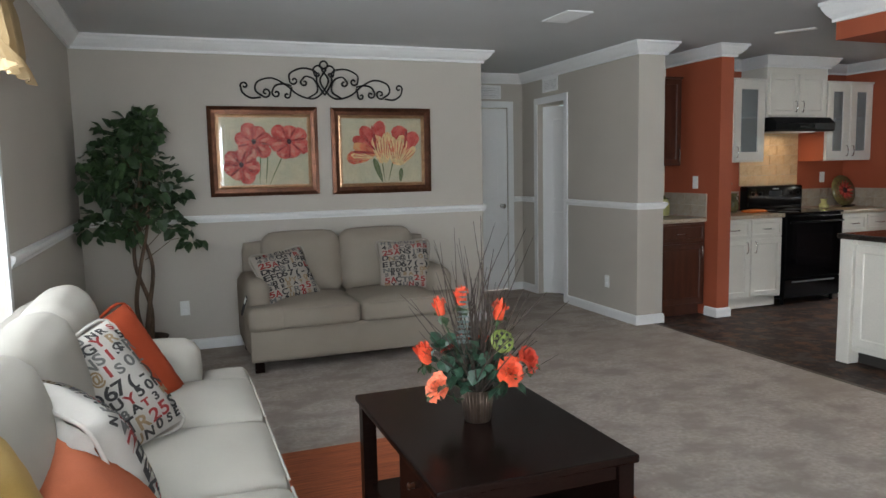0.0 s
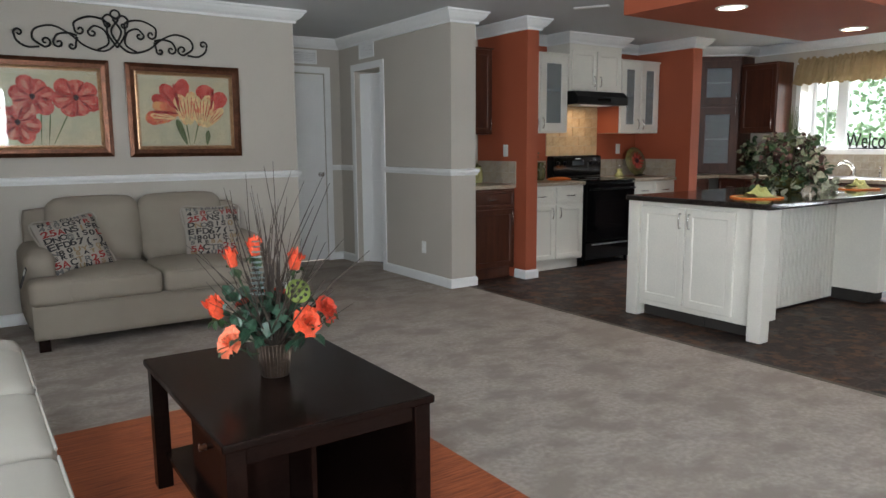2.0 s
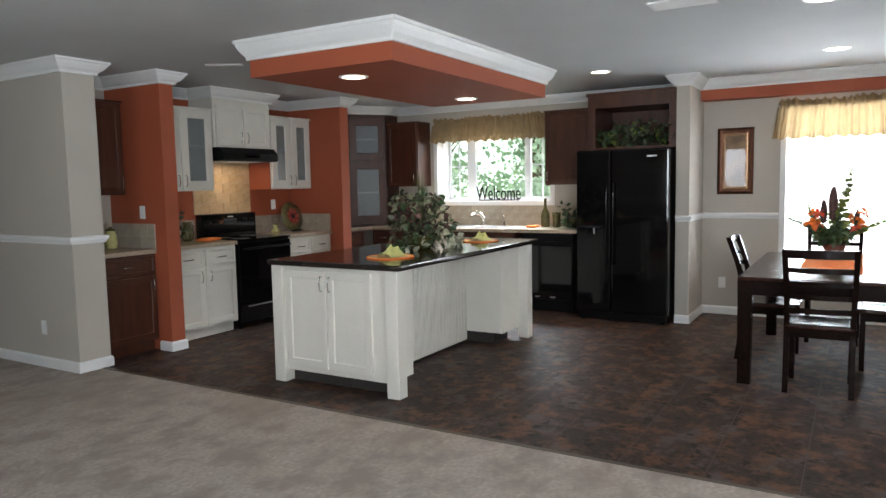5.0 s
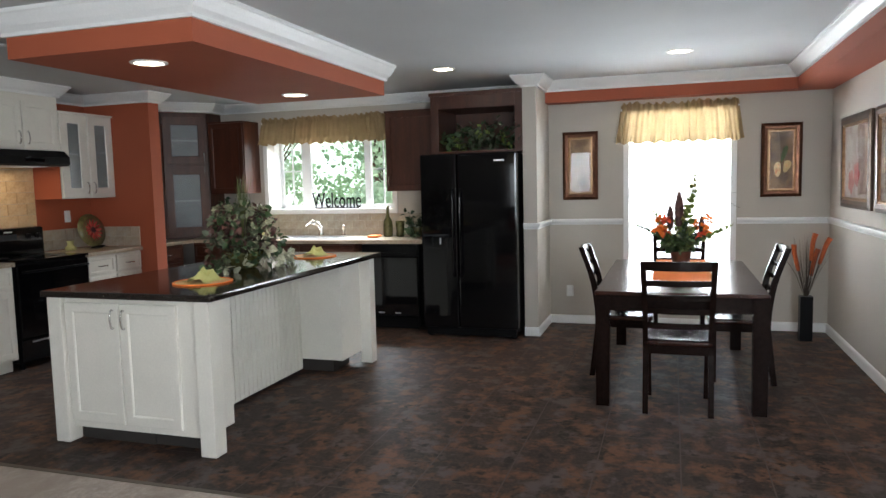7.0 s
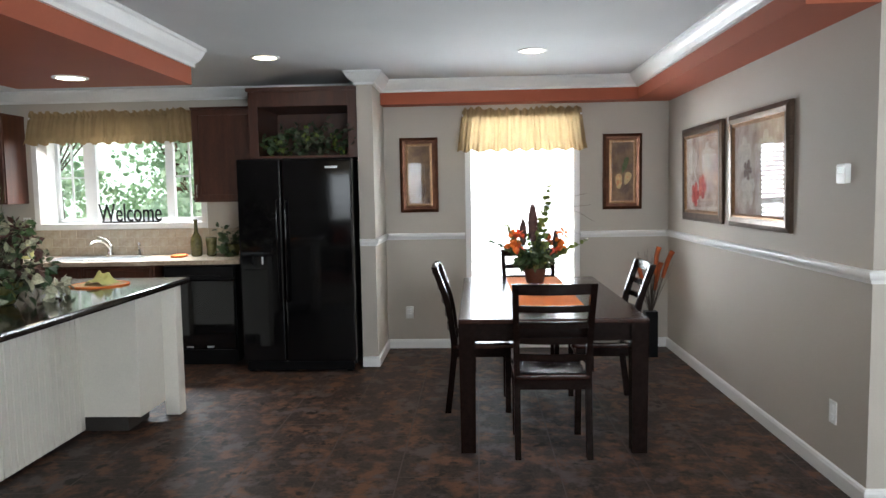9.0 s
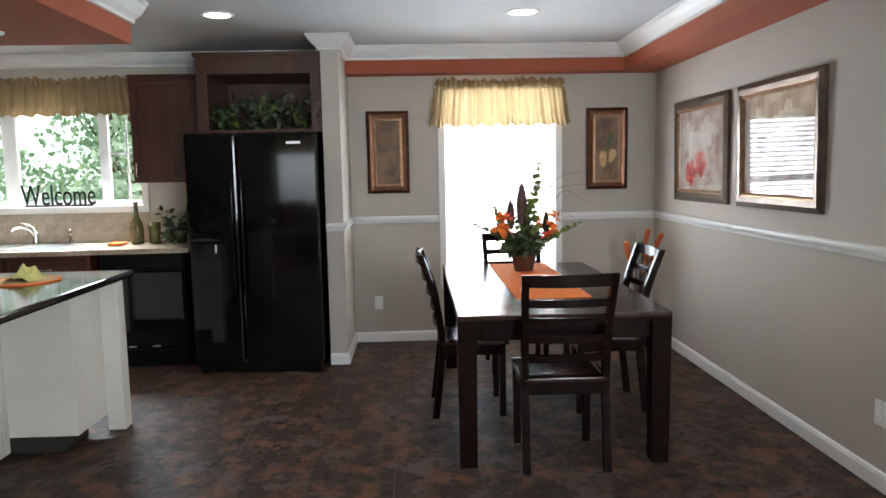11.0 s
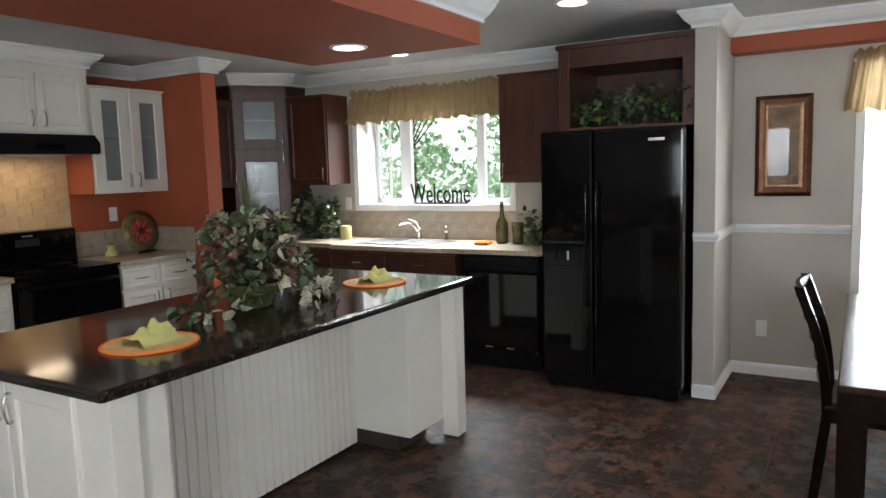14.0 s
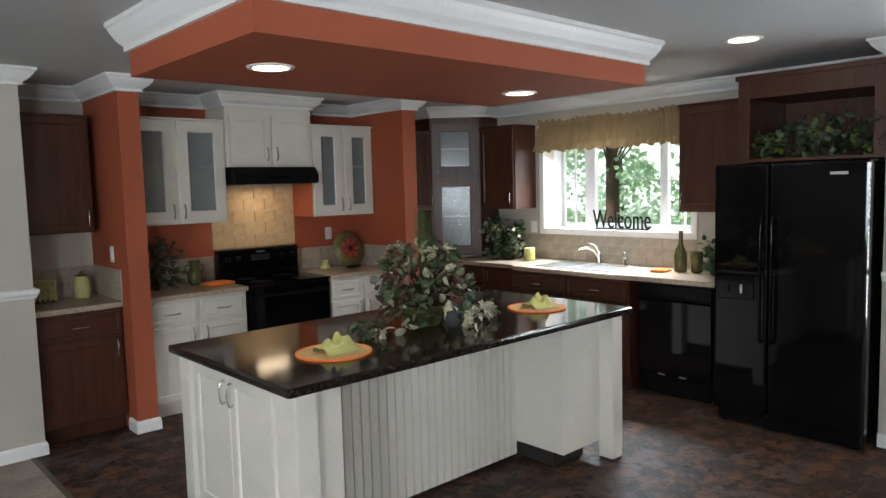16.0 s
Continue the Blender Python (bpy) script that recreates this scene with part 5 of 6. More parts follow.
p1, _ = picture("bronze framed print of red poppies above the sofa", pose(0.937, 6.318, 1.588), 0.875, 0.72, CANVAS, BRONZE, 0.085, True, "flower prints over the sofa")
pts, folds, lights = [], [], []
for n, (cx, cz, r) in enumerate(((-0.19, -0.11, 0.15), (-0.085, 0.075, 0.15), (0.20, 0.075, 0.16))):
    for k in range(7):
        a = k * 2 * math.pi / 7 + 0.5 * n
        pts.append((cx, cz, a, r * (0.85 + 0.25 * ((k * 5 + n) % 4) / 3), r * 0.50))
        folds.append((cx + 0.02 * math.sin(a), cz + 0.02 * math.cos(a), a + 0.42, r * 0.72, r * 0.07))
        lights.append((cx + 0.05 * math.sin(a), cz + 0.05 * math.cos(a), a - 0.08, r * 0.55, r * 0.13))
painted("painted_stem", p1, PAINT_GRN, [(-0.05, -0.27, 0.06, 0.30, 0.006), (0.0, -0.27, 0.10, 0.26, 0.006), (0.03, -0.27, 0.45, 0.30, 0.006), (-0.10, -0.27, -0.4, 0.15, 0.006), (-0.12, -0.20, -1.4, 0.10, 0.03)], 0.0001, 1)
painted("painted_poppy", p1, PAINT_RED, pts, 0.0006, 2)
painted("petal_fold", p1, PAINT_DEEP, folds, 0.0020, 13)
painted("petal_light", p1, PAINT_ROSE, lights, 0.0034, 14)
painted("poppy_heart", p1, PAINT_DARK, [(cx, cz - 0.02, 0, 0.045, 0.024) for cx, cz in ((-0.19, -0.11), (-0.085, 0.075), (0.20, 0.075))], 0.0048, 3)
p2, _ = picture("bronze framed print of red and yellow tulips above the sofa", pose(1.93, 6.318, 1.583), 0.885, 0.725, CANVAS, BRONZE, 0.085, True, "flower prints over the sofa")
painted("painted_stem", p2, PAINT_GRN, [(0.02, -0.27, -0.12, 0.28, 0.007), (0.05, -0.27, 0.25, 0.28, 0.007), (0.0, -0.27, -0.35, 0.22, 0.03), (0.16, -0.27, 0.1, 0.12, 0.025)], 0.0001, 4)
painted("painted_tulip", p2, PAINT_RED, [(-0.06, 0.0, -0.5, 0.24, 0.07), (-0.08, -0.02, -0.9, 0.22, 0.06), (-0.04, 0.0, 0.1, 0.26, 0.07), (0.22, 0.0, 0.5, 0.18, 0.08), (0.18, 0.02, -0.2, 0.20, 0.09)], 0.0006, 5)
painted("painted_tulip", p2, PAINT_CORAL, [(-0.06, -0.02, -1.75, 0.26, 0.075), (-0.05, -0.03, -1.2, 0.22, 0.06)], 0.0014, 6)
petals = [(0.0, -0.11, -0.22, 0.25, 0.075), (0.03, -0.11, 0.08, 0.27, 0.07), (0.11, -0.12, -0.12, 0.25, 0.07), (0.13, -0.13, 0.22, 0.27, 0.07), (0.15, -0.13, 0.75, 0.22, 0.045), (-0.08, -0.06, -1.45, 0.20, 0.035)]
painted("painted_tulip", p2, PAINT_YEL, petals, 0.0020, 7)
painted("petal_streak", p2, PAINT_RED, [(x + 0.05 * math.sin(a + o), z + 0.05 * math.cos(a + o), a + o * 0.6, l * 0.66, 0.0045) for x, z, a, l, w in petals for o in (-0.22, 0.0, 0.22)], 0.0028, 15)
painted("petal_fold", p2, PAINT_DEEP, [(-0.06, 0.0, -0.68, 0.20, 0.016), (-0.05, 0.0, -0.18, 0.22, 0.018), (0.20, 0.02, 0.15, 0.17, 0.016), (-0.06, -0.02, -1.5, 0.20, 0.014)], 0.0040, 16)
DUSK = canvas_mat("dusky_brown_print", (0.16, 0.10, 0.075), (0.30, 0.19, 0.11), 7)
for y, lab in ((1.358, "narrow bronze framed still life beside the dining window"), (-0.498, "narrow bronze framed fruit print beside the dining window")):
    p, _ = picture(lab, Matrix.Translation((8.688, y, 1.622)) @ FACE_W, 0.352, 0.685, DUSK, BRONZE, 0.075, True, "narrow prints at the dining window")
    if y < 0:
        painted("fruit", p, PAINT_YEL, [(-0.03, -0.16, 0, 0.14, 0.04), (0.03, -0.12, 0.3, 0.12, 0.04)], 0.0004, 8)
        painted("painted_leaf", p, PAINT_GRN, [(0.0, -0.02, 0.3, 0.16, 0.03)], 0.0008, 9)
FLORAL = canvas_mat("red_grey_floral_canvas", (0.50, 0.42, 0.36), (0.30, 0.20, 0.17), 5)
PAINT_PALE = mat("painted_pale_grey", (0.52, 0.46, 0.40), 0.8, vary=0.25, scale=14)
for x, lab in ((7.70, "dark pewter framed abstract floral print"), (6.61, "dark pewter framed pale floral print")):
    p, _ = picture(lab, pose(x, -0.918, 1.572, 0, 0, 180), 0.955, 0.74, FLORAL, PEWTER, 0.085, False, "floral prints on the dining side wall")
    painted("painted_blossom", p, PAINT_PALE, [(cx, cz, k * 1.256, 0.12, 0.055) for cx, cz in ((-0.22, 0.10), (-0.16, -0.12), (0.12, 0.12)) for k in range(5)], 0.0004, 10)
    if x > 7:
        painted("painted_blossom", p, PAINT_RED, [(cx, cz, k * 1.256 + 0.4, 0.10, 0.05) for cx, cz in ((-0.16, -0.16), (0.02, -0.10)) for k in range(5)], 0.003, 11)
    else:
        painted("painted_blossom", p, mat("painted_plum", (0.15, 0.085, 0.08), 0.8, vary=0.3), [(-0.16, 0.0, k * 1.256 + 0.4, 0.07, 0.03) for k in range(5)], 0.003, 12)

# ---- wrought iron scroll ----
iron = thing("iron_scroll", "black wrought iron scroll ornament above the prints", "wall ornament", m=pose(1.445, 6.30, 2.165))


def scroll(points, end_at, turns, r, cw, both=1):
    """A rod through points that ends in a spiral round end_at."""
    last = Vector(points[-1])
    a0 = math.atan2(last[1] - end_at[1], last[0] - end_at[0])
    sp = [(end_at[0] + r * (1 - 0.82 * k / 20) * math.cos(a0 + cw * turns * 2 * math.pi * k / 20), end_at[1] + r * (1 - 0.82 * k / 20) * math.sin(a0 + cw * turns * 2 * math.pi * k / 20)) for k in range(21)]
    path = [(q[0], q[1]) for q in curve([(*p, 0) for p in points], 6)][:-1] + sp
    for s in (-1, 1):
        part("scroll", tube([(s * x, -0.008, z) for x, z in path], 0.0075, segments=6), IRON, iron, smooth=True)


scroll([(0.02, 0.09), (-0.035, 0.0), (0.02, -0.10), (0.10, -0.15), (0.22, -0.12), (0.32, -0.04), (0.43, 0.01), (0.54, -0.02), (0.56, -0.09), (0.49, -0.145)], (0.48, -0.105), 1.1, 0.040, -1)
scroll([(0.0, -0.12), (0.06, -0.02), (0.07, 0.07), (0.18, 0.095), (0.28, 0.05), (0.285, -0.01)], (0.25, -0.005), 1.0, 0.035, -1)
scroll([(0.14, -0.145), (0.06, -0.09), (0.08, 0.0), (0.15, 0.03), (0.195, -0.01)], (0.165, -0.02), 0.9, 0.032, -1)
scroll([(0.52, -0.145), (0.60, -0.15), (0.66, -0.11), (0.675, -0.06)], (0.645, -0.055), 1.0, 0.032, 1)
scroll([(0.27, -0.05), (0.33, -0.035), (0.40, -0.05), (0.43, -0.10)], (0.395, -0.11), 1.0, 0.035, -1)
scroll([(0.27, -0.06), (0.285, -0.12)], (0.31, -0.125), 1.0, 0.028, 1)
scroll([(0.0, 0.095), (0.05, 0.12), (0.085, 0.095), (0.08, 0.05)], (0.055, 0.05), 0.9, 0.025, -1)
part("ring", tube([(0.032 * math.cos(k * math.pi / 12), -0.008, 0.125 + 0.032 * math.sin(k * math.pi / 12)) for k in range(25)], 0.0075), IRON, iron, smooth=True)


# ---- pillows ----
def pillow_z(u, v, t):
    return t * (max(0.0, 1 - u ** 4) ** 0.5) * (max(0.0, 1 - v ** 4) ** 0.5) + 0.004


def pillow(name, label, m, size, thick, material, letters=False, seed=0):
    """A square pillow, face towards local +z."""
    rng = random.Random(seed)
    p = thing(name, label, "pillow", "throw pillows", m)
    bm = bmesh.new()
    n, h = 16, size / 2
    sides = []
    for s in (1, -1):
        sides.append([[bm.verts.new((h * (-1 + 2 * i / n) * (1 - 0.06 * (1 - (1 - 2 * j / n) ** 2)), h * (-1 + 2 * j / n) * (1 - 0.06 * (1 - (1 - 2 * i / n) ** 2)), s * (pillow_z(-1 + 2 * i / n, -1 + 2 * j / n, thick) + rng.uniform(-0.002, 0.002)))) for i in range(n + 1)] for j in range(n + 1)])
    for g, flip in zip(sides, (False, True)):
        for j in range(n):
            for i in range(n):
                f = (g[j][i], g[j][i + 1], g[j + 1][i + 1], g[j + 1][i])
                bm.faces.new(f[::-1] if flip else f)
    bmesh.ops.remove_doubles(bm, verts=bm.verts, dist=0.0001)
    part("cover", bm, material, p, smooth=True)
    rim = [(h * a, h * b, 0) for a, b in ((-1, -1), (0, -0.94), (1, -1), (0.94, 0), (1, 1), (0, 0.94), (-1, 1), (-0.94, 0), (-1, -1))]
    part("piping", tube(curve(rim, 5), 0.007), material, p, smooth=True)
    if letters:
        inks = (INK, INK_RED, INK_TAN, INK_GREY)
        rows = (("NE3@UNRS", 0.7), ("43@CGYR5", 1.0), ("25ANSI$R", 1.25), ("DNO@IS0L", 1.1), ("EFD67(-)", 1.35), ("N80UY50N", 1.0), ("SRE8AT3M", 0.75), ("5ACTR25S", 1.25), ("MY4UN0SE", 0.8))
        total, top = sum(h2 for _, h2 in rows), size * 0.455
        for k, (row, share) in enumerate(rows):
            tall = size * 0.91 * share / total
            for c, chx in enumerate(row):
                cell = size * 0.91 / len(row)
                x, y = -size * 0.455 + (c + 0.5) * cell + rng.uniform(-0.1, 0.1) * cell, top - tall * 0.93 + rng.uniform(-0.12, 0.12) * tall
                ink = INK if share > 1.3 else inks[rng.choice((0, 0, 0, 1, 2, 3, 3))]
                if chx in "25A" and share == 1.25:
                    ink = INK_RED
                ob = words(chx, tall * rng.uniform(1.05, 1.25), 0, ink, p, Matrix.Identity(4), bold=0.0016)
                wide = min(1.5, cell * 1.02 / max(0.004, ob.dimensions.x))
                for v in ob.data.vertices:
                    px, py = v.co.x * wide + x, v.co.y + y
                    v.co = (px, py, pillow_z(max(-1, min(1, px / h)), max(-1, min(1, py / h)), thick) + 0.0035)
            top -= tall
    return p


PRINTED = "off-white pillow with stencilled letters"
pillow("throw_pillow", PRINTED + " on the taupe sofa", LOVE @ pose(0.32, 0.40, 0.63, 62, 0, 0) @ pose(0, 0, 0, 0, 10, 14), 0.42, 0.07, OATMEAL, True, 1)
pillow("throw_pillow", PRINTED + " leaning on the sofa back", LOVE @ pose(1.29, 0.45, 0.645, 66, 0, 0) @ pose(0, 0, 0, 0, -6, -3), 0.42, 0.07, OATMEAL, True, 2)
pillow("throw_pillow", PRINTED + " on the ivory sofa", pose(-0.055, 2.94, 0.66, 56, 0, 44) @ pose(0, 0, 0, 0, 0, 12), 0.46, 0.08, PILLOW, True, 3)
pillow("throw_pillow", PRINTED + " beside an orange pillow", pose(-0.05, 2.38, 0.645, 68, 0, 120) @ pose(0, 0, 0, 0, 0, 8), 0.42, 0.12, PILLOW, True, 4)
pillow("throw_pillow", "plain burnt orange pillow against the sofa arm", pose(-0.02, 3.42, 0.625, 62, 0, 50) @ pose(0, 0, 0, 0, 0, 12), 0.46, 0.08, ORANGE_CLOTH, False, 5)
pillow("throw_pillow", "plain coral orange pillow leaning on a printed pillow", pose(0.0, 2.13, 0.60, 50, 0, 96) @ pose(0, 0, 0, 0, 0, 8), 0.42, 0.11, CORAL_CLOTH, False, 6)
pillow("throw_pillow", "mustard yellow pillow on the sofa arm", pose(-0.14, 1.93, 0.74, 72, 0, 112) @ pose(0, 0, 0, 0, 0, 14), 0.42, 0.07, MUSTARD, False, 7)
tag = thing("price_tag", "small dark tag hanging from the sofa arm", "tag", m=LOVE @ pose(-0.008, 0.10, 0.50, 0, 18, 0))
part("card", box(-0.004, -0.05, -0.08, 0.0, 0.05, 0.05, 0.001), INK, tag)
part("label", box(-0.0055, -0.04, 0.0, -0.004, 0.04, 0.04), PLASTIC_WHITE, tag)


# ---- plants ----
def leafy(rng, centres, count, size, bm=None, up=0.2, wide=0.45):
    bm = bm or bmesh.new()
    for c, r in centres:
        for _ in range(count):
            d = rand_dir(rng, up)
            leaf_quad(bm, Vector(c) + d * r * rng.uniform(0.25, 1.0), (d + 0.7 * rand_dir(rng) - Vector((0, 0, 0.35))).normalized(), rand_dir(rng, 1.5), size * rng.uniform(0.7, 1.25), wide)
    return bm


rng = random.Random(11)
fic = thing("ficus_tree", "artificial ficus tree with twisted trunks in a dark basket", "potted tree", m=pose(-0.02, 5.95, 0))
part("basket", lathe([(0.10, 0), (0.12, 0.02), (0.14, 0.20), (0.15, 0.22), (0.135, 0.225), (0.12, 0.19), (0.001, 0.18)], 20), mat("dark_wicker", (0.06, 0.038, 0.024), 0.8, vary=0.5, scale=30, bump=0.8), fic, smooth=True)
for k in range(3):
    a = k * 2.1
    path = [(0.03 * math.cos(a), 0.03 * math.sin(a), 0.18), (0.06 * math.cos(a + 1), 0.05 * math.sin(a + 1), 0.45), (0.07 * math.cos(a + 2.4), 0.05 * math.sin(a + 2), 0.75), (0.05 * math.cos(a + 4), 0.05 * math.sin(a + 4), 1.05), (0.13 * math.cos(a + 5), 0.12 * math.sin(a + 5), 1.5)]
    part("trunk", tube(curve(path, 6), 0.019, 0.008, 8), BARK, fic, smooth=True)
cen = []
bm = bmesh.new()
for k in range(52):
    a, z = rng.uniform(0, 6.28), 0.90 + 0.90 * rng.random() ** 0.7
    reach = 0.40 * (1 - 0.75 * max(0, (z - 1.25) / 0.6)) * (0.7 if z < 0.95 else 1) * rng.uniform(0.35, 1.05)
    c = (reach * math.cos(a) - 0.04, reach * 0.62 * math.sin(a) - 0.02, z)
    cen.append((c, 0.10))
    tube([(0.02 * math.cos(a), 0.02 * math.sin(a), z - 0.16), (c[0] * 0.6, c[1] * 0.6, z - 0.02), c], 0.004, 0.002, 4, bm)
tagged(part("twigwork", bm, BARK, fic), kind="stuff")
half = len(cen) // 4
part("foliage", leafy(rng, cen[half:], 13, 0.095, up=0.0), LEAF, fic)
part("foliage", leafy(rng, cen[:half], 17, 0.09, up=0.0), LEAF2, fic, "lighter green leaves")


def ivy(name, label, m, spread, count, leaf, mats, seed, pot=None):
    r = random.Random(seed)
    t = thing(name, label, "plant", "greenery", m)
    if pot:
        part("pot", lathe([(pot * 0.7, 0), (pot, 0.10), (pot * 0.95, 0.11), (pot * 0.8, 0.09), (0.001, 0.085)], 16), OLIVE_GLASS, t, smooth=True)
    stems = bmesh.new()
    cs = []
    for k in range(count):
        c = Vector((r.uniform(-1, 1) * spread[0], r.uniform(-1, 1) * spread[1], abs(r.gauss(0.45, 0.3)) * spread[2]))
        c.z = min(max(c.z, 0.03), spread[2])
        cs.append((c, leaf * 1.1))
        tube([(c.x * 0.15, c.y * 0.15, 0.0), (c.x * 0.6, c.y * 0.6, c.z * 0.9), tuple(c)], 0.0025, 0.0015, 4, stems)
    tagged(part("stemwork", stems, TWIG, t), kind="stuff")
    for k, mm in enumerate(mats):
        part("foliage", leafy(r, cs[k::len(mats)], 9, leaf, wide=0.5), mm, t)
    return t


ivy("ivy_plant", "green ivy garland in the niche above the refrigerator", pose(8.24, 2.26, 1.79), (0.16, 0.40, 0.25), 58, 0.050, (LEAF2, LEAF, LEAF3, LEAF, LEAF_LIME, LEAF), 1)
ivy("ivy_plant", "glossy green ivy in the counter corner", pose(8.48, 5.33, 0.917), (0.12, 0.20, 0.42), 50, 0.058, (LEAF2, LEAF, LEAF_PALE), 2, 0.07)
ivy("ivy_plant", "dark green ivy beside the refrigerator on the counter", pose(8.50, 3.06, 0.917), (0.10, 0.11, 0.28), 18, 0.055, (LEAF2, LEAF), 3, 0.06)
ivy("grape_ivy", "trailing dark greenery on the counter by the range", pose(5.22, 6.05, 0.917), (0.16, 0.10, 0.36), 22, 0.05, (LEAF, LEAF3), 4, 0.05)

ia = thing("island_arrangement", "large mixed greenery arrangement with pale leaves on the island", "plant", "greenery", pose(5.66, 3.34, 0.917))
part("bowl", lathe([(0.07, 0), (0.09, 0.01), (0.13, 0.10), (0.135, 0.12), (0.12, 0.11), (0.001, 0.10)], 20), OLIVE_GLASS, ia, smooth=True)
r = random.Random(7)
cs = []
stems = bmesh.new()
for k in range(70):
    a, e = r.uniform(0, 6.28), r.uniform(-0.25, 1.15)
    d = Vector((math.cos(a) * math.cos(e) * 0.245, math.sin(a) * math.cos(e) * 0.22, 0.14 + 0.30 * math.sin(e)))
    d.z = max(d.z, 0.02)
    cs.append((d, 0.055))
    tube([(0, 0, 0.09), tuple(d * 0.6 + Vector((0, 0, 0.08))), tuple(d)], 0.0028, 0.0016, 4, stems)
for x, y in ((-0.34, -0.06), (-0.40, -0.02), (-0.45, -0.08), (0.36, -0.12), (0.42, -0.05), (0.40, 0.10)):
    cs.append((Vector((x, y, 0.05)), 0.05))
    tube([(0, 0, 0.09), (x * 0.5, y * 0.5, 0.14), (x, y, 0.04)], 0.0028, 0.0016, 4, stems)
tagged(part("stemwork", stems, TWIG, ia), kind="stuff")
for k, (mm, nn) in enumerate(((LEAF3, 9), (LEAF2, 8), (LEAF, 10), (LEAF_PALE, 8), (LEAF_WINE, 9))):
    part("foliage", leafy(r, cs[k::5], nn, 0.054, wide=0.42), mm, ia)
bm = bmesh.new()
for k in range(60):
    a = r.uniform(0, 6.28)
    t = r.uniform(0.01, 0.085)
    tube([(0, 0, 0.10), (t * 0.35 * math.cos(a), t * 0.35 * math.sin(a), 0.36), (t * math.cos(a), t * math.sin(a), r.uniform(0.48, 0.66))], 0.0026, 0.0008, 4, bm)
part("grass_plume", bm, mat("olive_grass", (0.085, 0.10, 0.030), 0.6, vary=0.5, scale=14), ia, "tall spiky grass blades")


PALE_BIG = mat("cream_edged_leaf", (0.42, 0.42, 0.30), 0.5, vary=0.5, scale=30, fine=90, bump=0.2)
for k, (x, y, z) in enumerate(((0.16, -0.24, 0.05), (0.10, -0.27, 0.04), (0.24, -0.20, 0.06), (0.30, -0.14, 0.05), (0.36, -0.10, 0.05), (-0.28, -0.16, 0.05), (-0.38, -0.10, 0.04), (0.20, -0.12, 0.22), (-0.06, -0.22, 0.16), (-0.02, -0.20, 0.30), (0.24, -0.04, 0.16))):
    part("foliage", leafy(random.Random(300 + k), [((x, y, z), 0.035)], 6, 0.068, up=0.3, wide=0.42), PALE_BIG, ia, "cream-edged pale leaves")
for k, (x, y, z) in enumerate(((0.12, -0.06, 0.38), (0.18, 0.02, 0.34), (-0.20, -0.05, 0.30), (-0.12, 0.06, 0.40))):
    part("foliage", leafy(random.Random(330 + k), [((x, y, z), 0.05)], 22, 0.045, up=0.2, wide=0.42), LEAF_WINE, ia, "wine brown leafy head")


def rose(parent, c, radius, material, aim, seed, bud=False, name="rose"):
    """A rose of curled, overlapping petals round an axis; a bud stays tall and closed."""
    rg = random.Random(seed)
    rot = Vector((0, 0, 1)).rotation_difference(Vector(aim).normalized()).to_matrix().to_4x4()
    bm = bmesh.new()
    count, cols, rows = (12, 8, 6) if bud else (26, 8, 6)
    for k in range(count):
        f = k / (count - 1)
        ang = k * 2.4 + rg.uniform(-0.25, 0.25)
        if bud:
            base, tip, high, span, flare = 0.18 + 0.30 * f, 0.10 + 0.60 * f, 2.3 - 0.5 * f, 1.5 - 0.4 * f, 0.30 * f
        else:
            base, tip, high, span, flare = 0.05 + 0.22 * f, 0.08 + 0.80 * f ** 0.8, 1.05 - 0.62 * f, 1.35 - 0.65 * f, 0.42 * f
        wave, lift = rg.uniform(0, 6.28), rg.uniform(0.88, 1.12)
        g = []
        for j in range(rows):
            v = j / (rows - 1)
            row = []
            for i in range(cols):
                u = -1 + 2 * i / (cols - 1)
                a = ang + u * span * (0.55 + 0.45 * math.sin(math.pi * min(1.0, v + 0.12)))
                curl = max(0.0, v - 0.65) / 0.35
                rr = radius * (base + (tip - base) * v ** 0.55 + flare * curl ** 1.5 + 0.05 * f * math.sin(4 * u + wave) * v + 0.03 * f * u * u)
                z = radius * (high * lift * (v - 0.30 * u * u * v * v) - 0.28 * flare * curl ** 2 + 0.04 * math.sin(5 * u + wave) * v - 0.4)
                row.append(bm.verts.new((rr * math.cos(a), rr * math.sin(a), z)))
            g.append(row)
        for p, q in zip(g, g[1:]):
            for i in range(cols - 1):
                bm.faces.new((p[i], p[i + 1], q[i + 1], q[i]))
    bmesh.ops.transform(bm, matrix=Matrix.Translation(c) @ rot, verts=bm.verts)
    return part(name, bm, material, parent, smooth=True)


def blade(bm, base, bend, tip, wide):
    """A thin grass blade that narrows to its tip."""
    tube(curve([base, bend, tip], 4), wide, 0.0008, 4, bm)


cf = thing("flower_arrangement", "orange rose arrangement with dry twigs in a metal cup", "flowers", "flower arrangements", pose(1.205, 2.62, 0.510))
part("vase", lathe([(0.045, 0), (0.048, 0.004), (0.060, 0.115), (0.062, 0.12), (0.056, 0.118), (0.050, 0.05), (0.001, 0.04)], 28), PEWTER, cf, "ribbed dark pewter cup", True)
for k in range(28):
    a = k * 2 * math.pi / 28
    part("rib", tube([(0.0465 * math.cos(a), 0.0465 * math.sin(a), 0.006), (0.0605 * math.cos(a), 0.0605 * math.sin(a), 0.114)], 0.0022, segments=5), PEWTER, cf, smooth=True)
r = random.Random(3)
bm = bmesh.new()
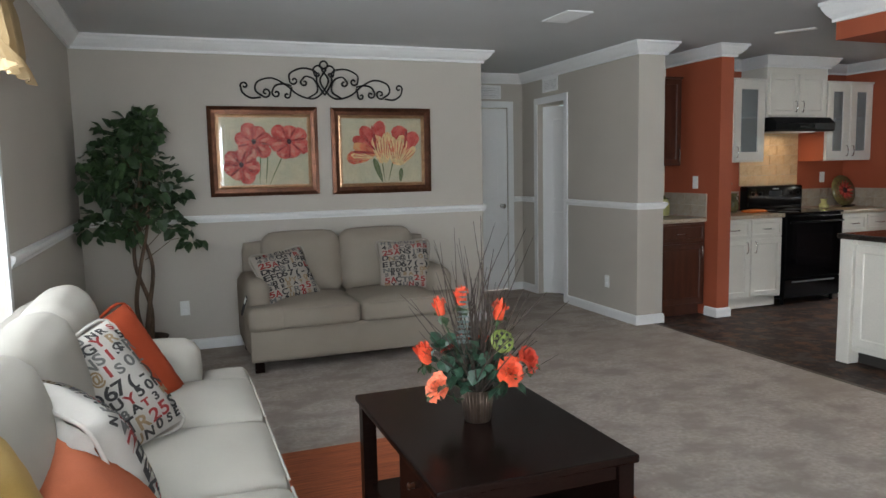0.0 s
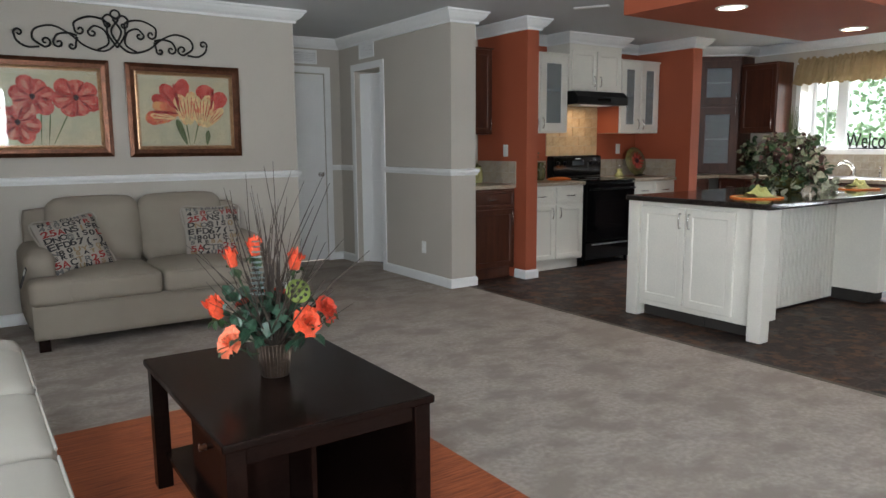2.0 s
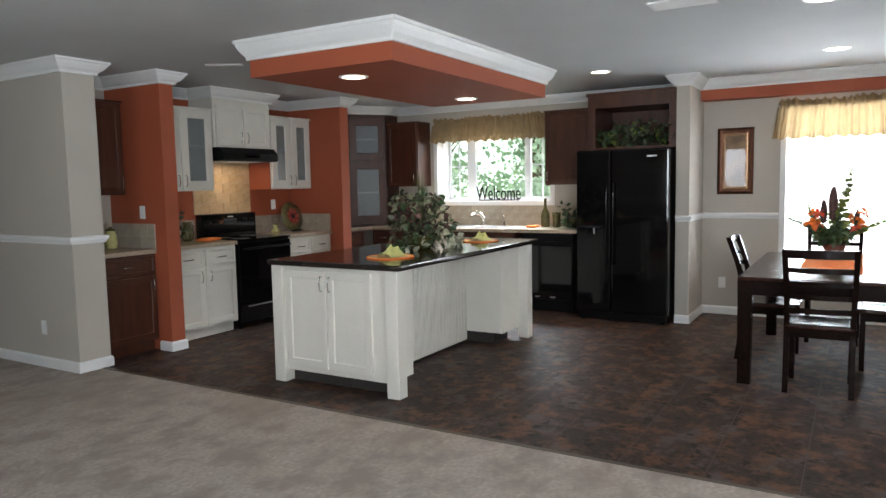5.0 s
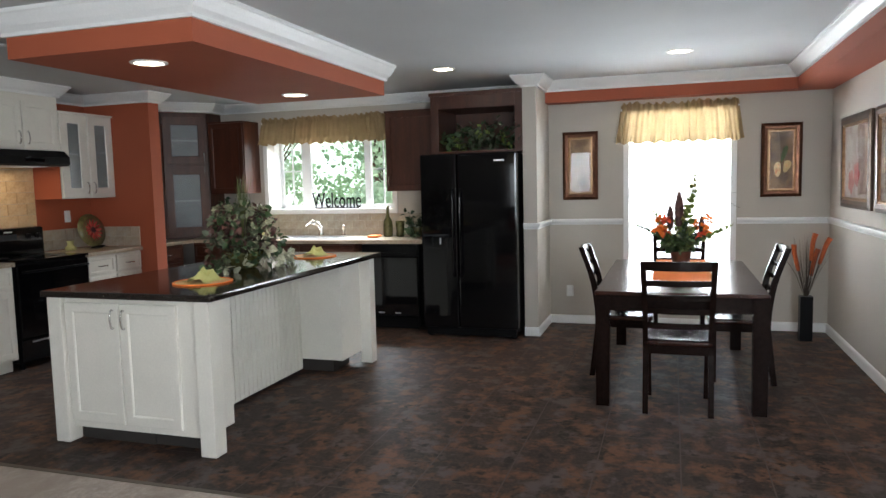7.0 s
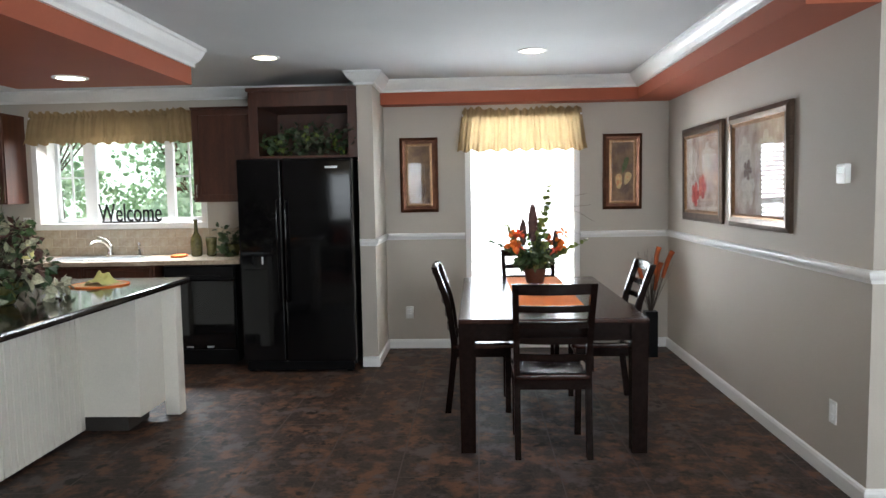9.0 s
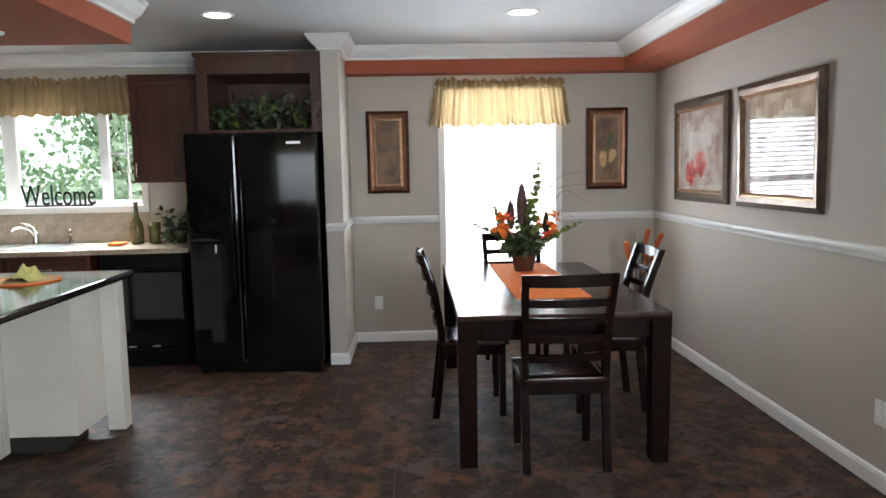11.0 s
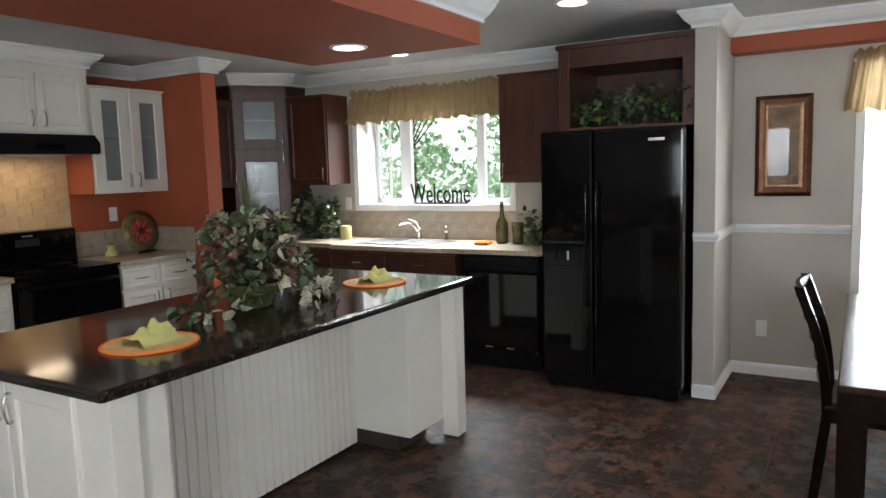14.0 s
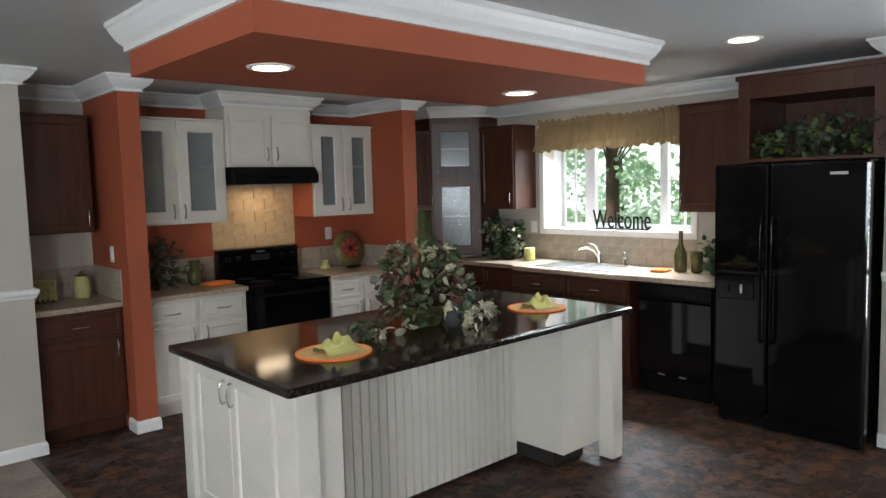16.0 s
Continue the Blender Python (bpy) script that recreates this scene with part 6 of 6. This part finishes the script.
for k in range(95):
    a, e = r.uniform(0, 6.28), abs(r.gauss(0.40, 0.28))
    ln = r.uniform(0.32, 0.56) * (1.25 if e < 0.3 else 0.9)
    d = Vector((math.cos(a) * math.sin(e), math.sin(a) * math.sin(e), math.cos(e)))
    blade(bm, (0, 0, 0.08), tuple(d * ln * 0.5 + Vector((0.012 * r.gauss(0, 1), 0.012 * r.gauss(0, 1), 0.07))), tuple(d * ln + Vector((0.04 * r.gauss(0, 1), 0.04 * r.gauss(0, 1), 0.05))), 0.0040)
tagged(part("twigwork", bm, TWIG, cf), kind="stuff")
cs = [(Vector((0.115 * math.cos(a), 0.105 * math.sin(a), 0.20 + 0.05 * math.sin(3 * a))), 0.05) for a in (k * 0.45 for k in range(14))]
cs += [(Vector((0.06 * math.cos(a), 0.06 * math.sin(a), 0.24)), 0.05) for a in (0, 1.6, 3.1, 4.7)]
part("foliage", leafy(r, cs, 8, 0.052, wide=0.5), mat("blue_green_leaf", (0.024, 0.062, 0.036), 0.35, vary=0.6, scale=14), cf)
bm = bmesh.new()
for k in range(11):
    for q in range(5):
        a = q * 1.257 + k * 0.6
        leaf_quad(bm, Vector((-0.055, -0.02, 0.29 + 0.018 * k)), Vector((math.cos(a), math.sin(a), 0.35)).normalized(), Vector((0, 0, 1)), 0.034 - 0.0015 * k, 0.42)
part("eucalyptus", bm, mat("pale_eucalyptus", (0.20, 0.26, 0.25), 0.6, vary=0.3), cf, "pale blue-green eucalyptus sprig")
SIDE, NEAR = Vector((0.936, -0.352, 0)), Vector((-0.352, -0.936, 0))
for k, (dx, dn, z, rad, mm, bud) in enumerate(((-0.18, 0.03, 0.235, 0.038, PETAL, True), (-0.145, 0.08, 0.150, 0.044, PETAL_PALE, False), (0.115, 0.09, 0.205, 0.048, PETAL, False), (0.185, 0.05, 0.235, 0.044, PETAL2, False), (-0.05, 0.0, 0.435, 0.032, PETAL, True), (0.08, 0.02, 0.385, 0.034, PETAL, True), (-0.125, -0.02, 0.395, 0.030, PETAL, True), (0.03, -0.14, 0.25, 0.05, PETAL, False), (-0.09, -0.10, 0.26, 0.048, PETAL2, False))):
    at = SIDE * dx + NEAR * dn
    aim = at * (2 if bud else 5) + Vector((0, 0, 1.2 if bud else 0.55)) + NEAR * (0.1 if bud else 0.35)
    rose(cf, (at.x, at.y, z), rad, mm, aim, k, bud)
    part("stem", tube([(0, 0, 0.08), (at.x * 0.5, at.y * 0.5, z * 0.6), (at.x, at.y, z - 0.01)], 0.003, segments=5), LEAF, cf)
    part("calyx", leafy(random.Random(50 + k), [((at.x, at.y, z - rad * 0.45), 0.012)], 6, 0.034, up=-0.3), LEAF, cf)
pod = part("lotus_pod", lathe([(0.008, -0.05), (0.030, -0.02), (0.043, 0.0), (0.040, 0.008), (0.001, 0.010)], 20), LEAF_LIME, cf, "green lotus seed pod", True)
pod.matrix_basis = pose(0.055, -0.10, 0.305, 62, 0, 0)
for k in range(9):
    rr, a = (0.0 if k == 0 else 0.026), k * 0.785
    part("seed_hole", lathe([(0.006, 0.0085), (0.006, 0.0115), (0.001, 0.0115)], 8, at=(rr * math.cos(a), rr * math.sin(a), 0)), INK, pod)
part("stem", tube([(0, 0, 0.08), (0.03, -0.05, 0.2), (0.055, -0.09, 0.29)], 0.003, segments=5), LEAF, cf)

df = thing("flower_arrangement", "orange lily arrangement with green sprays in a brown pot", "flowers", "flower arrangements", pose(7.46, 0.40, 0.767))
part("pot", lathe([(0.06, 0), (0.065, 0.01), (0.085, 0.10), (0.088, 0.115), (0.075, 0.11), (0.001, 0.09)], 20), mat("brown_glazed_pot", (0.10, 0.04, 0.025), 0.4, vary=0.3), df, smooth=True)
cs = [(Vector((0.13 * math.cos(a) * f, 0.14 * math.sin(a) * f, 0.12 + 0.09 * f)), 0.05) for a, f in ((k * 0.7, 0.4 + 0.6 * ((k * 37) % 10) / 10) for k in range(22))]
part("foliage", leafy(r, cs, 9, 0.06, wide=0.35), LEAF2, df)


def spray(points, count, size, material, name, label, seed):
    """One leafy spike: a bent stem with leaves all along it, shrinking to the tip."""
    rg = random.Random(seed)
    line = curve(points, 8)
    bm = tube(line, 0.003, 0.001, 4)
    for k in range(count):
        f = k / count
        p = line[min(len(line) - 1, int((0.2 + 0.8 * f) * len(line)))]
        d = Vector((rg.gauss(0, 1), rg.gauss(0, 1), 0.7)).normalized()
        leaf_quad(bm, p, d, rand_dir(rg, 1), size * (1.15 - 0.75 * f) * rg.uniform(0.8, 1.2), 0.38)
    part(name, bm, material, df, label)


for k, (tip, bend, n, size) in enumerate((((-0.02, -0.11, 0.72), (0, -0.05, 0.38), 110, 0.080), ((-0.03, 0.22, 0.46), (-0.02, 0.14, 0.26), 60, 0.065), ((-0.04, 0.34, 0.32), (-0.03, 0.18, 0.24), 55, 0.055), ((-0.03, -0.38, 0.32), (-0.02, -0.20, 0.22), 60, 0.065), ((0.10, 0.10, 0.50), (0.06, 0.05, 0.3), 30, 0.05), ((-0.06, -0.04, 0.34), (-0.04, -0.02, 0.22), 60, 0.07))):
    spray([(0, 0, 0.10), bend, tip], n, size, LEAF_LIME if k % 3 != 2 else LEAF2, "lime_spray", "yellow-green leafy spray", 70 + k)
for x, y, z0, z1, w in ((-0.02, 0.015, 0.20, 0.66, 0.036), (0.03, 0.085, 0.20, 0.53, 0.028), (0.03, -0.16, 0.16, 0.44, 0.024)):
    bm = bmesh.new()
    for k in range(26):
        f = k / 25
        z = z0 + (z1 - z0) * (0.25 + 0.68 * f)
        wide = w * math.sin(math.pi * min(1, 0.25 + 0.78 * f)) * 1.25
        for sgn in (-1, 1):
            leaf_quad(bm, Vector((x, y, z)), Vector((0.25 * (k % 3 - 1), sgn, 1.3)).normalized(), Vector((1, 0, 0)), wide * 1.3, 0.35)
    tube([(0, 0, 0.1), (x, y, z0), (x, y, z1)], 0.003, 0.001, 4, bm)
    part("dark_plume", bm, LEAF_WINE, df, "dark brown feather plume")
for k, (x, y, z) in enumerate(((-0.05, 0.12, 0.37), (-0.05, 0.17, 0.375), (-0.06, 0.15, 0.29), (-0.06, 0.19, 0.30), (-0.05, 0.12, 0.265), (-0.04, -0.215, 0.375), (-0.05, -0.185, 0.33), (-0.05, -0.20, 0.285), (-0.05, -0.155, 0.25), (0.10, 0.12, 0.33), (0.10, -0.12, 0.32))):
    part("lily", leafy(random.Random(k), [((x, y, z), 0.012)], 13, 0.047, up=0.4, wide=0.42), PETAL_OR if k % 4 else PETAL, df, "bright orange blossom")
    part("stem", tube([(0, 0, 0.09), (x * 0.6, y * 0.6, z * 0.7), (x, y, z)], 0.003, segments=5), LEAF, df)
for y, z, yb, zb in ((-0.39, 0.67, -0.22, 0.62), (-0.42, 0.585, -0.22, 0.55), (-0.44, 0.46, -0.27, 0.54), (-0.34, 0.36, -0.20, 0.42)):
    part("twig", tube(curve([(0, 0, 0.1), (-0.01, yb * 0.6, zb * 0.7), (-0.02, yb, zb), (-0.02, y, z)], 5), 0.0028, 0.0010, 4), TWIG, df)

bp2 = thing("floor_vase", "tall black floor vase with orange feathery stems", "vase", m=pose(8.30, -0.67, 0))
part("vase", prism([(-0.052, -0.052), (0.052, -0.052), (0.052, 0.052), (-0.052, 0.052)], 0, 0.40), BLACKSOFT, bp2)
bm = bmesh.new()
for k in range(50):
    a = r.uniform(0, 6.28)
    t = r.uniform(0.03, 0.20)
    tube([(0, 0, 0.36), (t * 0.5 * math.cos(a), t * 0.5 * math.sin(a), 0.6), (t * math.cos(a), t * math.sin(a), r.uniform(0.72, 0.95))], 0.0022, 0.0008, 4, bm)
tagged(part("grass", bm, TWIG, bp2), kind="stuff")
for x, y, z in ((0.0, 0.12, 0.86), (-0.02, -0.05, 0.96), (0.0, -0.17, 0.92), (0.02, -0.08, 0.82)):
    d = Vector((x, y, z - 0.36)).normalized()
    top = Vector((x, y, z))
    part("orange_head", tube([tuple(top - d * 0.24), tuple(top - d * 0.18), tuple(top - d * 0.08), tuple(top - d * 0.02 + Vector((0, -0.01, 0))), tuple(top + Vector((0, -0.015, 0)))], 0.016, 0.024, 8), mat("orange_plume", (0.42, 0.085, 0.02), 0.85, vary=0.4, scale=40, bump=0.6) if z == 0.86 else bpy.data.materials["orange_plume"], bp2, "orange velvety seed head", True)
    part("stem", tube([(0, 0, 0.36), tuple(top - d * 0.22)], 0.004, segments=5), TWIG, bp2)

# ---- table and counter things ----
solid("table_runner", prism([(6.40, 0.19), (7.84, 0.19), (7.84, 0.60), (6.40, 0.60)], 0.7622, 0.7665), RUNNER, "bright orange cloth runner on the dining table", "table runner")


def placemat(x, y, label):
    pm = thing("placemat", label, "placemat", "round placemats", pose(x, y, 0.917))
    part("mat", lathe([(0.17, 0), (0.172, 0.003), (0.168, 0.006), (0.001, 0.006)], 40), STRAW, pm)
    part("rim", tube([(0.171 * math.cos(k * math.pi / 24), 0.171 * math.sin(k * math.pi / 24), 0.0045) for k in range(49)], 0.0055, segments=6), RUNNER, pm, "orange woven rim", True)
    nb = bmesh.new()
    rg = random.Random(int(x * 10))
    grid = []
    for i in range(13):
        row = []
        for j in range(13):
            u, v = i / 6 - 1, j / 6 - 1
            rr = math.hypot(u, v)
            z = 0.060 * max(0.03, 1 - (0.55 * u * u + 1.1 * v * v)) * (1 + 0.30 * math.sin(6 * u + 5 * v) + 0.28 * math.sin(9 * v - 4 * u)) - 0.030 * math.exp(-(u + 0.25) ** 2 * 30) * max(0, 1 - v * v)
            row.append(nb.verts.new((x + 0.02 + 0.095 * u * (1 + 0.12 * math.sin(5 * v)), y + 0.085 * v * (1 + 0.12 * math.sin(4 * u)), 0.9245 + max(0.001, z))))
        grid.append(row)
    for a, b in zip(grid, grid[1:]):
        for j in range(12):
            nb.faces.new((a[j], a[j + 1], b[j + 1], b[j]))
    solid("napkin", nb, LIME, "crumpled lime green cloth napkin on a placemat", "napkin", "napkins", smooth=True)


placemat(4.96, 3.17, "round straw placemat with orange rim on the island")
placemat(6.44, 3.21, "round straw placemat with orange rim at the island end")

bt = thing("bottle", "tall olive green glazed bottle on the counter", "bottle", m=pose(8.50, 3.41, 0.917))
part("body", lathe([(0.045, 0), (0.05, 0.01), (0.052, 0.12), (0.045, 0.17), (0.018, 0.22), (0.015, 0.31), (0.018, 0.315), (0.018, 0.335), (0.001, 0.336)], 20), OLIVE_GLASS, bt, smooth=True)
jr = thing("jar", "squat olive glazed jar beside the bottle", "jar", "olive jars", pose(8.50, 3.27, 0.917))
part("body", lathe([(0.035, 0), (0.045, 0.01), (0.042, 0.06), (0.048, 0.12), (0.05, 0.17), (0.04, 0.165), (0.001, 0.12)], 18), OLIVE_GLASS, jr, smooth=True)
cn = thing("candle", "wide yellow-green pillar candle beside the ivy", "candle", m=pose(8.46, 4.99, 0.917))
part("wax", lathe([(0.05, 0), (0.053, 0.004), (0.053, 0.118), (0.048, 0.124), (0.001, 0.118)], 24), CANDLE, cn, smooth=True)
part("wick", tube([(0, 0, 0.115), (0.002, 0, 0.132)], 0.0015), INK, cn)
solid("folded_cloth", cushion(0.17, 0.12, 0.022, 0.010, 0.006, 7, pose(8.40, 3.53, 0.929, 0, 0, 8)), RUNNER, "folded orange cloth on the window counter", "cloth", "orange cloths", smooth=True)
solid("folded_cloth", cushion(0.24, 0.14, 0.026, 0.012, 0.008, 7, pose(5.66, 5.88, 0.931, 0, 0, 10)), RUNNER, "folded orange cloth on the counter by the range", "cloth", "orange cloths", smooth=True)
vs = thing("vase", "small olive vase with two handles near the range", "vase", m=pose(5.55, 6.06, 0.917))
part("body", lathe([(0.035, 0), (0.055, 0.03), (0.06, 0.09), (0.035, 0.14), (0.03, 0.16), (0.048, 0.19), (0.04, 0.188), (0.001, 0.15)], 20), OLIVE_GLASS, vs, smooth=True)
for s in (-1, 1):
    part("handle", tube(curve([(s * 0.032, 0, 0.165), (s * 0.075, 0, 0.15), (s * 0.057, 0, 0.09)], 5), 0.005), OLIVE_GLASS, vs, smooth=True)
pl = thing("decorative_plate", "round brown and green plate with flower centre on a stand", "plate", m=pose(7.07, 6.0, 0.925, -14, 0, 0))
part("rim", lathe([(0.10, 0.0), (0.17, -0.015), (0.172, -0.010), (0.10, 0.008)], 32), mat("green_brown_glaze", (0.16, 0.14, 0.05), 0.3, vary=0.5, scale=20), pl, smooth=True).matrix_basis = pose(0, 0, 0.175, 90, 0, 0)
part("centre", lathe([(0.115, 0.003), (0.115, 0.006), (0.001, 0.010)], 32), mat("brown_red_glaze", (0.13, 0.035, 0.02), 0.3, vary=0.5, scale=30), pl, smooth=True).matrix_basis = pose(0, 0, 0.175, 90, 0, 0)
for k in range(14):
    a = k * 2 * math.pi / 14
    bm = bmesh.new()
    leaf_quad(bm, Vector((0.028 * math.cos(a), -0.012, 0.175 + 0.028 * math.sin(a))), Vector((math.cos(a), -0.05, math.sin(a))).normalized(), Vector((0, 1, 0)), 0.085, 0.20)
    part("petal", bm, PAINT_DEEP if k % 2 else PAINT_RED, pl)
part("heart", lathe([(0.030, 0), (0.026, 0.008), (0.001, 0.010)], 16), PAINT_DARK, pl).matrix_basis = pose(0, -0.010, 0.175, 90, 0, 0)
part("stand", box(-0.06, -0.05, -0.008, 0.06, 0.02, 0.006, 0.003), IRON, pl)
gb = thing("goblet", "small clear stemmed glass on an olive foot", "goblet", m=pose(6.80, 6.06, 0.917))
part("foot", lathe([(0.05, 0), (0.05, 0.03), (0.03, 0.045), (0.026, 0.075), (0.04, 0.09), (0.001, 0.085)], 18), CANDLE, gb, smooth=True)
part("bowl", lathe([(0.03, 0.088), (0.042, 0.13), (0.040, 0.20), (0.037, 0.20), (0.038, 0.13), (0.001, 0.095)], 18), PANE, gb, smooth=True)
bk = thing("basket", "small olive lattice basket on the corner counter", "basket", m=pose(4.44, 6.05, 0.917))
part("floor", box(-0.07, -0.06, 0, 0.07, 0.06, 0.01), OLIVE_GLASS, bk)
for s in (-1, 1):
    for k in range(5):
        x = -0.066 + k * 0.033
        part("slat", box(x - 0.005, s * 0.06 - 0.004, 0.01, x + 0.005, s * 0.06 + 0.004, 0.15), CANDLE, bk)
        part("slat", box(s * 0.07 - 0.004, -0.055 + k * 0.0275 - 0.005, 0.01, s * 0.07 + 0.004, -0.055 + k * 0.0275 + 0.005, 0.15), CANDLE, bk)
    for z in (0.05, 0.10, 0.145):
        part("band", box(-0.072, s * 0.064 - 0.003, z, 0.072, s * 0.064 + 0.003, z + 0.012), CANDLE, bk)
        part("band", box(s * 0.074 - 0.003, -0.06, z, s * 0.074 + 0.003, 0.06, z + 0.012), CANDLE, bk)
j2 = thing("jar", "ribbed olive glass jar on the corner counter", "jar", "olive jars", pose(4.70, 6.06, 0.917))
part("body", lathe([(0.045, 0), (0.052, 0.01), (0.056, 0.07), (0.05, 0.13), (0.038, 0.15), (0.042, 0.16), (0.001, 0.155)], 20), CANDLE, j2, smooth=True)
part("lid", lathe([(0.04, 0.158), (0.042, 0.17), (0.012, 0.18), (0.012, 0.195), (0.001, 0.198)], 18), OLIVE_GLASS, j2, smooth=True)
